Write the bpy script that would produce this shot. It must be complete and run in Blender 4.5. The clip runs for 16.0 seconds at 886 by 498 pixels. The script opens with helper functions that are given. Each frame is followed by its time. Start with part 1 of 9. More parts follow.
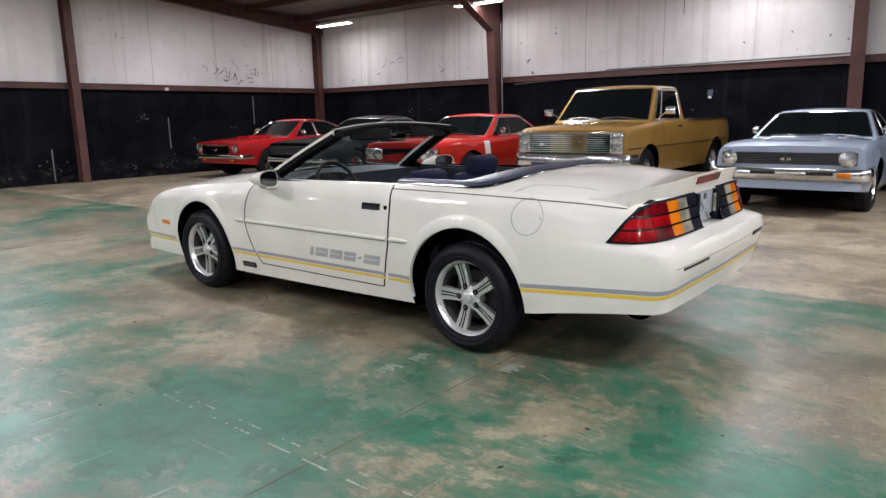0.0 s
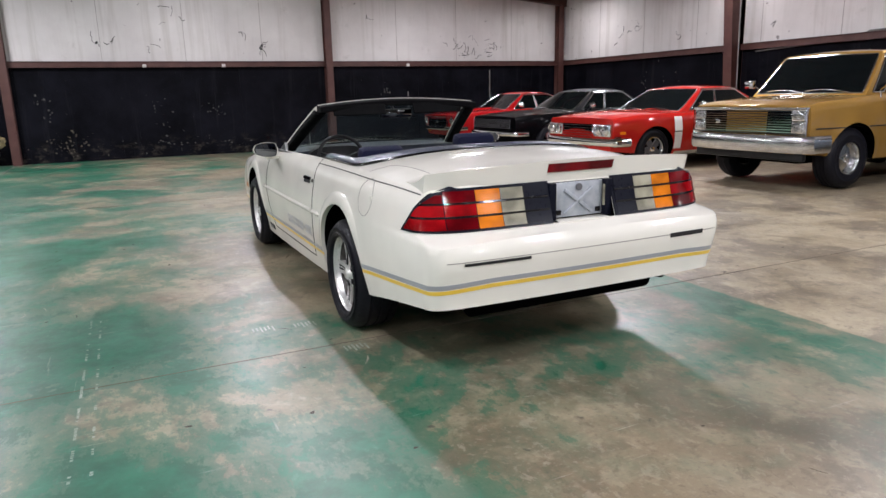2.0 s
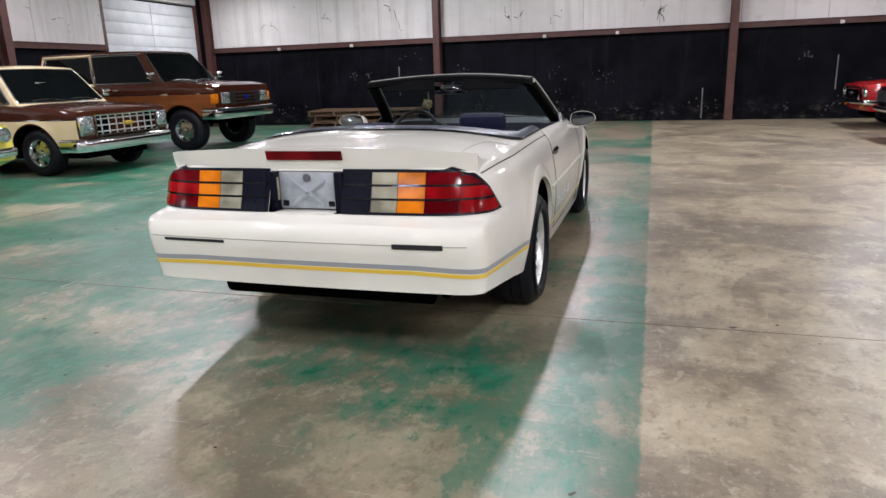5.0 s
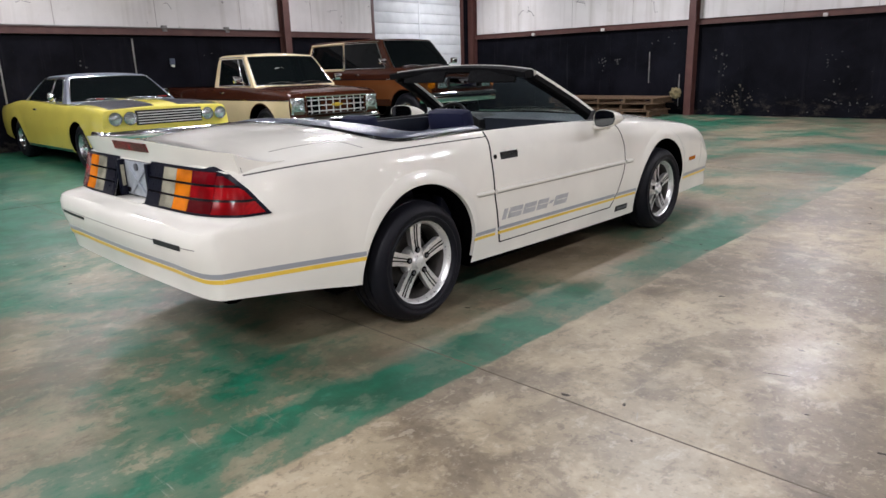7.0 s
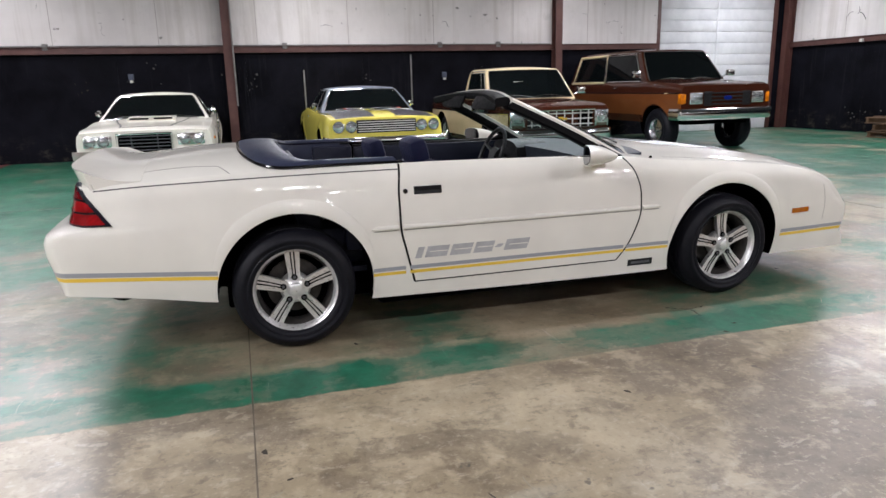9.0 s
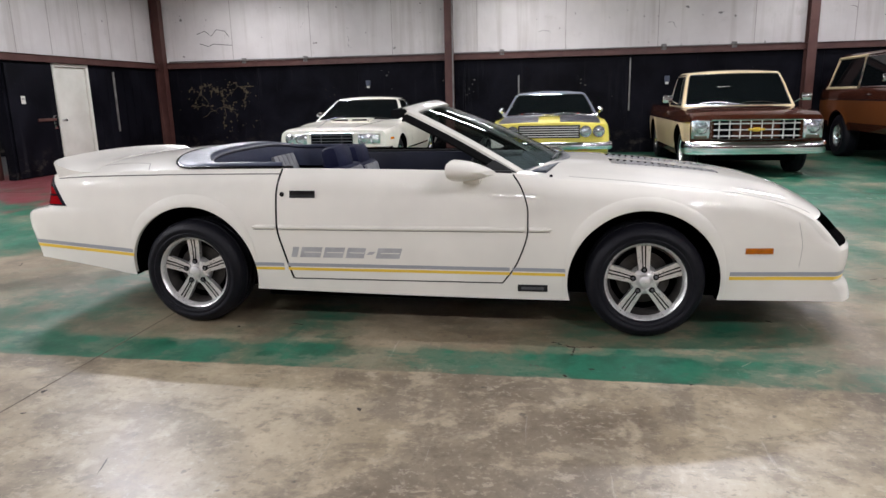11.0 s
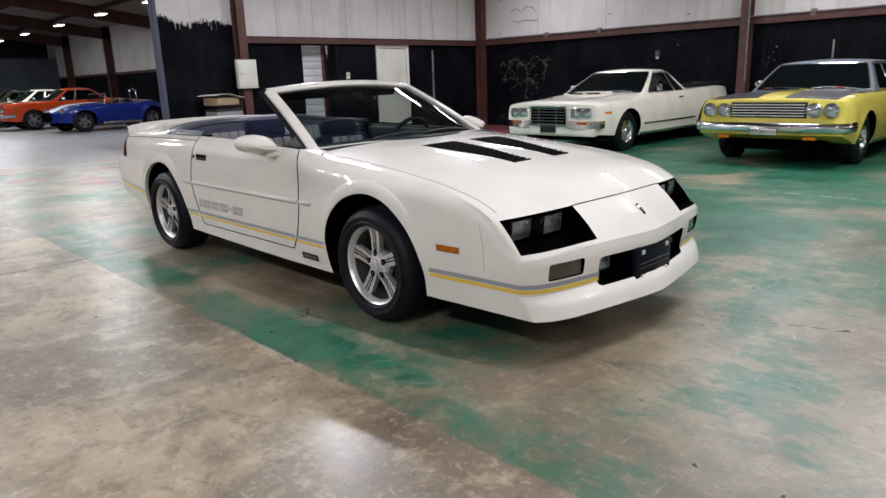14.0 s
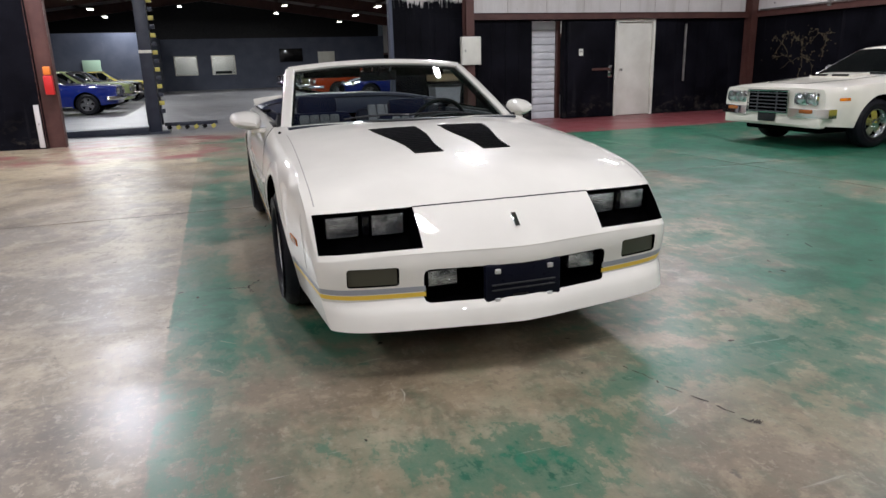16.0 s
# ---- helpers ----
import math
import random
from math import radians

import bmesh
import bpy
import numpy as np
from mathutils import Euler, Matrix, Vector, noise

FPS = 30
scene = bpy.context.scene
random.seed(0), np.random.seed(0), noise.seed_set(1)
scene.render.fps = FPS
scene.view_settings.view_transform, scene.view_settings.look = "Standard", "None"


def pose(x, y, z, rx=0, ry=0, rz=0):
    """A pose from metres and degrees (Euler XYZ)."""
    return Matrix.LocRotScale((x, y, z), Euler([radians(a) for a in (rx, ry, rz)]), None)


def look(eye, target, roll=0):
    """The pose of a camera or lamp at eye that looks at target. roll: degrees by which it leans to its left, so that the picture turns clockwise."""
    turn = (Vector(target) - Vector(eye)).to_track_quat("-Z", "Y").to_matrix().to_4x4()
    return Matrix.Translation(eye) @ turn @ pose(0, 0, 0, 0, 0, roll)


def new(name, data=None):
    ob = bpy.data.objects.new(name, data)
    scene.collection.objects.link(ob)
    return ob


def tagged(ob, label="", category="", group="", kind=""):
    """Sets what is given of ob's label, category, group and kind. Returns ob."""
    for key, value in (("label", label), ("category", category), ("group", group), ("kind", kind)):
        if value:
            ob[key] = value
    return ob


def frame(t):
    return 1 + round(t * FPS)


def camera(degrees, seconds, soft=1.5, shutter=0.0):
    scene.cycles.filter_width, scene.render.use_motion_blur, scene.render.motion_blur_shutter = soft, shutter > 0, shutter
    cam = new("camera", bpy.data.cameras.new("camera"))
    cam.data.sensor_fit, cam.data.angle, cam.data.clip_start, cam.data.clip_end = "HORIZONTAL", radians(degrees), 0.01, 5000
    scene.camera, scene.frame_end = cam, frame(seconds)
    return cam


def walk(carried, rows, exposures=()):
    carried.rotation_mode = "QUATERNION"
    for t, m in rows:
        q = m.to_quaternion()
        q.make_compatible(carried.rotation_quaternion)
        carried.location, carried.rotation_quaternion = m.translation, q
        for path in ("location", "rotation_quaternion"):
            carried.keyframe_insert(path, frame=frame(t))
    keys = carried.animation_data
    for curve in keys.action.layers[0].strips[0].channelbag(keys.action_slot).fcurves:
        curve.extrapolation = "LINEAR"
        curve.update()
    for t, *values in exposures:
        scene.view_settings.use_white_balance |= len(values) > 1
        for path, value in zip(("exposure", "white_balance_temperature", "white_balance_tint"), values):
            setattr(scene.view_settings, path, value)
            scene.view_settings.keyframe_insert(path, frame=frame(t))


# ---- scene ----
cam = camera(66.7, 16.0)
PATH = [
    (0, (-3.72, -3.443, 1.293), (-2.193, -2.21, 0.907), -1.2),
    (0.5, (-3.35, -3.887, 1.278), (-1.978, -2.485, 0.888), -0.9),
    (1, (-2.892, -4.26, 1.276), (-1.685, -2.717, 0.874), -1.2),
    (1.5, (-2.427, -4.557, 1.269), (-1.388, -2.9, 0.85), -1.1),
    (2, (-1.913, -4.832, 1.273), (-1.083, -3.067, 0.828), -1.4),
    (2.5, (-1.39, -4.983, 1.277), (-0.727, -3.155, 0.809), -1.5),
    (3, (-0.814, -5.079, 1.284), (-0.469, -3.171, 0.793), -1.7),
    (3.5, (-0.26, -5.104, 1.289), (-0.12, -3.172, 0.792), -1.8),
    (4, (0.32, -5.118, 1.284), (0.253, -3.183, 0.784), -1.9),
    (6.5, (2.824, -3.959, 1.234), (1.606, -2.457, 0.723), -1.7),
    (7, (3.191, -3.534, 1.242), (1.846, -2.147, 0.725), -1.7),
    (7.5, (3.535, -3.044, 1.247), (2.043, -1.813, 0.739), -1.8),
    (8, (3.797, -2.545, 1.26), (2.162, -1.506, 0.763), -1.7),
    (10.5, (4.431, 0.225, 1.306), (2.486, 0.065, 0.868), -1.2),
    (11, (4.397, 0.813, 1.286), (2.474, 0.484, 0.844), -1.3),
    (11.5, (4.337, 1.41, 1.287), (2.473, 0.855, 0.824), -1.4),
    (12, (4.202, 2.034, 1.286), (2.405, 1.297, 0.809), -1.4),
    (12.5, (3.994, 2.575, 1.274), (2.258, 1.706, 0.792), -1.5),
    (13, (3.735, 3.116, 1.28), (2.126, 2.035, 0.79), -1.6),
    (13.5, (3.374, 3.578, 1.279), (1.88, 2.341, 0.79), -1.8),
    (14, (2.976, 3.997, 1.25), (1.623, 2.607, 0.76), -2.0),
    (14.5, (2.505, 4.279, 1.248), (1.327, 2.74, 0.755), -2.0),
    (15, (2.03, 4.511, 1.226), (1.071, 2.828, 0.73), -1.6),
    (15.5, (1.552, 4.697, 1.216), (0.787, 2.92, 0.711), -1.7),
    (16, (1.11, 4.802, 1.211), (0.515, 2.967, 0.684), -1.7),
]
walk(cam, [(t, look(eye, target, roll)) for t, eye, target, roll in PATH],
     exposures=[(0.0, 0.11), (2.0, 0.18), (3.5, 0.13), (6.5, 0.14), (8.0, 0.20), (11.5, 0.16), (13.0, 0.07), (14.0, -0.08), (15.0, -0.12), (16.0, -0.22)])

# ---- world, exposure and lamps ----
world = bpy.data.worlds.new("hall_world")
scene.world = world
world.use_nodes = True
world.node_tree.nodes["Background"].inputs[0].default_value = (0.75, 0.85, 1.0, 1)
world.node_tree.nodes["Background"].inputs[1].default_value = 0.02

LAMP_WATTS = 196.0
HALL_WATTS = 105.0


# ---- materials ----
def mat(name, col, rough=0.5, metal=0.0, coat=0.0, spec=0.5, trans=0.0, emit=0.0, ior=1.45):
    m = bpy.data.materials.new(name)
    m.use_nodes = True
    b = m.node_tree.nodes["Principled BSDF"]
    b.inputs["Base Color"].default_value = (*col, 1)
    b.inputs["Roughness"].default_value = rough
    b.inputs["Metallic"].default_value = metal
    b.inputs["Coat Weight"].default_value = coat
    b.inputs["Coat Roughness"].default_value = 0.03
    b.inputs["Specular IOR Level"].default_value = spec
    b.inputs["Transmission Weight"].default_value = trans
    b.inputs["IOR"].default_value = ior
    if emit:
        b.inputs["Emission Color"].default_value = (*col, 1)
        b.inputs["Emission Strength"].default_value = emit
    return m


class Nodes:
    """Short hand for building a node tree."""

    def __init__(self, m):
        self.t = m.node_tree
        self.b = self.t.nodes["Principled BSDF"]

    def add(self, kind, **kw):
        n = self.t.nodes.new(kind)
        for k, v in kw.items():
            if k in n.inputs.keys():
                n.inputs[k].default_value = v
            else:
                setattr(n, k, v)
        return n

    def link(self, a, b):
        self.t.links.new(a, b)

    def coord(self, scale=(1, 1, 1), which="Object"):
        c = self.add("ShaderNodeTexCoord")
        mp = self.add("ShaderNodeMapping")
        mp.inputs["Scale"].default_value = scale
        self.link(c.outputs[which], mp.inputs[0])
        return mp.outputs[0]

    def world_pos(self, scale=(1, 1, 1), shift=(0, 0, 0)):
        g = self.add("ShaderNodeNewGeometry")
        mp = self.add("ShaderNodeMapping")
        mp.inputs["Scale"].default_value = scale
        mp.inputs["Location"].default_value = shift
        self.link(g.outputs["Position"], mp.inputs[0])
        return mp.outputs[0]

    def noise(self, vec, scale, detail=4.0, rough=0.55, dist=0.0):
        n = self.add("ShaderNodeTexNoise")
        n.inputs["Scale"].default_value = scale
        n.inputs["Detail"].default_value = detail
        n.inputs["Roughness"].default_value = rough
        n.inputs["Distortion"].default_value = dist
        self.link(vec, n.inputs["Vector"])
        return n.outputs["Fac"]

    def ramp(self, fac, lo, hi, a=0.0, b=1.0):
        n = self.add("ShaderNodeMapRange")
        n.inputs["From Min"].default_value = lo
        n.inputs["From Max"].default_value = hi
        n.inputs["To Min"].default_value = a
        n.inputs["To Max"].default_value = b
        self.link(fac, n.inputs["Value"])
        return n.outputs[0]

    def maths(self, op, a, b=None):
        n = self.add("ShaderNodeMath", operation=op)
        for i, v in enumerate((a, b)):
            if v is None:
                continue
            if isinstance(v, (int, float)):
                n.inputs[i].default_value = v
            else:
                self.link(v, n.inputs[i])
        return n.outputs[0]

    def mix(self, fac, a, b):
        n = self.add("ShaderNodeMix", data_type="RGBA")
        for sock, v in ((n.inputs[0], fac), (n.inputs[6], a), (n.inputs[7], b)):
            if isinstance(v, (int, float)):
                sock.default_value = v
            elif isinstance(v, tuple):
                sock.default_value = (*v, 1)
            else:
                self.link(v, sock)
        return n.outputs[2]

    def bump(self, height, strength=0.2, dist=0.01):
        n = self.add("ShaderNodeBump")
        n.inputs["Strength"].default_value = strength
        n.inputs["Distance"].default_value = dist
        self.link(height, n.inputs["Height"])
        self.link(n.outputs[0], self.b.inputs["Normal"])

    def set(self, name, v):
        self.link(v, self.b.inputs[name])


def paint(name, col, flake=False, coat=0.9):
    """Car paint: a clear coat over a base that varies faintly."""
    m = mat(name, col, rough=0.35 if not flake else 0.28, metal=0.35 if flake else 0.0, coat=coat)
    n = Nodes(m)
    n.b.inputs["Specular IOR Level"].default_value = 0.03
    n.b.inputs["Coat Roughness"].default_value = 0.012
    f = n.noise(n.coord(), 2.3, 3)
    n.set("Base Color", n.mix(n.ramp(f, 0.3, 0.7), tuple(c * 0.93 for c in col), tuple(min(1, c * 1.05) for c in col)))
    f2 = n.noise(n.coord(), 55.0, 2)
    n.set("Roughness", n.ramp(f2, 0.3, 0.7, 0.28, 0.4))
    return m


def worn(name, col, col2, scale=3.0, rough=0.6, fine=40.0, bump=0.15, metal=0.0, stretch=(1, 1, 1), spec=0.5):
    """A surface with broad stains and a fine grain."""
    m = mat(name, col, rough=rough, metal=metal, spec=spec)
    n = Nodes(m)
    v = n.coord(stretch)
    a = n.ramp(n.noise(v, scale, 5, 0.6), 0.35, 0.7)
    n.set("Base Color", n.mix(a, col, col2))
    g = n.noise(v, fine, 4)
    n.set("Roughness", n.ramp(g, 0.3, 0.7, max(0.05, rough - 0.1), min(1, rough + 0.12)))
    n.bump(g, bump, 0.004)
    return m


M_WHITE = paint("white_paint", (0.735, 0.708, 0.637))
# Near-zero black puts the shade of wells, recesses and undersides into the colour.
M_DARK = mat("recess_shade_black", (0.0013, 0.0013, 0.0015), 0.95, spec=0.01)
M_CABINBLACK = worn("matt_cabin_black", (0.0035, 0.0035, 0.004), (0.006, 0.006, 0.0065), 8, 0.7, spec=0.12)
M_BLACKTRIM = worn("black_trim", (0.012, 0.012, 0.013), (0.02, 0.02, 0.021), 8, 0.45, spec=0.3)
M_GLOSSBLACK = mat("gloss_black", (0.004, 0.004, 0.005), 0.16, coat=0.15, spec=0.35)
M_RUBBER = worn("tyre_rubber", (0.0045, 0.0045, 0.0075), (0.008, 0.008, 0.011), 6, 0.5, 60, 0.25, spec=0.22)
M_ALLOY = worn("machined_alloy", (0.80, 0.79, 0.77), (0.64, 0.63, 0.62), 9, 0.34, 90, 0.05, metal=0.75)
# Darker copy of the alloy, with the shade inside the wheel in its colour.
M_RIMBARREL = worn("inner_shade_alloy", (0.075, 0.068, 0.062), (0.035, 0.032, 0.030), 14, 0.5, 60, 0.05, metal=0.5)
M_ALLOYDARK = worn("grey_alloy", (0.13, 0.13, 0.14), (0.08, 0.08, 0.09), 9, 0.45, 60, 0.05, metal=0.4)
M_CHROME = mat("chrome", (0.78, 0.79, 0.80), 0.07, 1.0)
M_CHROMEROUGH = worn("aged_chrome", (0.72, 0.73, 0.74), (0.5, 0.5, 0.5), 5, 0.16, 50, 0.03, metal=1.0)
M_LOUVRE = worn("satin_black_louvre", (0.022, 0.022, 0.024), (0.034, 0.034, 0.036), 9, 0.38, 60, 0.05, spec=0.5)
M_GAP = mat("panel_gap", (0.012, 0.012, 0.012), 0.8, spec=0.1)
M_DECKGAP = mat("deck_panel_gap", (0.09, 0.085, 0.08), 0.7, spec=0.1)
M_SOFTLINE = mat("pale_gap_and_shade", (0.30, 0.285, 0.26), 0.7, spec=0.1)
M_NAVY = worn("navy_vinyl", (0.0055, 0.0065, 0.017), (0.009, 0.011, 0.025), 5, 0.5, 140, 0.25, spec=0.3)
M_NAVYSEAT = worn("navy_seat_cloth", (0.006, 0.0075, 0.026), (0.009, 0.011, 0.036), 5, 0.7, 160, 0.3, spec=0.2)
M_NAVYBOOT = worn("navy_boot_vinyl", (0.024, 0.029, 0.056), (0.034, 0.041, 0.074), 4, 0.36, 160, 0.2)
M_GREYCLOTH = worn("grey_cloth", (0.20, 0.20, 0.21), (0.27, 0.27, 0.28), 7, 0.9, 220, 0.4)
M_DASH = worn("grey_blue_dash", (0.020, 0.026, 0.036), (0.030, 0.037, 0.050), 5, 0.55, 150, 0.2)


def lens(name, col, rough=0.16, spec=0.3, dim=0.45):
    """A ribbed lamp lens: fine flutes, and the reflector's glow painted into its colour."""
    m = mat(name, col, rough, coat=0.12, spec=spec)
    n = Nodes(m)
    glow = n.noise(n.coord((7, 7, 9)), 1.0, 2, 0.4)
    rib = n.add("ShaderNodeTexWave", bands_direction="X")
    rib.inputs["Scale"].default_value = 60.0
    n.link(n.coord(), rib.inputs["Vector"])
    f = n.maths("ADD", n.ramp(glow, 0.40, 0.62), n.maths("MULTIPLY", rib.outputs["Fac"], 0.22))
    n.set("Base Color", n.mix(f, tuple(c * dim for c in col), tuple(min(1.0, c * 1.15) for c in col)))
    return m


M_RED_L = lens("red_lens", (0.30, 0.004, 0.007), 0.12, 0.16)
M_REDDK_L = lens("deep_red_lens", (0.125, 0.002, 0.005), 0.12, 0.16)
M_AMBER_L = lens("amber_lens", (0.58, 0.160, 0.006), 0.2, 0.2, 0.6)
M_CLEAR_L = lens("clear_lens", (0.32, 0.30, 0.225), 0.2, 0.2, 0.45)
M_LAMPBLANK = worn("blue_black_lamp_plastic", (0.0035, 0.004, 0.009), (0.005, 0.006, 0.013), 6, 0.34, 60, 0.02, spec=0.12)
M_SMOKE_L = mat("smoke_lens", (0.055, 0.053, 0.036), 0.15, coat=0.5)
M_YELLOW = mat("stripe_yellow", (0.78, 0.52, 0.06), 0.35, coat=0.5)
M_GREY = mat("stripe_grey", (0.30, 0.31, 0.33), 0.4, coat=0.4)
M_LETTER = worn("silver_decal", (0.42, 0.42, 0.42), (0.33, 0.33, 0.33), 12, 0.35, 60, 0.0)
M_PLATE = worn("pressed_steel_plate", (0.40, 0.42, 0.45), (0.27, 0.30, 0.33), 18, 0.42, 50, 0.2, metal=0.3)
# Mirror colour is darkened to imitate the reflection of a dark wall.
M_DOORMIRROR = mat("dimmed_mirror_glass", (0.16, 0.17, 0.18), 0.03, 1.0)
# Bright and dark streaks in the colour stand for reflections inside the lamp.
M_LAMPGLASS = worn("fluted_glint_glass", (0.10, 0.105, 0.11), (0.82, 0.84, 0.86), 9, 0.12, 60, 0.7, metal=0.75, stretch=(2.0, 1, 3.2))
M_LAMPGLASS.node_tree.nodes["Principled BSDF"].inputs["Coat Weight"].default_value = 0.6
# Opaque near-black panes stand for the unlit cabins behind the glass.
M_CABINSHADE = mat("shaded_cabin_glass", (0.003, 0.0042, 0.0045), 0.03, spec=0.17)
M_SCREEN = bpy.data.materials.new("windscreen_glass")
M_SCREEN.use_nodes = True
_t = M_SCREEN.node_tree
_t.nodes.clear()
_o = _t.nodes.new("ShaderNodeOutputMaterial")
_mx = _t.nodes.new("ShaderNodeMixShader")
_tr = _t.nodes.new("ShaderNodeBsdfTransparent")
_tr.inputs[0].default_value = (0.74, 0.79, 0.785, 1)
_gl = _t.nodes.new("ShaderNodeBsdfGlossy")
_gl.inputs["Roughness"].default_value = 0.01
_fr = _t.nodes.new("ShaderNodeLayerWeight")
_fr.inputs[0].default_value = 0.5
_pw = _t.nodes.new("ShaderNodeMath")
_pw.operation = "POWER"
_pw.inputs[1].default_value = 5.0
_ad = _t.nodes.new("ShaderNodeMath")
_ad.operation = "MULTIPLY_ADD"
_ad.inputs[1].default_value = 0.5
_ad.inputs[2].default_value = 0.025
_t.links.new(_fr.outputs["Facing"], _pw.inputs[0])
_t.links.new(_pw.outputs[0], _ad.inputs[0])
_t.links.new(_ad.outputs[0], _mx.inputs[0])
_t.links.new(_tr.outputs[0], _mx.inputs[1])
_t.links.new(_gl.outputs[0], _mx.inputs[2])
_t.links.new(_mx.outputs[0], _o.inputs[0])


# ---- mesh helpers ----
def finish(bm, name, mats, sharp=38.0):
    """Turns a bmesh into mesh data, smooth but for edges sharper than the angle."""
    bm.normal_update()
    lim = radians(sharp)
    for e in bm.edges:
        e.smooth = not (len(e.link_faces) == 2 and e.calc_face_angle(0) > lim)
    for f in bm.faces:
        f.smooth = True
    me = bpy.data.meshes.new(name)
    bm.to_mesh(me)
    bm.free()
    for m in mats if isinstance(mats, (list, tuple)) else [mats]:
        me.materials.append(m)
    return me


def part(name, bm, material, parent=None, label="", sharp=38.0):
    """Links a bmesh, or mesh data, as one mesh object under a thing or a part."""
    me = finish(bm, name, material, sharp) if isinstance(bm, bmesh.types.BMesh) else bm
    ob = new(name, me)
    if parent is not None:
        ob.parent = parent
    if label:
        tagged(ob, label)
    return ob


def thing(name, m, label, category, group="", kind=""):
    ob = new(name)
    ob.empty_display_size = 0.2
    ob.matrix_world = m
    return tagged(ob, label, category, group, kind)


def box_into(bm, lo, hi, m=None, bevel=0.0, mi=0):
    """A box between two corners, turned by m."""
    lo, hi = Vector(lo), Vector(hi)
    mid, size = (lo + hi) / 2, hi - lo
    r = bmesh.ops.create_cube(bm, size=1.0, matrix=(m or Matrix()) @ Matrix.Translation(mid) @ Matrix.Diagonal((*size, 1)))
    vs = r["verts"]
    fs = list({f for v in vs for f in v.link_faces})
    for f in fs:
        f.material_index = mi
    if bevel:
        es = list({e for v in vs for e in v.link_edges})
        b = bmesh.ops.bevel(bm, geom=es, offset=bevel, segments=2, affect="EDGES", profile=0.5)
        for f in b["faces"]:
            f.material_index = mi
    return bm


def boxes(items, bevel=0.0):
    bm = bmesh.new()
    for it in items:
        box_into(bm, it[0], it[1], it[2] if len(it) > 2 else None, bevel)
    return bm


def cyl_into(bm, r, depth, m, seg=24, r2=None, mi=0):
    """A cylinder or cone along the local z of m."""
    res = bmesh.ops.create_cone(bm, cap_ends=True, segments=seg, radius1=r, radius2=r if r2 is None else r2, depth=depth, matrix=m)
    for f in {f for v in res["verts"] for f in v.link_faces}:
        f.material_index = mi
    return bm


def cyl(r, depth, m=None, seg=24, r2=None):
    return cyl_into(bmesh.new(), r, depth, m or Matrix(), seg, r2)


def lathe(profile, seg=48, axis="X"):
    """Turns a profile of (along, radius) pairs round an axis; the profile is closed."""
    bm = bmesh.new()
    rings = []
    for i in range(seg):
        a = 2 * math.pi * i / seg
        ring = []
        for s, r in profile:
            u, v = r * math.cos(a), r * math.sin(a)
            ring.append(bm.verts.new({"X": (s, u, v), "Y": (u, s, v), "Z": (u, v, s)}[axis]))
        rings.append(ring)
    n = len(profile)
    for i in range(seg):
        a, b = rings[i], rings[(i + 1) % seg]
        for j in range(n):
            k = (j + 1) % n
            bm.faces.new((a[j], a[k], b[k], b[j]))
    bmesh.ops.recalc_face_normals(bm, faces=bm.faces)
    return bm


def tube(pts, r, seg=10, closed=False, flat=1.0):
    """A round rod along a line of points. flat squeezes it upwards."""
    bm = bmesh.new()
    pts = [Vector(p) for p in pts]
    rings = []
    n = len(pts)
    for i, p in enumerate(pts):
        a = pts[(i - 1) % n] if closed or i else pts[0]
        b = pts[(i + 1) % n] if closed or i < n - 1 else pts[-1]
        d = (b - a).normalized()
        up = Vector((0, 0, 1)) if abs(d.z) < 0.95 else Vector((0, 1, 0))
        s = d.cross(up).normalized()
        u = s.cross(d)
        rr = r(i / max(1, n - 1)) if callable(r) else r
        rings.append([bm.verts.new(p + s * math.cos(2 * math.pi * k / seg) * rr + u * math.sin(2 * math.pi * k / seg) * rr * flat) for k in range(seg)])
    for i in range(n if closed else n - 1):
        a, b = rings[i], rings[(i + 1) % n]
        for k in range(seg):
            l = (k + 1) % seg
            bm.faces.new((a[k], a[l], b[l], b[k]))
    if not closed:
        bm.faces.new(rings[0][::-1])
        bm.faces.new(rings[-1])
    bmesh.ops.recalc_face_normals(bm, faces=bm.faces)
    return bm


def lattice(P, xs, ys, zs):
    """The closed skin of a box whose lattice points are carried to P(x, y, z)."""
    bm = bmesh.new()
    vs = {}

    def v(i, j, k):
        if (i, j, k) not in vs:
            vs[i, j, k] = bm.verts.new(P(xs[i], ys[j], zs[k]))
        return vs[i, j, k]

    X, Y, Z = len(xs) - 1, len(ys) - 1, len(zs) - 1
    for i in range(X):
        for j in range(Y):
            bm.faces.new((v(i, j, Z), v(i + 1, j, Z), v(i + 1, j + 1, Z), v(i, j + 1, Z)))
            bm.faces.new((v(i, j, 0), v(i, j + 1, 0), v(i + 1, j + 1, 0), v(i + 1, j, 0)))
    for j in range(Y):
        for k in range(Z):
            bm.faces.new((v(X, j, k), v(X, j + 1, k), v(X, j + 1, k + 1), v(X, j, k + 1)))
            bm.faces.new((v(0, j, k), v(0, j, k + 1), v(0, j + 1, k + 1), v(0, j + 1, k)))
    for i in range(X):
        for k in range(Z):
            bm.faces.new((v(i, 0, k), v(i + 1, 0, k), v(i + 1, 0, k + 1), v(i, 0, k + 1)))
            bm.faces.new((v(i, Y, k), v(i, Y, k + 1), v(i + 1, Y, k + 1), v(i + 1, Y, k)))
    return bm


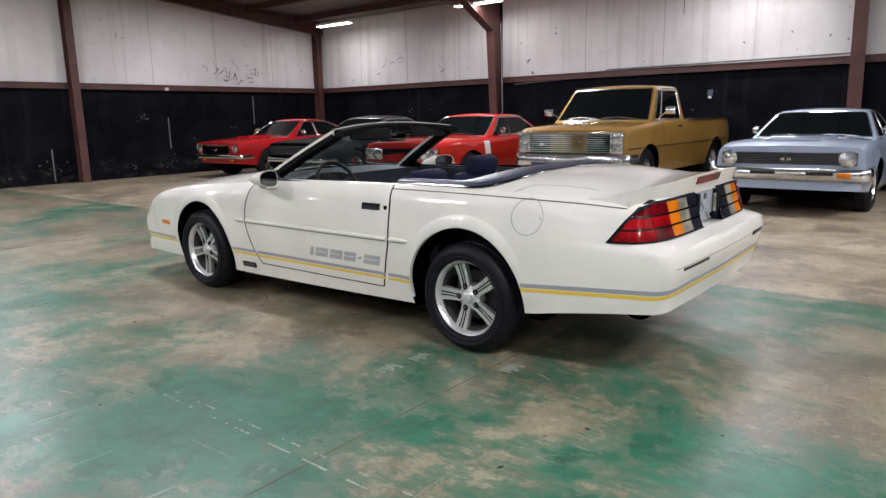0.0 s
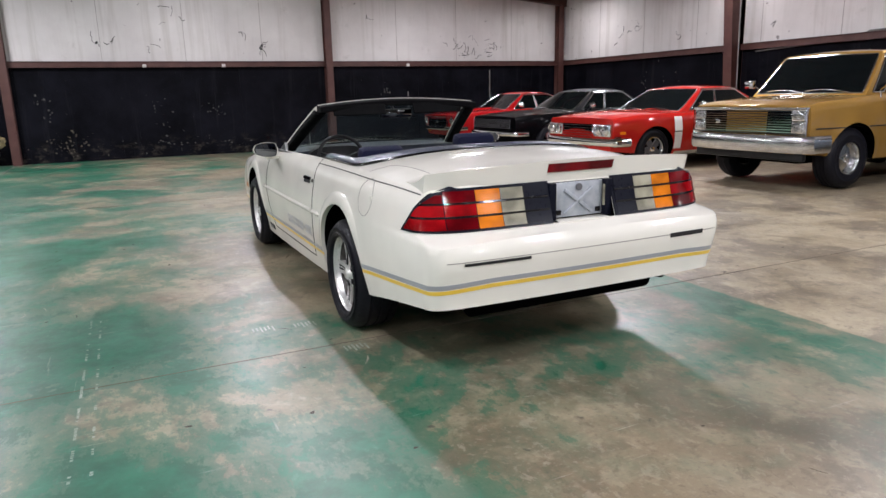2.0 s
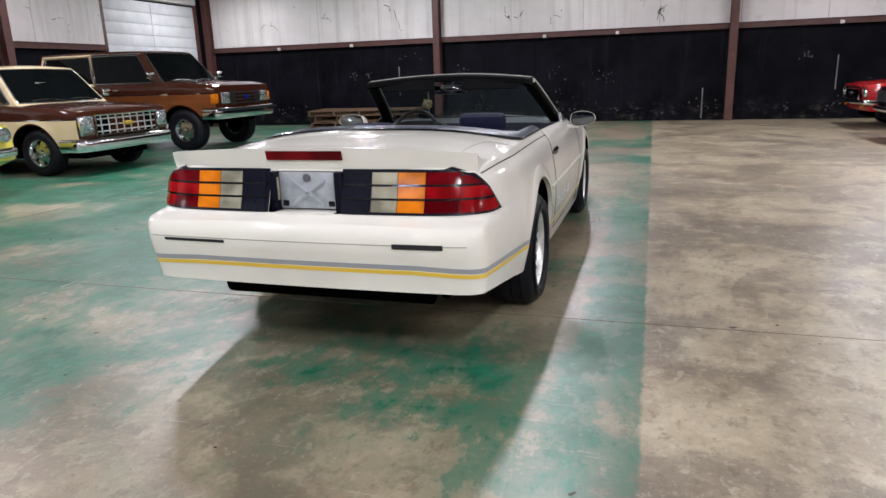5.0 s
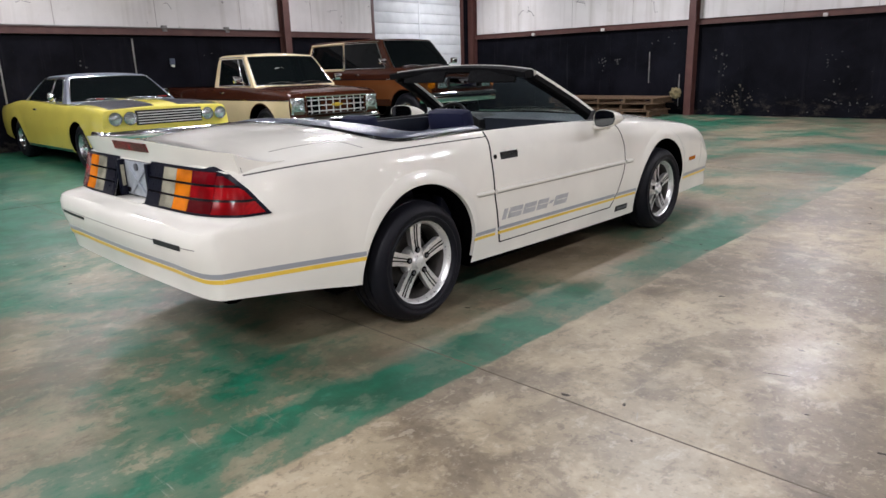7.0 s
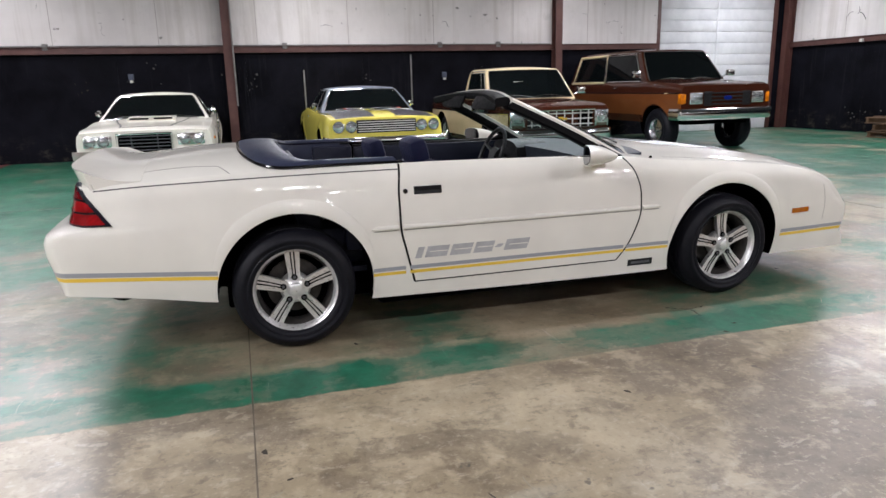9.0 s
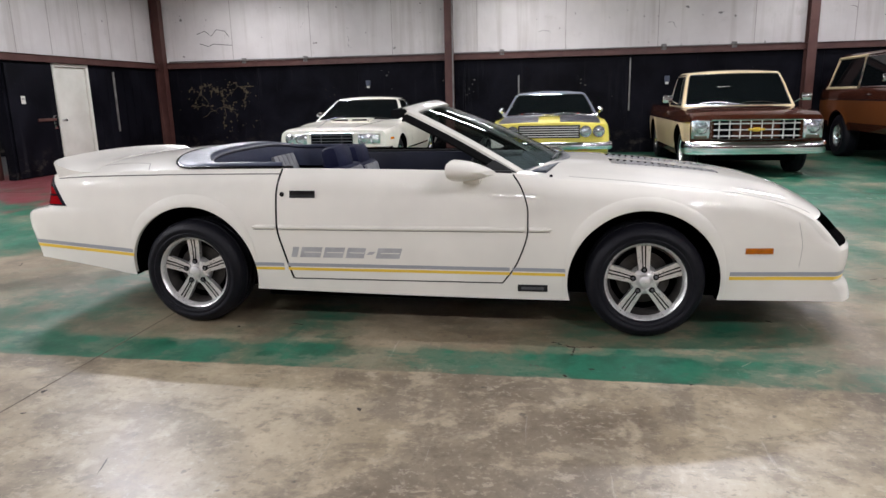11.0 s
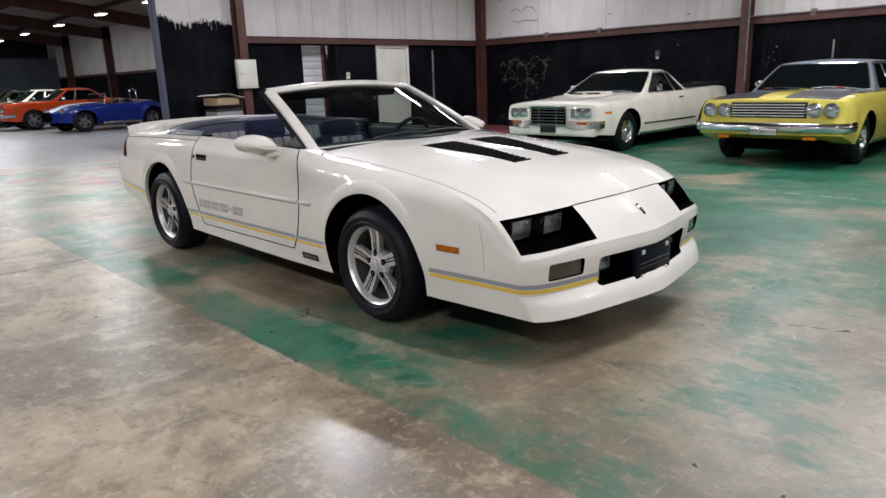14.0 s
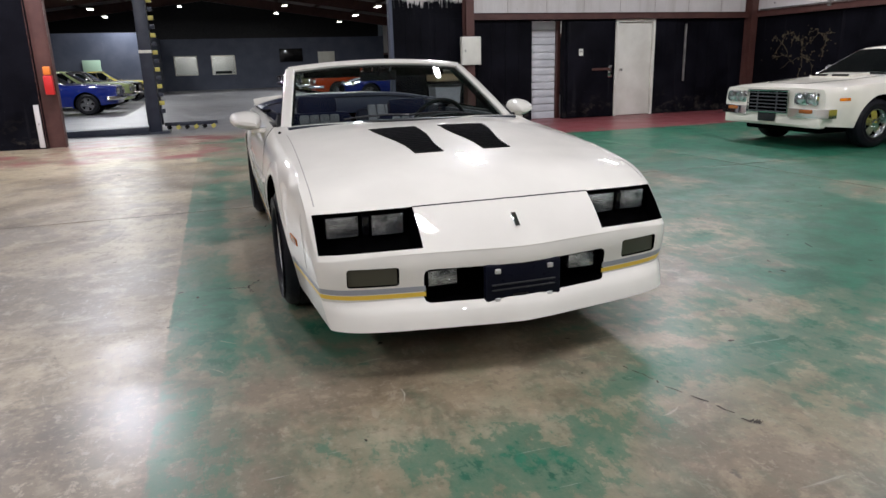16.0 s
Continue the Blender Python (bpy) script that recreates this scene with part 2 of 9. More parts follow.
def slab(grid, thick, out=None):
    """A thin plate over a grid of points (rows of vectors), grown by thick along out or along each row's normal."""
    bm = bmesh.new()
    R, C = len(grid), len(grid[0])
    top, bot = [], []
    for i in range(R):
        tr, br = [], []
        for j in range(C):
            p = Vector(grid[i][j])
            if out is None:
                du = Vector(grid[min(i + 1, R - 1)][j]) - Vector(grid[max(i - 1, 0)][j])
                dv = Vector(grid[i][min(j + 1, C - 1)]) - Vector(grid[i][max(j - 1, 0)])
                n = du.cross(dv).normalized()
            else:
                n = Vector(out)
            tr.append(bm.verts.new(p + n * thick))
            br.append(bm.verts.new(p))
        top.append(tr)
        bot.append(br)
    for i in range(R - 1):
        for j in range(C - 1):
            bm.faces.new((top[i][j], top[i + 1][j], top[i + 1][j + 1], top[i][j + 1]))
            bm.faces.new((bot[i][j], bot[i][j + 1], bot[i + 1][j + 1], bot[i + 1][j]))
    for i in range(R - 1):
        for j in (0, C - 1):
            bm.faces.new((top[i][j], bot[i][j], bot[i + 1][j], top[i + 1][j]))
    for j in range(C - 1):
        for i in (0, R - 1):
            bm.faces.new((top[i][j], top[i][j + 1], bot[i][j + 1], bot[i][j]))
    bmesh.ops.recalc_face_normals(bm, faces=bm.faces)
    return bm


def carve(body, cutters):
    """Cuts each bmesh out of a body mesh object; the cut faces take the body's second material."""
    for bm in cutters:
        for f in bm.faces:
            f.material_index = 1
        me = bpy.data.meshes.new("tool")
        for m in body.data.materials:
            me.materials.append(m)
        bm.to_mesh(me)
        bm.free()
        tool = new("tool", me)
        bpy.context.view_layer.update()
        tool.matrix_world = body.matrix_world.copy()
        md = body.modifiers.new("cut", "BOOLEAN")
        md.operation, md.solver, md.object = "DIFFERENCE", "EXACT", tool
        bpy.context.view_layer.update()
        dg = bpy.context.evaluated_depsgraph_get()
        cut = bpy.data.meshes.new_from_object(body.evaluated_get(dg))
        body.modifiers.clear()
        old = body.data
        for k, m in enumerate(old.materials):
            if k < len(cut.materials):
                cut.materials[k] = m
            else:
                cut.materials.append(m)
        body.data = cut
        bpy.data.meshes.remove(old)
        bpy.data.objects.remove(tool)
        bpy.data.meshes.remove(me)
    bm = bmesh.new()
    bm.from_mesh(body.data)
    bm.normal_update()
    for e in bm.edges:
        e.smooth = not (len(e.link_faces) == 2 and (e.calc_face_angle(0) > radians(38) or e.link_faces[0].material_index != e.link_faces[1].material_index))
    for f in bm.faces:
        f.smooth = True
    bm.to_mesh(body.data)
    bm.free()


class Skin:
    """A body's outside, onto which trim is laid."""

    def __init__(self, ob):
        bm = bmesh.new()
        bm.from_mesh(ob.data)
        from mathutils.bvhtree import BVHTree
        self.tree = BVHTree.FromBMesh(bm)
        bm.free()

    def drop(self, start, way, lift=0.0, reach=10.0):
        way = Vector(way).normalized()
        p, n, _, _ = self.tree.ray_cast(Vector(start), way, reach)
        if p is None:
            return None
        return p - way * lift

    def lay(self, rows, way, thick=0.003, sink=0.002, reach=10.0):
        """A plate over rows of start points, dropped along way (a vector, or a function of the start)."""
        grid = []
        for r in rows:
            line = [self.drop(p, way(p) if callable(way) else way, -sink, reach) for p in r]
            if all(p is not None for p in line):
                grid.append(line)
        if len(grid) < 2:
            return None
        first = rows[0][0]
        w = Vector(way(first) if callable(way) else way).normalized()
        bm = slab(grid, thick + sink, None)
        mid = sum((v.co for v in bm.verts), Vector()) / len(bm.verts)
        n = Vector()
        R, C = len(grid), len(grid[0])
        a = (Vector(grid[R - 1][0]) - Vector(grid[0][0])).cross(Vector(grid[0][C - 1]) - Vector(grid[0][0]))
        if a.dot(w) > 0:
            bm.free()
            bm = slab([g[::-1] for g in grid], thick + sink, None)
        return bm


def ramp_of(table):
    """A smooth curve through (place, value) pairs."""
    xs = np.array([p[0] for p in table], float)
    ys = np.array([p[1] for p in table], float)
    n = len(xs)
    d = np.diff(ys) / np.diff(xs)
    m = np.zeros(n)
    m[0], m[-1] = d[0], d[-1]
    for i in range(1, n - 1):
        m[i] = 0 if d[i - 1] * d[i] <= 0 else 2 * d[i - 1] * d[i] / (d[i - 1] + d[i])

    def f(x):
        if x <= xs[0]:
            return float(ys[0])
        if x >= xs[-1]:
            return float(ys[-1])
        i = int(np.searchsorted(xs, x) - 1)
        h = xs[i + 1] - xs[i]
        t = (x - xs[i]) / h
        return float((2 * t**3 - 3 * t**2 + 1) * ys[i] + (t**3 - 2 * t**2 + t) * h * m[i] + (-2 * t**3 + 3 * t**2) * ys[i + 1] + (t**3 - t**2) * h * m[i + 1])

    return f


def line(a, b, n):
    return [a + (b - a) * i / (n - 1) for i in range(n)]


def smooth(x, a, b):
    t = min(1, max(0, (x - a) / (b - a)))
    return t * t * (3 - 2 * t)

# ---- the building: floor, walls, frame, roof ----
WX0, WX1, WY0, WY1 = -10.95, 10.40, -8.60, 12.60
GIRT = 2.10
HALL_Y = -46.0


def make_floor_material():
    m = mat("painted_concrete", (0.3, 0.28, 0.24), 0.3)
    n = Nodes(m)
    p = n.world_pos()
    sep = n.add("ShaderNodeSeparateXYZ")
    n.link(p, sep.inputs[0])
    x, y = sep.outputs[0], sep.outputs[1]
    # bare polished slab: cream laitance, broad grey-brown stains with crisp edges, finer swirls
    broad = n.noise(p, 0.42, 5, 0.6, 0.3)
    mott = n.noise(p, 1.5, 8, 0.62, 0.25)
    blot = n.noise(n.world_pos((1, 1, 1), (21, 4, 0)), 4.6, 8, 0.66, 0.2)
    stain = n.noise(n.world_pos((1, 1, 1), (2.6, 14, 0)), 0.75, 7, 0.58, 0.5)
    swirl = n.noise(n.world_pos((1, 0.7, 1), (7, 3, 0)), 2.3, 7, 0.6, 1.1)
    fine = n.noise(p, 34.0, 5, 0.65)
    base = n.mix(n.ramp(broad, 0.34, 0.66), (0.205, 0.158, 0.100), (0.335, 0.275, 0.180))
    base = n.mix(n.maths("MULTIPLY", n.ramp(mott, 0.50, 0.64), 0.5), base, (0.440, 0.372, 0.255))
    base = n.mix(n.maths("MULTIPLY", n.ramp(stain, 0.500, 0.535), 0.62), base, (0.118, 0.092, 0.066))
    base = n.mix(n.maths("MULTIPLY", n.ramp(swirl, 0.555, 0.61), 0.42), base, (0.088, 0.066, 0.045))
    base = n.mix(n.maths("MULTIPLY", n.ramp(swirl, 0.42, 0.37), 0.26), base, (0.410, 0.360, 0.262))
    base = n.mix(n.maths("MULTIPLY", n.ramp(mott, 0.44, 0.34), 0.5), base, (0.075, 0.054, 0.036))
    base = n.mix(n.maths("MULTIPLY", n.ramp(blot, 0.535, 0.64), 0.46), base, (0.082, 0.058, 0.038))
    base = n.mix(n.maths("MULTIPLY", n.ramp(blot, 0.47, 0.38), 0.42), base, (0.480, 0.395, 0.270))
    flake = n.noise(n.world_pos((1, 0.6, 1), (5, 31, 0)), 13.0, 7, 0.72, 0.3)
    base = n.mix(n.maths("MULTIPLY", n.ramp(flake, 0.57, 0.62), 0.46), base, (0.090, 0.066, 0.044))
    base = n.mix(n.maths("MULTIPLY", n.ramp(flake, 0.42, 0.38), 0.44), base, (0.430, 0.370, 0.280))
    base = n.mix(n.maths("MULTIPLY", n.ramp(fine, 0.56, 0.66), 0.34), base, (0.46, 0.40, 0.30))
    base = n.mix(n.maths("MULTIPLY", n.ramp(fine, 0.44, 0.34), 0.40), base, (0.075, 0.056, 0.038))
    # grey slab in the far hall
    base = n.mix(n.ramp(y, -8.2, -10.5), base, n.mix(n.ramp(mott, 0.4, 0.6), (0.10, 0.10, 0.11), (0.17, 0.168, 0.175)))
    # worn green paint west of a straight masked edge
    wob = n.noise(p, 7.0, 4, 0.65)
    edge = n.maths("ADD", x, n.maths("MULTIPLY", n.maths("SUBTRACT", wob, 0.5), 0.05))
    inside = n.maths("MULTIPLY", n.ramp(edge, 1.45, 1.435), n.ramp(y, -8.75, -8.6))
    # the slab is browner where paint has worn away
    base = n.mix(n.maths("MULTIPLY", inside, n.ramp(x, 0.2, -1.6, 0.36, 0.10)), base, (0.108, 0.080, 0.048))
    wear = n.noise(n.world_pos((1, 1, 1), (3.1, 7.7, 0)), 0.85, 10, 0.64, 0.35)
    band = n.ramp(n.maths("ABSOLUTE", n.maths("SUBTRACT", x, 1.30)), 0.20, 0.12)
    band = n.maths("MULTIPLY", band, n.ramp(y, -3.1, -2.2, -0.3, 1.0))
    # rubbed off beside the doors, and cut short past the nose
    mid = n.ramp(n.maths("ABSOLUTE", n.maths("SUBTRACT", y, 0.35)), 0.75, 0.45)
    band = n.maths("SUBTRACT", band, n.maths("MULTIPLY", mid, 1.2))
    band = n.maths("SUBTRACT", band, n.ramp(y, 2.20, 2.24, 0.0, 0.9))
    keep = n.maths("ADD", wear, n.maths("MULTIPLY", band, 0.058))
    # kept better along the west half of the hall
    keep = n.maths("ADD", keep, n.ramp(x, -0.4, -3.4, 0.0, 0.130))
    lane = n.maths("MULTIPLY", n.maths("MULTIPLY", n.ramp(x, -1.3, -0.6), n.ramp(x, 1.16, 1.06)), n.maths("MULTIPLY", n.ramp(y, 2.7, 2.1), n.ramp(y, -2.9, -2.3, 0.35, 1.0)))
    keep = n.maths("SUBTRACT", keep, n.maths("MULTIPLY", lane, 0.070))
    gone = n.maths("MULTIPLY", n.ramp(y, -2.1, -3.1), n.ramp(x, 0.5, 1.0))
    keep = n.maths("SUBTRACT", keep, n.maths("MULTIPLY", gone, 0.055))
    rub = n.noise(n.world_pos((1, 0.5, 1)), 11.0, 8, 0.78)
    keep = n.maths("ADD", keep, n.maths("MULTIPLY", n.maths("SUBTRACT", rub, 0.5), 0.40))
    full = n.maths("MULTIPLY", n.ramp(keep, 0.552, 0.580, 0.0, 0.92), inside)
    thin = n.maths("MULTIPLY", n.maths("ADD", n.ramp(keep, 0.36, 0.56, 0.0, 0.52), n.ramp(keep, 0.488, 0.502, 0.0, 0.30)), inside)
    green = n.mix(n.ramp(blot, 0.40, 0.60), (0.003, 0.070, 0.036), (0.008, 0.130, 0.070))
    green = n.mix(n.ramp(flake, 0.58, 0.66, 0.0, 0.5), green, (0.06, 0.19, 0.125))
    col = n.mix(thin, base, (0.022, 0.112, 0.066))
    col = n.mix(full, col, green)
    # worn red walkway along the south wall
    redin = n.maths("MULTIPLY", n.ramp(y, -5.80, -5.86), n.ramp(y, -9.6, -9.5))
    redk = n.ramp(n.maths("ADD", n.noise(n.world_pos((1, 1, 1), (9, 2, 0)), 1.1, 9, 0.7), n.ramp(x, -3.0, -5.5, 0.0, 0.2)), 0.47, 0.60)
    redf = n.maths("MULTIPLY", redin, redk)
    col = n.mix(redf, col, (0.19, 0.045, 0.050))
    # scuffs and oil drops
    sc = n.noise(n.world_pos((0.25, 4.0, 1)), 5.0, 6, 0.7)
    col = n.mix(n.ramp(sc, 0.64, 0.70, 0.0, 0.4), col, (0.46, 0.43, 0.38))
    sc2 = n.noise(n.world_pos((5.0, 0.3, 1), (2, 5, 0)), 4.0, 6, 0.7)
    col = n.mix(n.ramp(sc2, 0.66, 0.71, 0.0, 0.3), col, (0.42, 0.40, 0.36))
    dots = n.noise(p, 9.0, 3, 0.55)
    col = n.mix(n.ramp(dots, 0.70, 0.74, 0.0, 0.75), col, (0.05, 0.04, 0.036))
    n.set("Base Color", col)
    n.set("Roughness", n.maths("ADD", n.ramp(mott, 0.38, 0.62, 0.35, 0.49), n.maths("MULTIPLY", n.maths("SUBTRACT", fine, 0.5), 0.14)))
    n.b.inputs["Specular IOR Level"].default_value = 0.85
    # a thin sealer, polished unevenly
    n.set("Coat Weight", n.ramp(blot, 0.36, 0.62, 0.16, 0.05))
    n.b.inputs["Coat Roughness"].default_value = 0.25
    n.bump(n.maths("ADD", fine, n.maths("MULTIPLY", mott, 1.5)), 0.035, 0.01)
    return m


M_FLOOR = make_floor_material()
M_JOINT = worn("slab_joint", (0.11, 0.09, 0.07), (0.17, 0.14, 0.11), 4, 0.7)
M_LINE = worn("worn_white_line", (0.34, 0.36, 0.31), (0.18, 0.22, 0.17), 9, 0.45)


def make_black_wall():
    m = mat("black_painted_panel", (0.006, 0.006, 0.008), 0.55, spec=0.05)
    n = Nodes(m)
    p = n.world_pos()
    a = n.noise(p, 1.3, 6, 0.62, 0.3)
    s = n.noise(n.world_pos((4, 4, 0.25), (3, 1, 0)), 1.5, 5, 0.65)
    f = n.noise(p, 22.0, 5, 0.7)
    c = n.mix(n.ramp(a, 0.38, 0.66), (0.0025, 0.0025, 0.0040), (0.0075, 0.0075, 0.0110))
    c = n.mix(n.ramp(s, 0.58, 0.74, 0.0, 0.7), c, (0.018, 0.0175, 0.021))
    c = n.mix(n.ramp(f, 0.66, 0.74, 0.0, 0.45), c, (0.075, 0.070, 0.065))
    # splashes and rubbed-off paint towards the floor
    sep = n.add("ShaderNodeSeparateXYZ")
    n.link(p, sep.inputs[0])
    low = n.ramp(sep.outputs[2], 0.55, 0.05)
    k = n.noise(n.world_pos((1, 1, 1.6), (8, 3, 5)), 3.4, 7, 0.7)
    c = n.mix(n.maths("MULTIPLY", n.maths("MULTIPLY", n.ramp(k, 0.52, 0.66), low), 0.55), c, (0.085, 0.072, 0.058))
    n.set("Base Color", c)
    n.set("Roughness", n.ramp(a, 0.35, 0.65, 0.45, 0.7))
    n.bump(n.maths("ADD", f, n.maths("MULTIPLY", a, 2.0)), 0.25, 0.006)
    return m


M_BLACKWALL = make_black_wall()
M_SEAM = worn("liner_seam", (0.30, 0.27, 0.25), (0.42, 0.40, 0.37), 5, 0.7)


def make_liner():
    m = mat("white_liner", (0.74, 0.72, 0.69), 0.55)
    n = Nodes(m)
    p = n.world_pos()
    a = n.noise(p, 0.7, 5, 0.6)
    s = n.noise(n.world_pos((3, 3, 0.15)), 1.6, 4, 0.6)
    c = n.mix(n.ramp(a, 0.35, 0.7), (0.64, 0.61, 0.59), (0.52, 0.49, 0.475))
    c = n.mix(n.ramp(s, 0.52, 0.72, 0.0, 0.5), c, (0.36, 0.325, 0.29))
    d = n.noise(n.world_pos((1, 1, 1), (5, 9, 2)), 2.6, 8, 0.7, 0.2)
    c = n.mix(n.ramp(d, 0.60, 0.72, 0.0, 0.35), c, (0.33, 0.30, 0.27))
    sp = n.noise(p, 6.5, 3, 0.5)
    c = n.mix(n.ramp(sp, 0.715, 0.74, 0.0, 0.8), c, (0.10, 0.09, 0.085))
    n.set("Base Color", c)
    n.bump(n.noise(n.world_pos((1, 1, 0.3)), 5.0, 4), 0.5, 0.03)
    return m


M_LINER = make_liner()
M_STEEL = worn("maroon_primer_steel", (0.065, 0.024, 0.020), (0.095, 0.040, 0.032), 3, 0.5, 30, 0.1)
M_CONDUIT = worn("painted_conduit", (0.20, 0.19, 0.18), (0.09, 0.085, 0.08), 6, 0.5)
M_DOORWHITE = worn("cream_steel_door", (0.66, 0.65, 0.58), (0.55, 0.54, 0.47), 2, 0.45)
M_ROLL = worn("white_roller_door", (0.66, 0.67, 0.68), (0.52, 0.53, 0.55), 2, 0.45)
M_HALLWALL = worn("dark_blue_grey_wall", (0.050, 0.060, 0.090), (0.075, 0.085, 0.120), 1.2, 0.6)
M_ROOF = worn("roof_insulation", (0.20, 0.18, 0.165), (0.13, 0.12, 0.11), 0.9, 0.7, 12, 0.3)
M_TUBE = mat("lamp_diffuser", (1.0, 0.97, 0.92), 0.4, emit=14.0)
M_DRYFOAM = worn("dry_yellow_foam", (0.22, 0.175, 0.085), (0.07, 0.055, 0.03), 18, 0.9, 60, 0.5)
M_FOAM = worn("yellowed_patch", (0.085, 0.066, 0.034), (0.022, 0.018, 0.014), 16, 0.9, 60, 0.5)


def structure(name, bm, material, label, category, sharp=38.0):
    ob = part(name, bm, material, sharp=sharp)
    return tagged(ob, label, category, kind="structure")


floor = structure("floor", boxes([((-16, HALL_Y - 4, -0.3), (22, WY1 + 0.3, 0.0))]), M_FLOOR,
                  "polished concrete floor with worn green and red paint", "floor")
# sawn joints and leftover painted lines, set into the slab
for y in (-1.535, 4.6, 10.8, -7.9):
    part("joint", boxes([((WX0, y - 0.003, -0.002), (WX1, y + 0.003, 0.0015))]), M_JOINT, floor)
for x in (-4.62, 8.1):
    part("joint", boxes([((x - 0.004, WY0, -0.002), (x + 0.004, WY1, 0.0016))]), M_JOINT, floor)
rnd = random.Random(5)


def dashes(name, a, b, wide, thr, step=0.07):
    """A painted line of which only flakes are left."""
    bm = bmesh.new()
    a, b = Vector(a), Vector(b)
    d = (b - a).normalized()
    s = Vector((-d.y, d.x, 0))
    n = int((b - a).length / step)
    for i in range(n):
        if noise.noise(Vector((i * 0.23, a.x * 3, wide * 9))) + rnd.uniform(-0.25, 0.25) < thr:
            continue
        p = a + d * (i * step)
        w = wide * rnd.uniform(0.35, 0.5)
        l = step * rnd.uniform(0.5, 1.1)
        q = [p - s * w, p + d * l - s * w * rnd.uniform(0.6, 1.1), p + d * l + s * w * rnd.uniform(0.6, 1.1), p + s * w]
        vs = [bm.verts.new((v.x, v.y, 0.0022)) for v in q]
        bm.faces.new(vs)
    ob = part(name, bm, M_LINE, floor)
    return ob


dashes("worn_line", (-2.19, -0.45, 0), (-2.21, -2.4, 0), 0.014, 0.10, 0.018)
dashes("worn_line", (-2.14, -0.45, 0), (-2.14, -2.4, 0), 0.014, 0.16, 0.018)
dashes("worn_line", (-4.3, 1.2, 0), (-4.0, 12.0, 0), 0.09, -0.02, 0.02)
for x0, y0 in ((-1.36, -1.10), (-1.13, -1.13), (-0.98, -1.62)):
    for j in range(6):
        part("worn_mark", boxes([((x0 + j * 0.022, y0 - 0.035 + 0.02 * math.sin(j * 2.1), -0.001), (x0 + j * 0.022 + 0.009, y0 + 0.035 + 0.015 * math.sin(j * 3.3), 0.002))]), M_LINE, floor)


def flecks(name, count, box, size, stretch, material, seed, label):
    """Chips and scratches scattered over the slab: small ragged flakes, each turned its own way."""
    rr = random.Random(seed)
    bm = bmesh.new()
    for _ in range(count):
        c = Vector((rr.uniform(box[0], box[1]), rr.uniform(box[2], box[3]), 0.0012 + rr.uniform(0, 0.0008)))
        t = rr.uniform(0, math.pi)
        u, v = Vector((math.cos(t), math.sin(t), 0)), Vector((-math.sin(t), math.cos(t), 0))
        s = size * rr.uniform(0.4, 1.3)
        k = rr.randint(5, 8)
        bend = rr.uniform(-0.4, 0.4)
        vs = []
        for i in range(k):
            a = 6.283 * i / k
            p, q = math.cos(a) * s * stretch * rr.uniform(0.6, 1.2), math.sin(a) * s * rr.uniform(0.5, 1.2)
            vs.append(bm.verts.new(c + u * p + v * (q + bend * p * p / (s * stretch))))
        bm.faces.new(vs)
    return part(name, bm, material, floor, label)


M_CHIP = worn("dark_chip", (0.030, 0.025, 0.020), (0.060, 0.048, 0.038), 20, 0.7)
M_SCRATCH = worn("pale_scratch", (0.36, 0.33, 0.27), (0.26, 0.24, 0.19), 20, 0.6)
flecks("floor_chips", 170, (-4.5, 5.0, -6.5, 6.5), 0.010, 1.7, M_CHIP, 4, "small dark chips in the slab")
flecks("floor_scratches", 110, (-4.5, 5.0, -6.5, 6.5), 0.0035, 16.0, M_SCRATCH, 6, "thin pale scratches in the slab")
flecks("tyre_scuffs", 26, (-4.0, 4.5, -5.5, 5.5), 0.007, 12.0, M_CHIP, 9, "short dark tyre scuffs")


def crack(pts, wide, seed):
    """A ragged crack in the slab along points of the plan."""
    rr = random.Random(seed)
    bm = bmesh.new()
    prev = None
    for (xa, ya), (xb, yb) in zip(pts, pts[1:]):
        a, b = Vector((xa, ya, 0.0022)), Vector((xb, yb, 0.0022))
        side = Vector((a.y - b.y, b.x - a.x, 0)).normalized()
        for i in range(12):
            p = a + (b - a) * (i / 11) + side * rr.uniform(-0.010, 0.010)
            w = side * wide * rr.uniform(0.15, 1.0)
            cur = (bm.verts.new(p - w), bm.verts.new(p + w))
            if prev and rr.random() < 0.88:
                bm.faces.new((prev[0], cur[0], cur[1], prev[1]))
            prev = cur
    part("floor_crack", bm, M_CHIP, floor, "thin dark crack in the slab")


crack([(-0.36, 2.62), (-0.40, 2.80), (-0.52, 3.16)], 0.005, 3)
crack([(-0.52, 3.15), (-0.54, 3.18)], 0.016, 4)
crack([(0.98, 0.80), (1.04, 0.92), (1.02, 1.02)], 0.007, 5)
crack([(1.04, 0.92), (1.16, 0.90)], 0.006, 6)


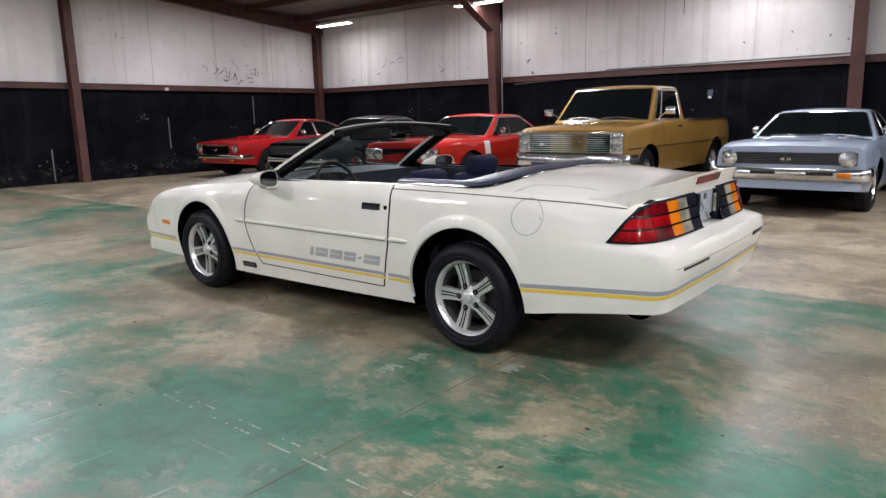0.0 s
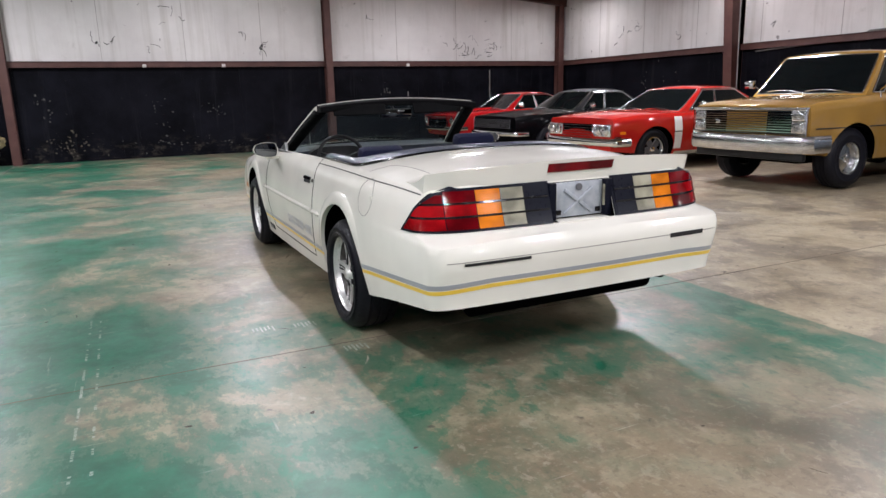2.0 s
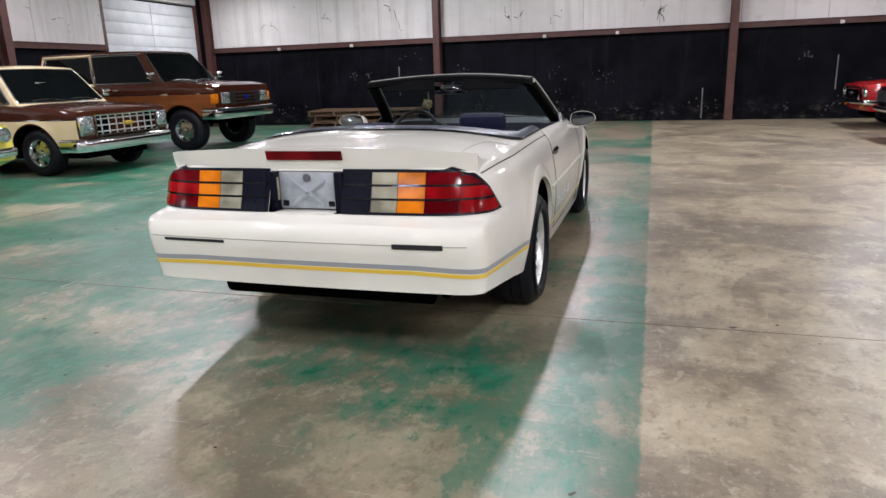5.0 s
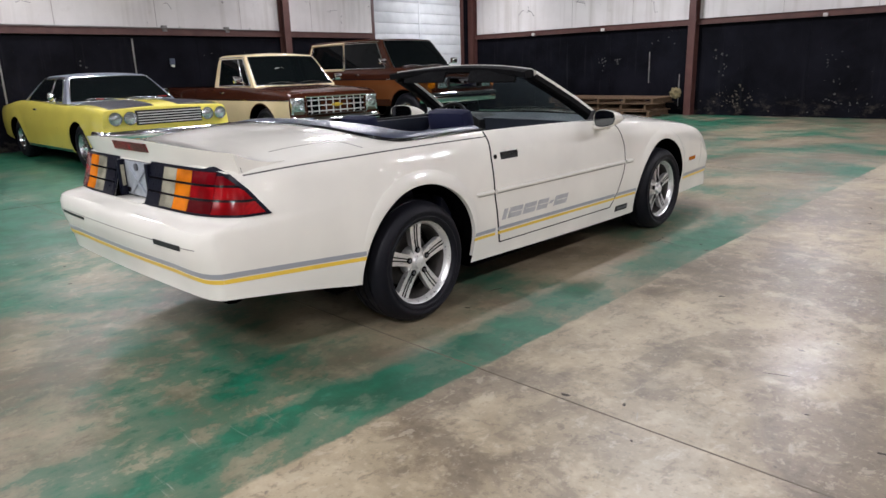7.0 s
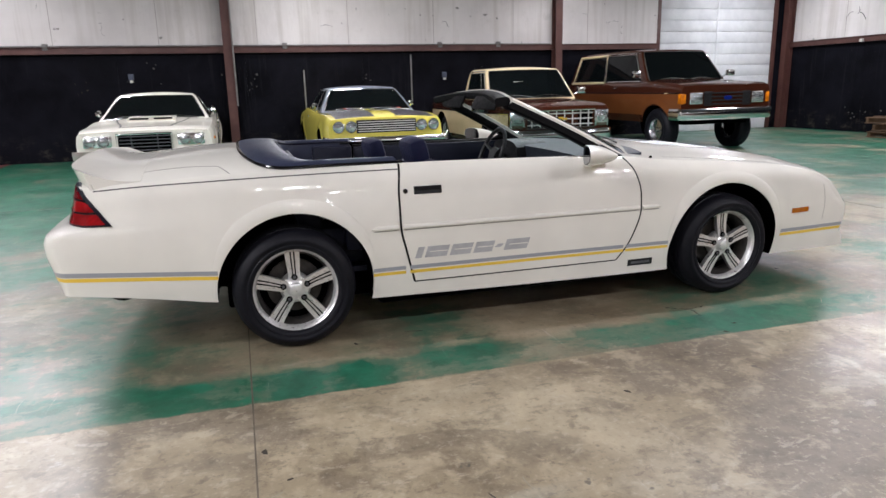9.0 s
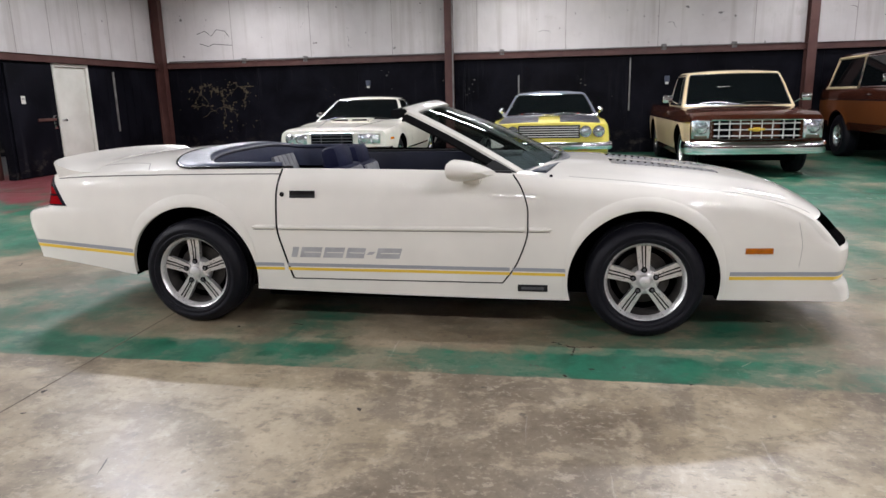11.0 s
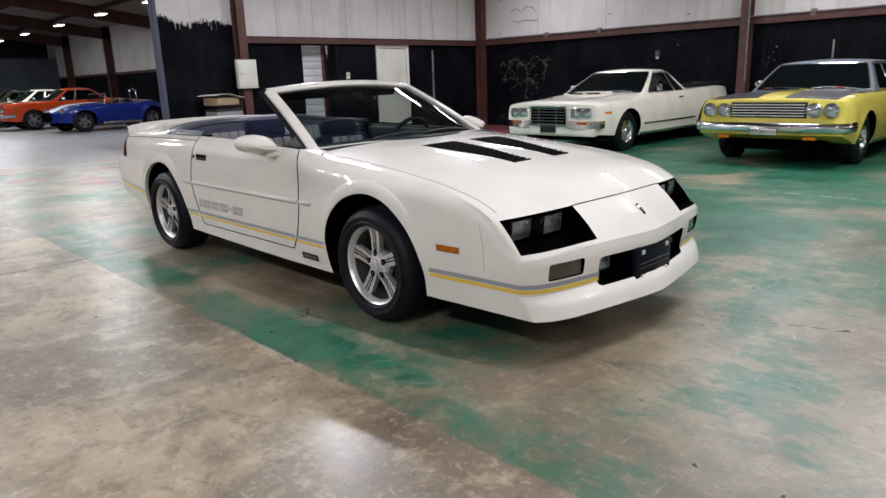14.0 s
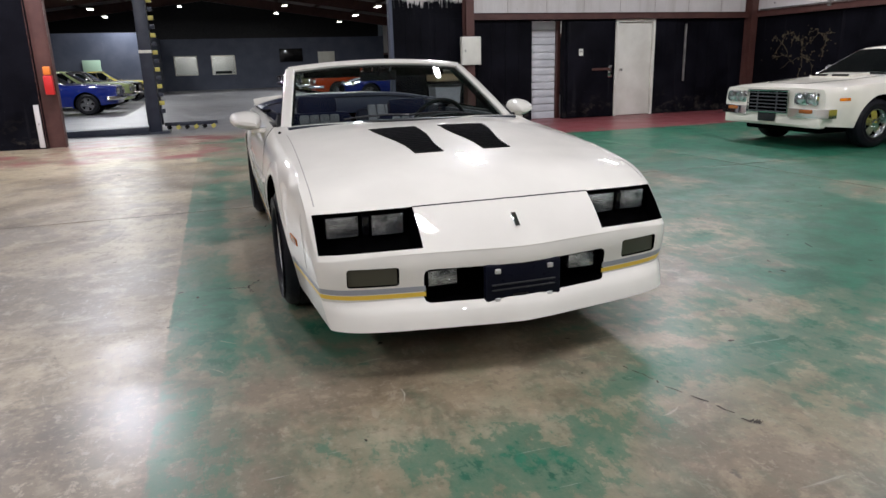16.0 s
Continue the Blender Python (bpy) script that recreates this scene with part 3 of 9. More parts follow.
def wall_run(name, a, b, z0, z1, thick, material, label, joint, side):
    """A wall of sheet panels between two plan points, seams every joint metres; side is the way it faces."""
    a, b = Vector((*a, 0)), Vector((*b, 0))
    d = (b - a).normalized()
    n = Vector((*side, 0))
    m = Matrix.Translation(a) @ Matrix(((d.x, n.x, 0, 0), (d.y, n.y, 0, 0), (0, 0, 1, 0), (0, 0, 0, 1)))
    L = (b - a).length
    bm = bmesh.new()
    box_into(bm, (0, -thick, z0), (L, -0.012, z1), m)
    ob = structure(name, bm, material, label, "wall")
    k = max(1, round(L / joint))
    for i in range(k):
        s0, s1 = L * i / k, L * (i + 1) / k
        part("panel", boxes([((s0 + 0.003, -0.012, z0 + 0.003), (s1 - 0.003, 0.0, z1 - 0.003), m)]), material, ob)
        if material is M_LINER and i:
            part("seam", boxes([((s0 - 0.007, -0.011, z0 + 0.003), (s0 + 0.007, 0.003, z1 - 0.003), m)]), M_SEAM, ob)
    return ob


LOW = "black painted lower wall panels, scuffed and patched"
UP = "white insulated upper wall liner with stains"
TOP = 5.1
runs = [("north", (WX0, WY1), (WX1, WY1), (0, -1)), ("east", (WX1, WY0), (WX1, WY1), (-1, 0)), ("west", (WX0, WY0), (WX0, 8.62), (1, 0))]
for nm, a, b, s in runs:
    wall_run("wall_" + nm + "_lower", a, b, 0, GIRT, 0.16, M_BLACKWALL, LOW, 2.44, s)
    wall_run("wall_" + nm + "_upper", a, b, GIRT, TOP, 0.16, M_LINER, UP, 1.83, s)
# the west wall beyond the roller door
wall_run("wall_west_end", (WX0, 12.22), (WX0, WY1), 0, TOP, 0.16, M_BLACKWALL, LOW, 1.0, (1, 0))
wall_run("wall_west_over", (WX0, 8.62), (WX0, 12.22), 3.35, TOP, 0.16, M_LINER, UP, 1.83, (1, 0))
# the south wall, west of the opening, with its two doorways, and east of it
for a, b in ((WX0, -8.33), (-7.33, -6.10), (-5.33, -2.30)):
    wall_run("wall_south_lower", (a, WY0), (b, WY0), 0, GIRT, 0.16, M_BLACKWALL, LOW, 0.305, (0, 1))
for a, b in ((-8.33, -7.33), (-6.10, -5.33)):
    wall_run("wall_south_over", (a, WY0), (b, WY0), 2.04, GIRT, 0.16, M_BLACKWALL, LOW, 0.305, (0, 1))
wall_run("wall_south_upper", (WX0, WY0), (-3.9, WY0), GIRT, TOP, 0.16, M_LINER, UP, 0.92, (0, 1))
rp = random.Random(12)
pier = structure("wall_south_pier", boxes([((-3.9, WY0 - 0.16, GIRT), (-2.30, WY0 - 0.012, TOP))]), M_LINER, "wall beside the opening, black below a ragged edge, white above", "wall")
bm = bmesh.new()
box_into(bm, (-3.9, WY0 - 0.012, GIRT), (-2.30, WY0 - 0.006, 2.30))
for i in range(380):
    x0 = rp.uniform(-3.9, -2.32)
    z = 2.36 + 0.14 * noise.noise(Vector((x0 * 1.6, 3, 0))) + 0.12 * (x0 + 3.9) / 1.6 + rp.gauss(0, 0.032)
    box_into(bm, (x0, WY0 - 0.012, 2.2), (x0 + rp.uniform(0.004, 0.018), WY0 - rp.uniform(0.002, 0.005), z))
part("black_streaks", bm, M_BLACKWALL, pier)
wall_run("wall_south_east", (3.95, WY0), (WX1, WY0), 0, 2.5, 0.16, M_BLACKWALL, LOW, 2.44, (0, 1))
wall_run("wall_south_east_top", (3.95, WY0), (WX1, WY0), 2.5, TOP, 0.16, M_LINER, UP, 1.83, (0, 1))


def i_beam(a, b, w, h, t=0.012, deep=(0, 0, 1)):
    """An I section from a to b; deep is the way of its web."""
    a, b = Vector(a), Vector(b)
    d = (b - a).normalized()
    u = Vector(deep)
    u = (u - d * u.dot(d)).normalized()
    s = d.cross(u)
    m = Matrix.Translation(a) @ Matrix(((d.x, s.x, u.x, 0), (d.y, s.y, u.y, 0), (d.z, s.z, u.z, 0), (0, 0, 0, 1)))
    L = (b - a).length
    return boxes([((0, -t / 2, -h / 2 + t), (L, t / 2, h / 2 - t), m), ((0, -w / 2, -h / 2), (L, w / 2, -h / 2 + t), m), ((0, -w / 2, h / 2 - t), (L, w / 2, h / 2), m)])


def trim(name, bm, label, category="beam", material=None):
    return structure(name, bm, material or M_STEEL, label, category)


# girts along the top of the black panels
for a, b in (((WX0, WY1 - 0.07), (WX1, WY1 - 0.07)), ((WX1 - 0.07, WY0), (WX1 - 0.07, WY1)), ((WX0 + 0.07, WY0), (WX0 + 0.07, 8.6)), ((WX0, WY0 + 0.07), (-3.96, WY0 + 0.07))):
    trim("girt", i_beam((*a, GIRT + 0.03), (*b, GIRT + 0.03), 0.07, 0.13, 0.006, (0, 0, 1)), "maroon steel girt rail along the wall")
# wall columns
COLS = [((-3.97, WY1 - 0.12), (0, 1, 0)), ((3.13, WY1 - 0.12), (0, 1, 0)), ((WX0 + 0.13, WY1 - 0.13), (0, 1, 0)), ((WX1 - 0.2, WY1 - 0.13), (0, 1, 0)),
        ((WX0 + 0.13, WY0 + 0.13), (0, 1, 0)), ((-3.87, WY0 + 0.12), (0, 1, 0)), ((WX0 + 0.15, -1.55), (1, 0, 0)), ((WX0 + 0.15, 5.84), (1, 0, 0))]
for (x, y), deep in COLS:
    trim("column", i_beam((x, y, 0), (x, y, 4.6), 0.17, 0.22, 0.012, deep), "maroon steel wall column", "column")
# tapered frame columns with haunches on the east side, and rafters across the hall
RIDGE, EAVE = 5.0, 4.05


def roof_z(x):
    return EAVE + (RIDGE - EAVE) * (1 - abs(x - 0.0) / 10.9)


for y in (5.98, -1.55):
    bm = bmesh.new()
    for lo, hi, w in (((WX1 - 0.02, 0.0), (WX1 - 0.34, 3.25), 0.2),):
        pr = [(WX1 - 0.01, 0), (WX1 - 0.30, 0), (WX1 - 0.52, 3.25), (WX1 - 1.9, 3.95), (WX1 - 1.9, 4.22), (WX1 - 0.01, 4.1)]
        for off in (-0.007, 0.007):
            bm.faces.new([bm.verts.new((px, y + off, pz)) for px, pz in pr])
    for (ax, az), (bx, bz) in (((WX1 - 0.30, 0), (WX1 - 0.52, 3.25)), ((WX1 - 0.52, 3.25), (WX1 - 1.9, 3.95)), ((WX1 - 0.02, 0), (WX1 - 0.02, 4.1))):
        d = Vector((bx - ax, 0, bz - az))
        mm = Matrix.Translation((ax, y, az)) @ d.to_track_quat("Z", "Y").to_matrix().to_4x4()
        box_into(bm, (-0.11, -0.007, 0), (0.11, 0.007, d.length), mm)
    trim("frame_column", bm, "tapered maroon steel frame column with haunch", "column")
    for x0, x1 in ((WX0, 0), (0, WX1 - 1.8)):
        trim("rafter", i_beam((x0, y, roof_z(x0) - 0.32), (x1, y, roof_z(x1) - 0.32), 0.2, 0.5, 0.014), "deep maroon steel roof rafter")
for y in (WY1 - 0.2, WY0 + 0.2):
    for x0, x1 in ((WX0, 0), (0, WX1)):
        trim("rafter", i_beam((x0, y, roof_z(x0) - 0.22), (x1, y, roof_z(x1) - 0.22), 0.16, 0.3, 0.012), "maroon steel end rafter")
for x in (-9.4, -7.8, -6.2, -4.6, -3.0, -1.4, 1.4, 3.0, 4.6, 6.2, 7.8, 9.4):
    trim("purlin", i_beam((x, WY0, roof_z(x) - 0.09), (x, WY1, roof_z(x) - 0.09), 0.07, 0.16, 0.006), "maroon steel roof purlin")
bm = bmesh.new()
for x0, x1 in ((WX0 - 0.2, 0), (0, WX1 + 0.2)):
    d = Vector((x1 - x0, 0, roof_z(x1) - roof_z(x0)))
    mm = Matrix.Translation((x0, 0, roof_z(x0))) @ Matrix.Rotation(-math.atan2(d.z, d.x), 4, "Y")
    box_into(bm, (0, WY0 - 0.2, 0), (d.length, WY1 + 0.2, 0.12), mm)
structure("ceiling", bm, M_ROOF, "sloping insulated metal roof", "ceiling")

# conduits and fittings on the walls
trim("conduit", tube([(WX0 + 0.05, -8.3, 2.22), (WX0 + 0.05, 5.7, 2.2)], 0.016, 8), "thin grey conduit along the girt", "conduit", M_CONDUIT)
trim("conduit", tube([(WX1 - 0.05, -1.4, 2.24), (WX1 - 0.05, 3.2, 2.22), (WX1 - 0.05, 3.4, 2.1), (WX1 - 0.05, 5.6, 2.02)], 0.014, 8), "thin grey conduit along the girt", "conduit", M_CONDUIT)
trim("conduit", tube([(WX1 - 0.37, 5.72, 0.2), (WX1 - 0.45, 5.72, 3.4)], 0.014, 8), "grey conduit up a frame column", "conduit", M_CONDUIT)
trim("conduit", tube([(WX0 + 0.32, -1.45, 1.0), (WX0 + 0.32, -1.45, 3.4)], 0.016, 8), "grey conduit up a wall column", "conduit", M_CONDUIT)
trim("conduit", tube([(WX1 - 0.03, 1.6, 3.2), (WX1 - 0.03, 1.6, 4.1)], 0.008, 6), "cable hanging down the white wall", "conduit", M_CONDUIT)
for y in (-6.4, -4.9, -0.4, 3.0, 4.4):
    trim("junction_box", boxes([((WX0 + 0.01, y - 0.05, 2.14), (WX0 + 0.09, y + 0.05, 2.26))], 0.006), "small grey junction box on the girt", "junction box", M_CONDUIT)
for x in (5.33, 0.55, -1.2, -6.4, -8.6):
    trim("clip", boxes([((x - 0.04, WY1 - 0.13, 2.06), (x + 0.04, WY1 - 0.02, 2.13))], 0.01), "small white clip under the girt", "clip", M_LINER)
for x, z1 in ((7.9, 1.95), (2.55, 0.75), (-5.1, 1.5), (5.35, 1.4), (-4.3, 0.95)):
    trim("white_strip", boxes([((x - 0.015, WY1 - 0.012, max(0.05, z1 - 0.75)), (x + 0.009, WY1 + 0.004, z1))], 0.003), "pale strip left on the black wall", "strip", M_CONDUIT)
trim("white_strip", boxes([((WX0 - 0.004, 2.32, 0.9), (WX0 + 0.014, 2.35, 2.0))], 0.003), "pale strip left on the black wall", "strip", M_CONDUIT)
trim("white_strip", boxes([((WX0 - 0.004, -0.05, 0.8), (WX0 + 0.014, -0.02, 1.7))], 0.003), "pale strip left on the black wall", "strip", M_CONDUIT)
trim("white_strip", boxes([((-9.17, WY0 - 0.004, 0.7), (-9.12, WY0 + 0.02, 1.95))], 0.003), "pale strip left on the black wall", "strip", M_CONDUIT)


def blot(bm, mid, u, v, w, h, n, seed):
    """Ragged flakes scattered round a point of a wall; u and v span the wall, the third way lifts them off it."""
    r = random.Random(seed)
    nrm = u.cross(v)
    for _ in range(n):
        c = mid + u * r.gauss(0, w) + v * r.gauss(0, h)
        s = r.uniform(0.006, 0.026)
        k = r.randint(5, 8)
        lift = nrm * r.uniform(0.003, 0.006)
        vs = [bm.verts.new(c + lift + u * math.cos(6.283 * i / k) * s * r.uniform(0.4, 1.5) + v * math.sin(6.283 * i / k) * s * r.uniform(0.4, 1.3)) for i in range(k)]
        bm.faces.new(vs)


def wall_mark(name, spots, u, v, material, label, seed):
    bm = bmesh.new()
    for i, (p, w, h, n) in enumerate(spots):
        blot(bm, Vector(p), Vector(u), Vector(v), w, h, n, seed + i)
    return tagged(part(name, bm, material), label, "wall mark", kind="structure")


def scrawl(name, seeds, place, material, label, rad=0.006):
    """Thin wandering tears: each seed is (along, height, how many, reach, number)."""
    bm = bmesh.new()
    for a, z, n, reach, sd in seeds:
        rr = random.Random(sd)
        for _ in range(n):
            u, w = a + rr.gauss(0, reach), z + rr.gauss(0, reach * 0.45)
            th = rr.uniform(-0.6, 0.6) + (1.5 if rr.random() < 0.3 else 0)
            pts = []
            for k in range(rr.randint(4, 8)):
                pts.append(place(u, w))
                th += rr.uniform(-0.9, 0.9)
                st = rr.uniform(0.02, 0.06)
                u += math.cos(th) * st
                w += math.sin(th) * st
            r0 = rad * rr.uniform(0.5, 1.5)
            sub = tube(pts, r0, 5)
            tmp = bpy.data.meshes.new("tear")
            sub.to_mesh(tmp)
            sub.free()
            bm.from_mesh(tmp)
            bpy.data.meshes.remove(tmp)
    return tagged(part(name, bm, material), label, "wall mark", kind="structure")


scrawl("liner_tear", [(6.75, 2.52, 4, 0.10, 1), (7.05, 2.42, 6, 0.12, 2), (7.35, 2.80, 2, 0.05, 3), (7.9, 2.50, 9, 0.16, 4), (7.6, 2.36, 3, 0.15, 5), (4.2, 3.3, 2, 0.06, 6), (1.5, 2.52, 5, 0.07, 7),
                      (1.02, 2.86, 2, 0.03, 8), (-1.9, 2.6, 3, 0.08, 9), (-2.15, 2.61, 2, 0.03, 10), (-5.07, 2.68, 2, 0.04, 11), (-5.3, 3.04, 2, 0.03, 12), (-7.25, 2.8, 3, 0.06, 13), (-1.05, 2.55, 2, 0.03, 14), (-8.9, 2.7, 3, 0.2, 15), (-0.4, 3.2, 4, 0.5, 16)],
       lambda u, w: (u, WY1 - 0.003, w), M_BLACKTRIM, "dark tears in the white wall liner")
scrawl("liner_tear", [(9.8, 2.75, 2, 0.05, 21), (9.5, 2.79, 2, 0.05, 22), (9.15, 2.85, 3, 0.05, 23), (7.8, 2.54, 2, 0.03, 24), (10.25, 2.45, 1, 0.03, 25), (5.2, 2.6, 2, 0.04, 26), (-4.2, 2.8, 4, 0.4, 27)],
       lambda u, w: (WX1 - 0.003, u, w), M_BLACKTRIM, "dark tears in the white wall liner")
scrawl("liner_tear", [(-5.0, 2.9, 1, 0.03, 31), (-3.9, 2.6, 2, 0.03, 32), (0.7, 2.6, 1, 0.05, 33), (3.2, 2.7, 1, 0.1, 34), (6.9, 2.8, 4, 0.4, 36)],
       lambda u, w: (WX0 + 0.003, u, w), M_BLACKTRIM, "dark tears in the white wall liner", 0.0035)
wall_mark("scraped_patch", [((1.5, WY1, 2.50), 0.05, 0.05, 4), ((1.0, WY1, 2.87), 0.02, 0.02, 2), ((-2.1, WY1, 2.61), 0.03, 0.02, 2), ((7.9, WY1, 2.45), 0.10, 0.06, 6), ((7.0, WY1, 2.38), 0.06, 0.05, 4)], (1, 0, 0), (0, 0, 1), M_BLACKTRIM, "dark holes in the white wall liner", 3)
wall_mark("scraped_patch", [((4.74, WY1, 1.46), 0.06, 0.08, 14), ((-6.4, WY1, 1.30), 0.10, 0.08, 14), ((-5.98, WY1, 1.37), 0.05, 0.07, 8), ((-3.36, WY1, 1.36), 0.07, 0.05, 10), ((-3.2, WY1, 1.1), 0.15, 0.1, 8), ((-1.0, WY1, 1.25), 0.12, 0.14, 10),
                            ((0.2, WY1, 1.1), 0.16, 0.08, 14), ((-0.9, WY1, 0.75), 0.1, 0.05, 6), ((-0.6, WY1, 0.30), 0.6, 0.10, 26), ((0.9, WY1, 0.25), 0.4, 0.08, 16), ((5.3, WY1, 0.35), 0.08, 0.12, 10), ((4.39, WY1, 0.25), 0.05, 0.08, 8),
                            ((6.05, WY1, 0.55), 0.05, 0.25, 10), ((7.0, WY1, 0.9), 0.4, 0.3, 10), ((8.9, WY1, 0.5), 0.3, 0.2, 7), ((2.6, WY1, 0.35), 0.25, 0.1, 14), ((-8.6, WY1, 0.4), 0.7, 0.12, 12), ((-4.9, WY1, 1.7), 0.2, 0.2, 6)],
          (1, 0, 0), (0, 0, 1), worn("rubbed_patch", (0.090, 0.086, 0.082), (0.022, 0.021, 0.022), 30, 0.8, 50, 0.4), "small scraped patches on the black wall", 33)
wall_mark("scraped_patch", [((-2.95, WY1, 0.40), 0.30, 0.14, 60)], (1, 0, 0), (0, 0, 1), worn("bare_board", (0.075, 0.060, 0.045), (0.045, 0.037, 0.03), 9, 0.8), "brown bare patch low on the black wall", 71)
wall_mark("scraped_patch", [((WX1, 9.0, 1.5), 0.06, 0.1, 8), ((WX1, 8.0, 1.2), 0.3, 0.3, 10), ((WX1, 2.2, 1.5), 0.3, 0.2, 10), ((WX1, -3.5, 1.2), 0.5, 0.3, 10)], (0, -1, 0), (0, 0, 1), bpy.data.materials["rubbed_patch"], "small scraped patches on the black wall", 81)
wall_mark("scraped_patch", [((WX0, 1.2, 1.4), 0.4, 0.2, 10), ((WX0, 4.6, 1.3), 0.4, 0.3, 8), ((WX0, -3.2, 1.6), 0.3, 0.2, 6), ((WX0, -1.0, 1.5), 0.3, 0.3, 8)], (0, 1, 0), (0, 0, 1), bpy.data.materials["rubbed_patch"], "small scraped patches on the black wall", 91)
wall_mark("yellowed_patch", [((WX0, -7.2, 1.55), 0.35, 0.06, 22), ((WX0, -7.0, 1.2), 0.06, 0.28, 26), ((WX0, -7.7, 1.25), 0.3, 0.1, 14), ((WX0, -6.5, 1.3), 0.25, 0.12, 10), ((WX0, -6.8, 0.7), 0.3, 0.1, 14),
                             ((WX0, -4.4, 1.4), 0.1, 0.08, 5)], (0, 1, 0), (0, 0, 1), M_FOAM, "yellowed glue trails on the black wall", 51)
bm = bmesh.new()
r5 = random.Random(8)
for y0, z0, dy, dz in ((-7.05, 0.6, 0.05, 1.0), (-7.75, 1.2, 0.35, 0.45), (-7.1, 1.5, -0.55, 0.1), (-7.0, 1.35, 0.75, 0.25), (-7.2, 1.0, -0.6, 0.15), (-6.5, 1.1, 0.1, 0.6), (-7.6, 0.9, 0.9, 0.2), (-7.9, 1.55, 0.5, -0.3), (-6.9, 1.65, 0.5, -0.2), (-7.4, 1.35, 0.3, 0.2), (-6.7, 0.85, -0.3, 0.3)):
    pts = []
    for i in range(9):
        f = i / 8
        pts.append((WX0 + 0.008, y0 + dy * f + r5.uniform(-0.04, 0.04), z0 + dz * f + 0.12 * math.sin(f * 3.1) * (1 if dz < 0.5 else 0) + r5.uniform(-0.03, 0.03)))
    sub = tube(pts, lambda f: 0.003 + 0.004 * math.sin(9 * f) ** 2, 5)
    tmp = bpy.data.meshes.new("trail")
    sub.to_mesh(tmp)
    sub.free()
    bm.from_mesh(tmp)
    bpy.data.meshes.remove(tmp)
    for p, q in zip(pts, pts[1:]):
        for f in (0.0, 0.5):
            if r5.random() < 0.34:
                blot(bm, Vector(p) + (Vector(q) - Vector(p)) * f, Vector((0, 1, 0)), Vector((0, 0, 1)), 0.022, 0.022, r5.randint(2, 5), r5.randint(0, 9999))
tagged(part("glue_trail", bm, M_FOAM), "branching yellow glue trails on the black wall", "wall mark", kind="structure")
bm = bmesh.new()
for pts in ([(-7.55, 2.83), (-7.35, 2.9), (-7.2, 2.78), (-7.05, 2.92), (-6.85, 2.88), (-6.75, 2.75)], [(-7.5, 2.62), (-7.3, 2.55), (-7.15, 2.6), (-6.7, 2.56)]):
    sub = tube([(WX0 + 0.003, y, z) for y, z in pts], 0.007, 5)
    tmp = bpy.data.meshes.new("crack")
    sub.to_mesh(tmp)
    sub.free()
    bm.from_mesh(tmp)
    bpy.data.meshes.remove(tmp)
tagged(part("liner_crack", bm, M_BLACKTRIM), "dark wavy tear in the white liner", "wall mark", kind="structure")


# ---- doors ----
def roller_door(name, y0, y1, z1, x, face, label, along="y", pitch=0.27):
    ob = thing(name, Matrix(), label, "roller door", kind="structure")
    n = int(z1 / pitch)
    def place(lo, hi):
        return (lo, hi) if along == "y" else ((lo[1], lo[0], lo[2]), (hi[1], hi[0], hi[2]))
    for i in range(n):
        part("slat", boxes([place((x - 0.03, y0, z1 * i / n + 0.006), (x + 0.0, y1, z1 * (i + 1) / n - 0.006))], 0.008), M_ROLL, ob)
    part("backing", boxes([place((x - 0.06, y0, 0), (x - 0.032, y1, z1))]), M_ROLL, ob)
    for s in (0.0, 1.0):
        yy = y0 + (y1 - y0) * s
        part("guide_rail", boxes([place((x - 0.06, yy - 0.05, 0), (x + 0.05, yy + 0.05, z1 + 0.05))], 0.004), M_STEEL, ob)
    k = max(1, int((y1 - y0) / 1.2))
    for i in range(1, k):
        yy = y0 + (y1 - y0) * i / k
        part("stile", boxes([place((x - 0.01, yy - 0.03, 0.02), (x + 0.008, yy + 0.03, z1 - 0.02))], 0.003), M_ROLL, ob)
    return ob


roller_door("door_roller", 8.67, 12.17, 3.3, WX0 - 0.05, 1, "closed white sectional roller door in maroon guides")
roller_door("door_strip", -6.10, -5.33, 2.04, WY0 - 0.35, 1, "narrow white slatted door seen through a doorway", along="x", pitch=0.15)


def hinged_door(name, x0, x1, material, label, frame_mat):
    ob = thing(name, Matrix(), label, "door", kind="structure")
    for lo, hi in (((x0, WY0 - 0.14, 0), (x0 + 0.06, WY0 + 0.03, 2.06)), ((x1 - 0.06, WY0 - 0.14, 0), (x1, WY0 + 0.03, 2.06)), ((x0 + 0.06, WY0 - 0.14, 2.0), (x1 - 0.06, WY0 + 0.03, 2.06))):
        part("door_frame", boxes([(lo, hi)], 0.004), frame_mat, ob)
    part("leaf", boxes([((x0 + 0.065, WY0 - 0.07, 0.01), (x1 - 0.065, WY0 - 0.02, 1.995))], 0.004), material, ob)
    part("handle", lathe([(0, 0.005), (0, 0.024), (0.05, 0.018), (0.06, 0.028), (0.09, 0.022), (0.09, 0.005)], 14, "Y"), M_CHROMEROUGH, ob).location = (x1 - 0.15, WY0 - 0.02, 1.0)
    return ob


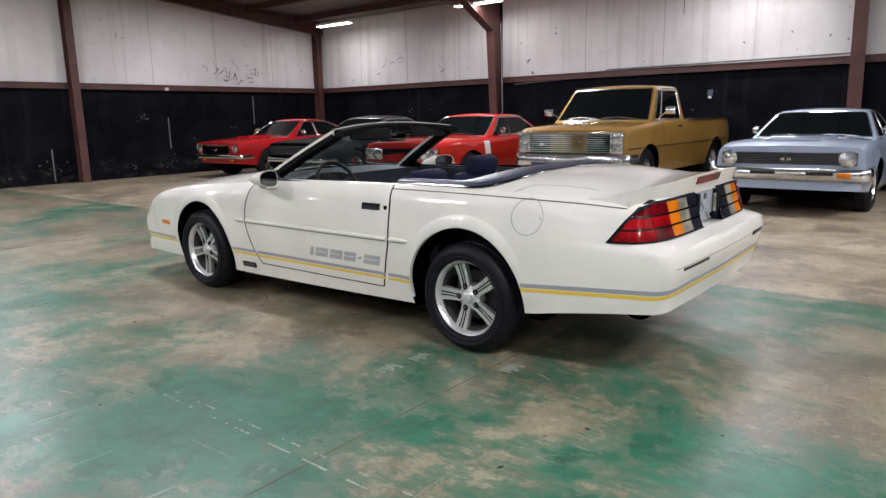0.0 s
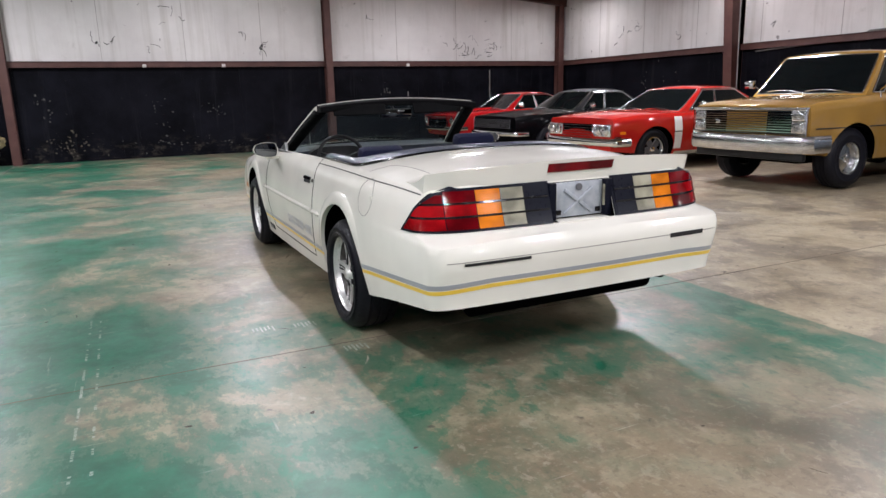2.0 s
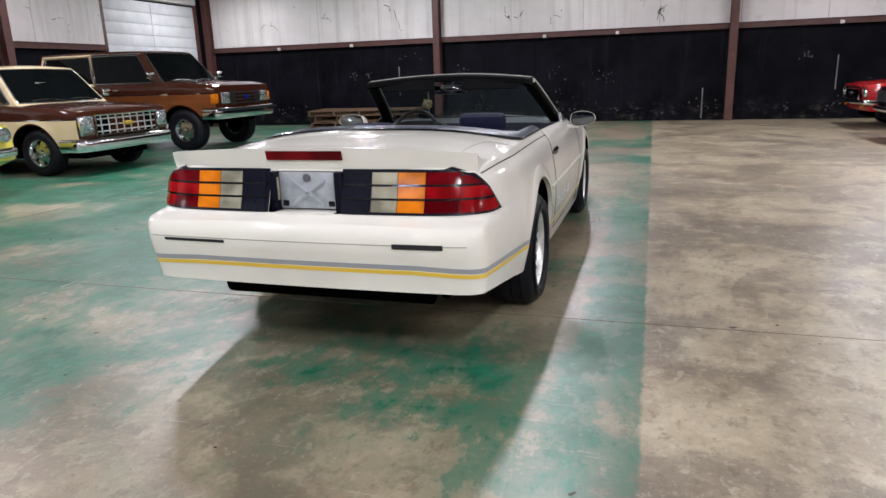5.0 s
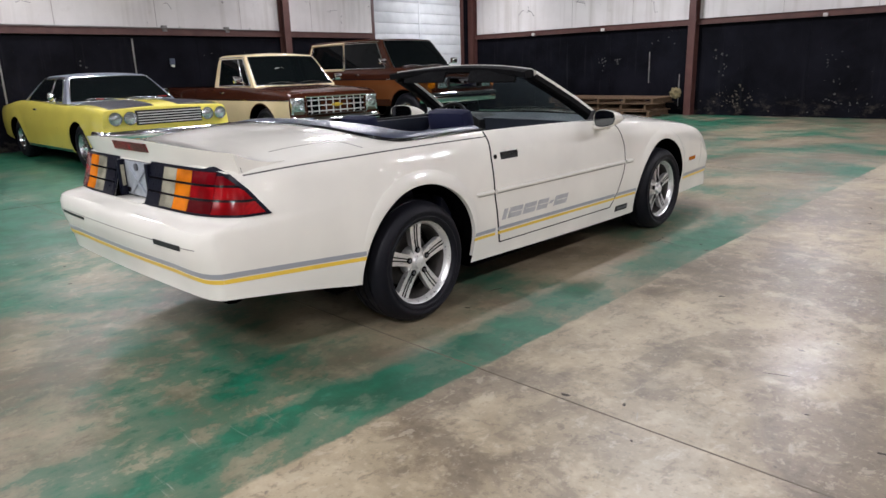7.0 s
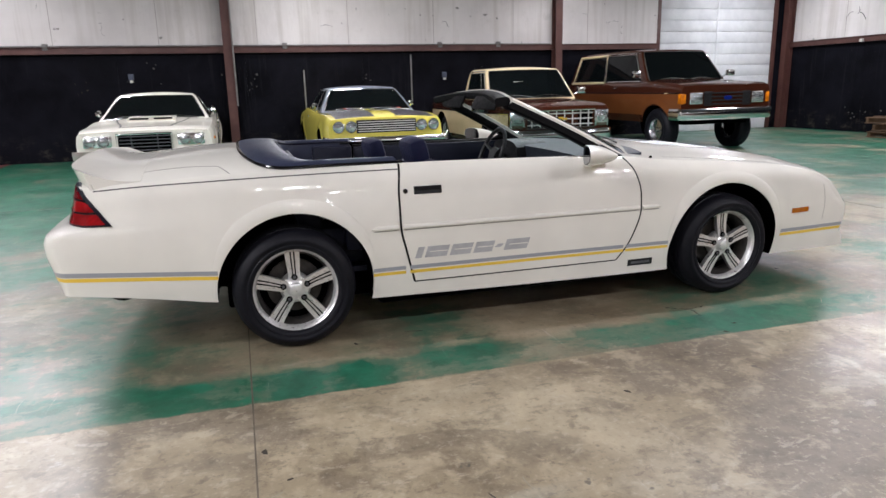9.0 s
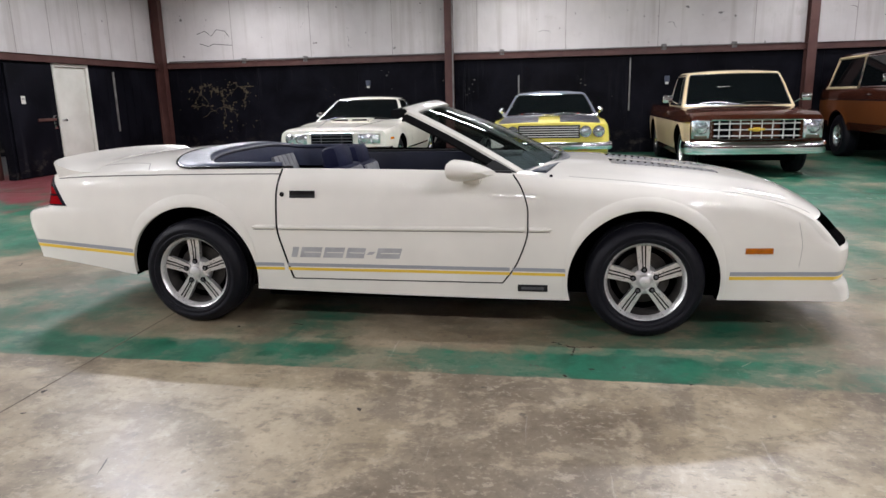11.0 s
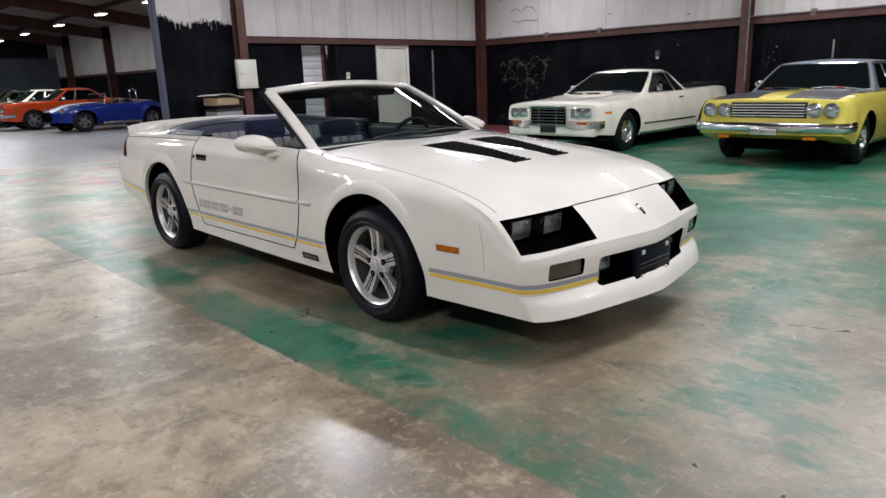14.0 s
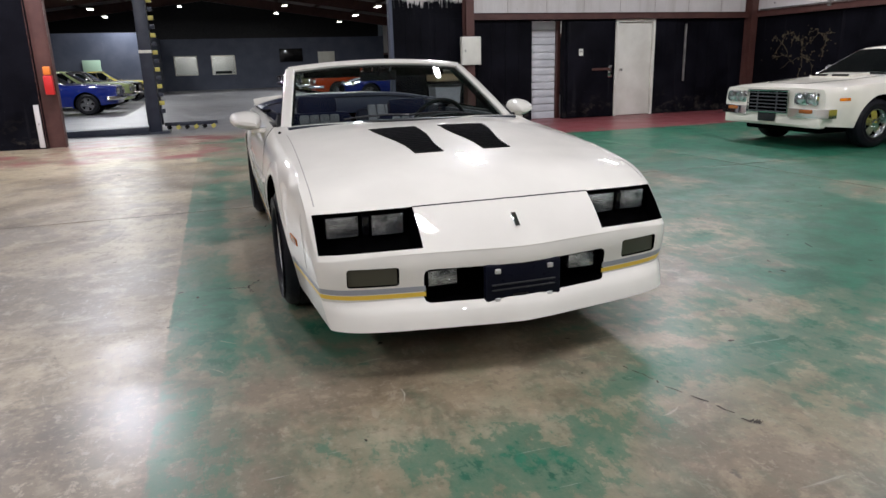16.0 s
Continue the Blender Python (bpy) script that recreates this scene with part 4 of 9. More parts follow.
hinged_door("door_1", -8.33, -7.33, M_DOORWHITE, "closed cream-white steel door in a white frame", M_DOORWHITE)
ob = thing("door_2", Matrix(), "black painted plywood door with a steel latch", "door", kind="structure")
part("leaf", boxes([((-7.28, WY0 + 0.004, 0.02), (-6.15, WY0 + 0.045, 2.02))], 0.005), M_BLACKWALL, ob)
part("latch", boxes([((-7.2, WY0 + 0.046, 1.0), (-6.75, WY0 + 0.07, 1.05))], 0.004), M_STEEL, ob)
part("lock_plate", boxes([((-7.24, WY0 + 0.046, 0.85), (-7.14, WY0 + 0.06, 1.1))], 0.004), M_CHROMEROUGH, ob)
part("notice", boxes([((-6.52, WY0 + 0.046, 1.32), (-6.42, WY0 + 0.05, 1.46))]), M_DOORWHITE, ob)
part("notice_line", boxes([((-6.505, WY0 + 0.051, 1.40), (-6.435, WY0 + 0.053, 1.415))]), M_BLACKTRIM, ob)

ob = thing("fuse_box", Matrix.Translation((-3.86, WY0 + 0.25, 1.2)), "white steel electrical panel box on a maroon column", "fuse box")
part("cabinet", boxes([((-0.2, -0.06, 0), (0.2, 0.06, 0.54))], 0.008), M_DOORWHITE, ob)
part("lid", boxes([((-0.17, 0.06, 0.03), (0.17, 0.07, 0.51))], 0.004), M_DOORWHITE, ob)
part("lid_latch", boxes([((0.13, 0.07, 0.25), (0.15, 0.085, 0.29))], 0.003), M_CHROMEROUGH, ob)

# east pier of the opening
trim("column", i_beam((3.82, WY0 - 0.1, 0), (3.82, WY0 - 0.1, 4.6), 0.2, 0.3, 0.014, (1, 0, 0)), "maroon steel column beside the opening", "column")
trim("corner_guard", boxes([((3.99, WY0 + 0.01, 0.02), (4.07, WY0 + 0.04, 0.75))], 0.004), "white corner strip on the black wall", "strip", M_LINER)
trim("corner_guard", boxes([((-2.34, WY0 - 0.18, 0), (-2.28, WY0 + 0.02, 4.4))], 0.004), "grey steel edge of the partition", "strip", M_HALLWALL)
trim("header_beam", i_beam((-3.9, WY0 - 0.05, 4.25), (WX1, WY0 - 0.05, 4.25), 0.2, 0.5, 0.014), "maroon steel beam over the opening")
ob = thing("fire_extinguisher", Matrix.Translation((3.76, WY0 + 0.062, 0.85)), "red fire extinguisher box with an orange top on a column", "extinguisher")
part("case", boxes([((-0.07, -0.055, 0.06), (0.07, 0.055, 0.38))], 0.02), mat("signal_red", (0.5, 0.02, 0.02), 0.4), ob)
part("top", boxes([((-0.055, -0.05, 0.39), (0.055, 0.05, 0.53))], 0.02), mat("safety_orange", (0.75, 0.2, 0.03), 0.5), ob)


# ---- lamps ----
def strip_lamp(x, y, z, watts, long=1.25, group="ceiling strip lamps"):
    ob = thing("strip_lamp", Matrix.Translation((x, y, z)), "glowing white LED strip lamp under the roof", "lamp", group)
    part("housing", boxes([((-0.09, -long / 2, 0.02), (0.09, long / 2, 0.07))], 0.01), M_DOORWHITE, ob)
    part("diffuser", boxes([((-0.075, -long / 2 + 0.01, 0.0), (0.075, long / 2 - 0.01, 0.018))], 0.004), M_TUBE, ob)
    for s in (-0.4, 0.4):
        part("hanger", tube([(0, s * long, 0.07), (0, s * long, 0.46)], 0.005, 6), M_CHROMEROUGH, ob)
    d = bpy.data.lights.new("strip_light", "AREA")
    d.shape, d.size, d.size_y, d.energy, d.color = "RECTANGLE", 0.16, long, watts, (0.950, 0.945, 1.035)
    l = new("strip_light", d)
    l.matrix_world = Matrix.Translation((x, y, z - 0.012))
    tagged(l, "white light of a strip lamp", "light")
    return ob


for x, rows in ((-9.3, ((10.7, 0.42), (5.9, 0.24), (0.2, 0.22), (-5.9, 0.22))), (-5.0, ((9.6, 0.90), (3.1, 1.02))), (-6.4, ((0.4, 0.38), (-4.8, 0.72))),
                (0.0, ((9.2, 0.85), (3.0, 0.74))), (-2.7, ((-4.5, 0.95),)), (3.0, ((-6.4, 1.40),)),
                (5.6, ((9.6, 0.55), (4.2, 1.25), (-1.2, 0.50), (-6.0, 0.70))), (9.3, ((10.7, 0.14), (5.9, 0.16), (0.2, 0.24), (-5.9, 0.22)))):
    for y, k in rows:
        strip_lamp(x, y, roof_z(x) - 0.42, LAMP_WATTS * k)

# ---- wheels ----
def tyre_mesh(R, width, rim_r, name="tyre"):
    """A tyre lying along X, outer side at +width/2."""
    w = width / 2
    pr = [(-w * 0.80, rim_r), (-w * 0.98, rim_r + 0.018), (-w * 1.04, (R + rim_r) / 2), (-w * 0.97, R - 0.022), (-w * 0.82, R - 0.005), (-w * 0.5, R)]
    for g in (-0.42, 0.0, 0.42):
        pr += [(w * g - 0.008, R + 0.001), (w * g - 0.005, R - 0.007), (w * g + 0.005, R - 0.007), (w * g + 0.008, R + 0.001)]
    pr += [(w * 0.5, R), (w * 0.74, R - 0.006), (w * 0.90, R - 0.022), (w * 0.97, R - 0.040), (w * 1.02, R - 0.050), (w * 1.045, (R + rim_r) / 2 + 0.008), (w * 1.06, (R + rim_r) / 2 + 0.004), (w * 1.06, (R + rim_r) / 2 - 0.004), (w * 1.04, (R + rim_r) / 2 - 0.008), (w * 1.02, rim_r + 0.03), (w * 1.045, rim_r + 0.026), (w * 1.03, rim_r + 0.014), (w * 0.98, rim_r + 0.008), (w * 0.80, rim_r)]
    bm = lathe(pr, 64)
    return finish(bm, name, M_RUBBER)


def put(name, data, parent, m, label=""):
    ob = part(name, data, None, parent, label)
    ob.matrix_local = m
    return ob


WHEEL_R = 0.308


def iroc_wheel_data():
    Rr = 0.213
    lip = lathe([(-0.095, Rr - 0.012), (-0.095, Rr + 0.004), (0.085, Rr + 0.004), (0.104, Rr + 0.006), (0.106, Rr), (0.098, Rr - 0.010), (0.085, Rr - 0.017), (0.030, Rr - 0.030), (-0.06, Rr - 0.030)], 64)
    d = {"rim": finish(lip, "rim", M_ALLOY)}
    d["cone"] = finish(lathe([(0.070, Rr - 0.021), (0.030, Rr - 0.032), (-0.018, Rr - 0.032), (-0.018, Rr - 0.036), (0.030, Rr - 0.036), (0.070, Rr - 0.024)], 56), "wheel_barrel", M_RIMBARREL)
    # Near-black disc stands for the shade seen between the spokes.
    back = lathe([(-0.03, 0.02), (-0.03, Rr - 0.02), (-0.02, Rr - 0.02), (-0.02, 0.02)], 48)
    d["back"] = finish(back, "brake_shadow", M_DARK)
    disc = lathe([(-0.018, 0.05), (-0.018, 0.14), (-0.006, 0.14), (-0.006, 0.05)], 40)
    d["disc"] = finish(disc, "brake_disc", M_RIMBARREL)
    # one double spoke: two raised bars over a darker web
    bm = bmesh.new()
    def P(a, b, c):
        r = 0.045 + (Rr - 0.058) * b
        half = 0.027 + 0.011 * b
        x = 0.062 + 0.016 * (1 - b) ** 2 + (-0.030 * (1 - c)) + (0.012 * b * b)
        return Vector((x, a * half, r))
    bm = lattice(P, [-1, -0.9, 0.9, 1], line(0, 1, 6), [0, 1])
    d["spoke"] = finish(bm, "spoke", M_ALLOY)
    bm = bmesh.new()
    for s in (-0.24, 0.24):
        def Q(a, b, c, s=s):
            r = 0.065 + (Rr - 0.085) * b
            half = 0.027 + 0.011 * b
            x = 0.062 + 0.016 * (1 - b) ** 2 + 0.012 * b * b
            return Vector((x + 0.0012 * c - 0.004 * (1 - c), (s + a * 0.10) * half, r))
        sub = lattice(Q, [-1, 1], line(0, 1, 6), [0, 1])
        tmp = bpy.data.meshes.new("g")
        sub.to_mesh(tmp)
        sub.free()
        bm.from_mesh(tmp)
        bpy.data.meshes.remove(tmp)
    # a dark lug recess at each spoke root
    cyl_into(bm, 0.0155, 0.006, Matrix.Translation((0.0775, 0, 0.062)) @ Matrix.Rotation(math.pi / 2, 4, "Y"), 18)
    d["groove"] = finish(bm, "groove", M_DARK)
    hub = lathe([(0.02, 0.012), (0.02, 0.078), (0.050, 0.078), (0.066, 0.066), (0.072, 0.040), (0.078, 0.034), (0.094, 0.031), (0.099, 0.024), (0.100, 0.001)], 40)
    d["hub"] = finish(hub, "hub_cap", M_ALLOY)
    d["nut"] = finish(lathe([(0.06, 0.001), (0.06, 0.009), (0.083, 0.009), (0.085, 0.006), (0.085, 0.001)], 6), "lug_nut", M_ALLOYDARK)
    d["nut_turn"], d["nut_r"] = 0.0, 0.062
    d["tyre"] = tyre_mesh(WHEEL_R, 0.245, Rr - 0.004)
    return d


def put_wheel(parent, d, x, y, z, spin=0.0):
    m = Matrix.Translation((x, y, z))
    if x < 0:
        m = m @ Matrix.Rotation(math.pi, 4, "Z")
    w = put("wheel", d["rim"], parent, m @ Matrix.Rotation(spin, 4, "X"), d.get("label", ""))
    I = Matrix()
    put("tyre", d["tyre"], w, I, "black rubber tyre")
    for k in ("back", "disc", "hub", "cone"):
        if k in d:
            put({"back": "wheel_shade_disc", "disc": "brake_disc", "hub": "hub_cap", "cone": "centre_cone"}[k], d[k], w, I)
    for i in range(d.get("n", 5)):
        r = Matrix.Rotation(2 * math.pi * i / d.get("n", 5), 4, "X")
        put("spoke", d["spoke"], w, r)
        if "groove" in d:
            put("spoke_groove", d["groove"], w, r)
        if "nut" in d:
            put("lug_nut", d["nut"], w, r @ Matrix.Rotation(d.get("nut_turn", 0.63), 4, "X") @ Matrix.Translation((0, 0, d.get("nut_r", 0.052))))
    return w


# ---- the white convertible ----
hero = thing("convertible_car", Matrix(), "white two-door convertible with top down and navy interior", "car")
AX, HUB_Z, ARCH = 1.2825, 0.325, 0.388
Wp = ramp_of([(-2.43, 0.815), (-2.25, 0.838), (-2.0, 0.858), (-1.6, 0.876), (-0.7, 0.882), (0, 0.886), (0.67, 0.886), (1.28, 0.876), (1.7, 0.858), (2.0, 0.842), (2.3, 0.825), (2.45, 0.815)])
Zb = ramp_of([(-2.43, 0.375), (-2.2, 0.35), (-1.66, 0.285), (-1.3, 0.235), (-0.87, 0.215), (0.85, 0.192), (1.3, 0.21), (1.68, 0.21), (2.45, 0.205)])
Zs = ramp_of([(-2.43, 0.868), (-2.0, 0.882), (-1.6, 0.900), (-0.72, 0.908), (0.0, 0.898), (0.6, 0.876), (0.8, 0.850), (1.2, 0.818), (1.6, 0.780), (1.9, 0.738), (2.08, 0.702), (2.2, 0.664), (2.254, 0.640), (2.32, 0.594), (2.418, 0.512), (2.45, 0.484)])
Zc = ramp_of([(-2.43, 0.905), (-2.2, 0.930), (-1.9, 0.962), (-1.6, 0.980), (-1.2, 0.984), (-0.7, 0.955), (0.0, 0.93), (0.6, 0.915), (0.85, 0.900), (1.2, 0.872), (1.6, 0.828), (1.9, 0.782), (2.08, 0.746), (2.2, 0.700), (2.273, 0.662), (2.367, 0.590), (2.422, 0.535), (2.45, 0.505)])
TAIL = ramp_of([(0.30, -2.365), (0.38, -2.375), (0.50, -2.405), (0.585, -2.425), (0.625, -2.425), (0.652, -2.415), (0.668, -2.400), (0.680, -2.345), (0.692, -2.328), (0.87, -2.272), (0.95, -2.25)])
NOSE = ramp_of([(0.19, 2.482), (0.24, 2.472), (0.29, 2.452), (0.315, 2.424), (0.36, 2.428), (0.45, 2.438), (0.50, 2.432), (0.53, 2.405)])


def hero_width(y, z, c):
    w = Wp(y)
    w -= 0.055 * max(0.0, (z - 0.585) / 0.3) ** 1.7
    w -= 0.045 * max(0.0, (0.56 - z) / 0.36) ** 1.6
    w -= (0.040 - 0.026 * smooth(y, 1.75, 2.05)) * max(0.0, (c - 0.86) / 0.14) ** 2.2
    # a crease at the moulding line and flares round the wheels
    for ya in (-AX, AX):
        r = math.hypot(y - ya, z - HUB_Z)
        if z > 0.3:
            w += 0.007 * (1 - smooth(r, ARCH + 0.012, ARCH + 0.085)) * smooth(z, 0.30, 0.42)
    return w


def hero_point(a, y, c):
    zb, zs = Zb(y), Zs(y)
    crown = Zc(y) - zs
    p = 3.2 if y < 1.9 else 3.2 + (y - 1.9) * 4
    zt = zs + crown * (1 - abs(a) ** p)
    # the raised middle of the hood
    zt += 0.008 * (1 - smooth(abs(a), 0.56, 0.68)) * smooth(y, 0.85, 1.1) * (1 - smooth(y, 1.95, 2.2))
    z = zb + (zt - zb) * c
    zside = zb + (zs - zb) * c
    x = a * hero_width(y, zside, c)
    if c > 0.999 and abs(a) < 0.999:
        x = a * hero_width(y, zside, 1.0)
    yy = y
    f = abs(x) / 0.815
    if y > 1.75:
        k = (y - 1.75) / (2.45 - 1.75)
        end = NOSE(z if c < 0.999 else 0.5) - 0.139 * (math.sqrt(f * f + 0.004) - 0.063) - (0.042 + 0.060 * (1 - smooth(z, 0.24, 0.40))) * f**9 - 0.050 * f**20
        yy = 1.75 + (end - 1.75) * k
    elif y < -1.72:
        k = (-1.72 - y) / (2.43 - 1.72)
        sharp = 1 - smooth(z, 0.655, 0.685)
        end = TAIL(z) + 0.022 * f**2 + (1 - sharp) * 0.113 * f**9 + sharp * 0.064 * f**25
        yy = -1.72 + (end + 1.72) * k
    return Vector((x, yy, z))


xs = [-1, -0.993, -0.98, -0.965, -0.945, -0.92, -0.86, -0.78, -0.68, -0.56, -0.42, -0.28, -0.14]
xs = xs + [0] + [-v for v in xs[::-1]]
ys = sorted(set([round(v, 4) for v in line(-2.43, -1.72, 20)] + [round(v, 4) for v in line(-1.72, -0.84, 36)] + [round(v, 4) for v in line(-0.84, 0.84, 26)] + [round(v, 4) for v in line(0.84, 1.75, 37)] + [round(v, 4) for v in line(1.75, 2.45, 22)]))
zs = [0, 0.03, 0.08, 0.14, 0.2, 0.26, 0.32, 0.38, 0.44, 0.50, 0.555, 0.58, 0.60, 0.62, 0.64, 0.66, 0.70, 0.74, 0.78, 0.82, 0.86, 0.90, 0.93, 0.955, 0.975, 0.99, 1.0]
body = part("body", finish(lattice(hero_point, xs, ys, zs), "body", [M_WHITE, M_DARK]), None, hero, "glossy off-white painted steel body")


def arch_tool(y, r, x0, x1, z=HUB_Z):
    bm = bmesh.new()
    for s in (-1, 1):
        cyl_into(bm, r, x1 - x0, Matrix.Translation((s * (x0 + x1) / 2, y, z)) @ Matrix.Rotation(math.pi / 2, 4, "Y"), 72)
    return bm


def cockpit_point(a, b, c):
    """The hollow of the cabin, rounded behind the rear seat."""
    y = -1.34 + (0.66 + 1.34) * b
    w = 0.775 if b > 0.3 else 0.775 - 0.09 * (1 - b / 0.3) ** 1.6
    if b > 0.78:
        w -= 0.07 * ((b - 0.78) / 0.22) ** 1.5
    return Vector((a * w, y - 0.10 * (1 - b) * (1 - a * a) + 0.16 * b**8 * (1 - a * a), 0.33 + 0.9 * c))


def louvre_tool(s):
    """Shallow hollows for the hood louvres."""
    def P(a, b, c):
        y = 1.13 + 0.62 * b
        x0 = 0.065 + 0.035 * smooth(b, 0.25, 0.85)
        x1 = 0.330 - 0.085 * smooth(b, 0.0, 0.9) - 0.0
        x = x0 + (x1 - x0) * (a + 1) / 2
        z = hero_point(s * x / 0.8, y, 1.0).z
        return Vector((s * x, y, z - 0.03 + 0.08 * c))
    return lattice(P, line(-1, 1, 5) if s > 0 else line(-1, 1, 5), line(0, 1, 9), [0, 1])


def lamp_tool(s):
    """The headlamp bucket: a slanting hollow in the sloping nose."""
    def P(a, b, c):
        # a from inner to outer edge, b from top to bottom
        q = (a + 1) / 2
        x = 0.398 + (0.792 - 0.398) * q
        yt, zt = 2.216 - 0.060 * q - 0.024 * q ** 4, 0.660 - 0.012 * q
        yb, zb = 2.352 - 0.066 * q - 0.028 * q ** 6, 0.520 - 0.010 * q
        y, z = yt + (yb - yt) * b, zt + (zb - zt) * b
        n = Vector((0, 0.95, 0.31))
        return Vector((s * x, y, z)) + n * (-0.135 + 0.30 * c)
    return lattice(P, line(-1, 1, 7), line(0, 1, 5), [0, 1])


def box_tool(lo, hi, bevel=0.0):
    bm = bmesh.new()
    box_into(bm, lo, hi, None, bevel)
    return bm


tools = [arch_tool(-AX + 0.012, ARCH, 0.56, 1.2, 0.315), arch_tool(AX - 0.012, ARCH + 0.004, 0.56, 1.2, 0.30), lattice(cockpit_point, line(-1, 1, 9), line(0, 1, 15), [0, 0.5, 1])]
for s in (1, -1):
    t = lamp_tool(s)
    bmesh.ops.recalc_face_normals(t, faces=t.faces)
    tools.append(t)
    t = louvre_tool(s)
    bmesh.ops.recalc_face_normals(t, faces=t.faces)
    tools.append(t)
tools.append(box_tool((-0.405, 2.22, 0.300), (0.405, 2.7, 0.438), 0.022))
for s in (1, -1):
    tools.append(box_tool((min(s * 0.50, s * 0.70), 2.20, 0.378), (max(s * 0.50, s * 0.70), 2.7, 0.455), 0.012))
tools.append(box_tool((-0.175, -2.6, 0.695), (0.175, -2.245, 0.872), 0.006))
whole = body.data.copy()
carve(body, tools)
shell = new("tool", whole)
skin = Skin(shell)
bpy.data.objects.remove(shell)
bpy.data.meshes.remove(whole)


def side_rows(y0, y1, z0, z1, ny, nz, s):
    return [[Vector((s * 1.6, y, (z0(y) if callable(z0) else z0) + ((z1(y) if callable(z1) else z1) - (z0(y) if callable(z0) else z0)) * k / (nz - 1))) for k in range(nz)] for y in line(y0, y1, ny)]


def on_side(name, y0, y1, z0, z1, material, parent, s, thick=0.003, ny=12, nz=3, label=""):
    bm = skin.lay(side_rows(y0, y1, z0, z1, ny, nz, s), (-s, 0, 0), thick)
    return part(name, bm, material, parent, label) if bm else None


def seam(name, pts, s, wide, material, parent, thick=0.0012):
    """A narrow dark line along points (y, z) of a flank."""
    rows = []
    pts = [Vector((p[0], p[1])) for p in pts]
    for i, p in enumerate(pts):
        d = (pts[min(i + 1, len(pts) - 1)] - pts[max(i - 1, 0)]).normalized()
        n = Vector((-d.y, d.x)) * wide / 2
        rows.append([Vector((s * 1.6, p.x - n.x, p.y - n.y)), Vector((s * 1.6, p.x + n.x, p.y + n.y))])
    bm = skin.lay(rows, (-s, 0, 0), thick, 0.001)
    return part(name, bm, material, parent) if bm else None


def spline2(pts, n):
    fy = ramp_of([(i, p[0]) for i, p in enumerate(pts)])
    fz = ramp_of([(i, p[1]) for i, p in enumerate(pts)])
    return [(fy(t), fz(t)) for t in line(0, len(pts) - 1, n)]


def zstripe(y):
    if y > -0.9:
        return 0.348 - 0.004 * max(0, y) + (0.012 * max(0, y - 1.6))
    return 0.410 + 0.050 * min(1, max(0, (-1.64 - y) / 0.75))


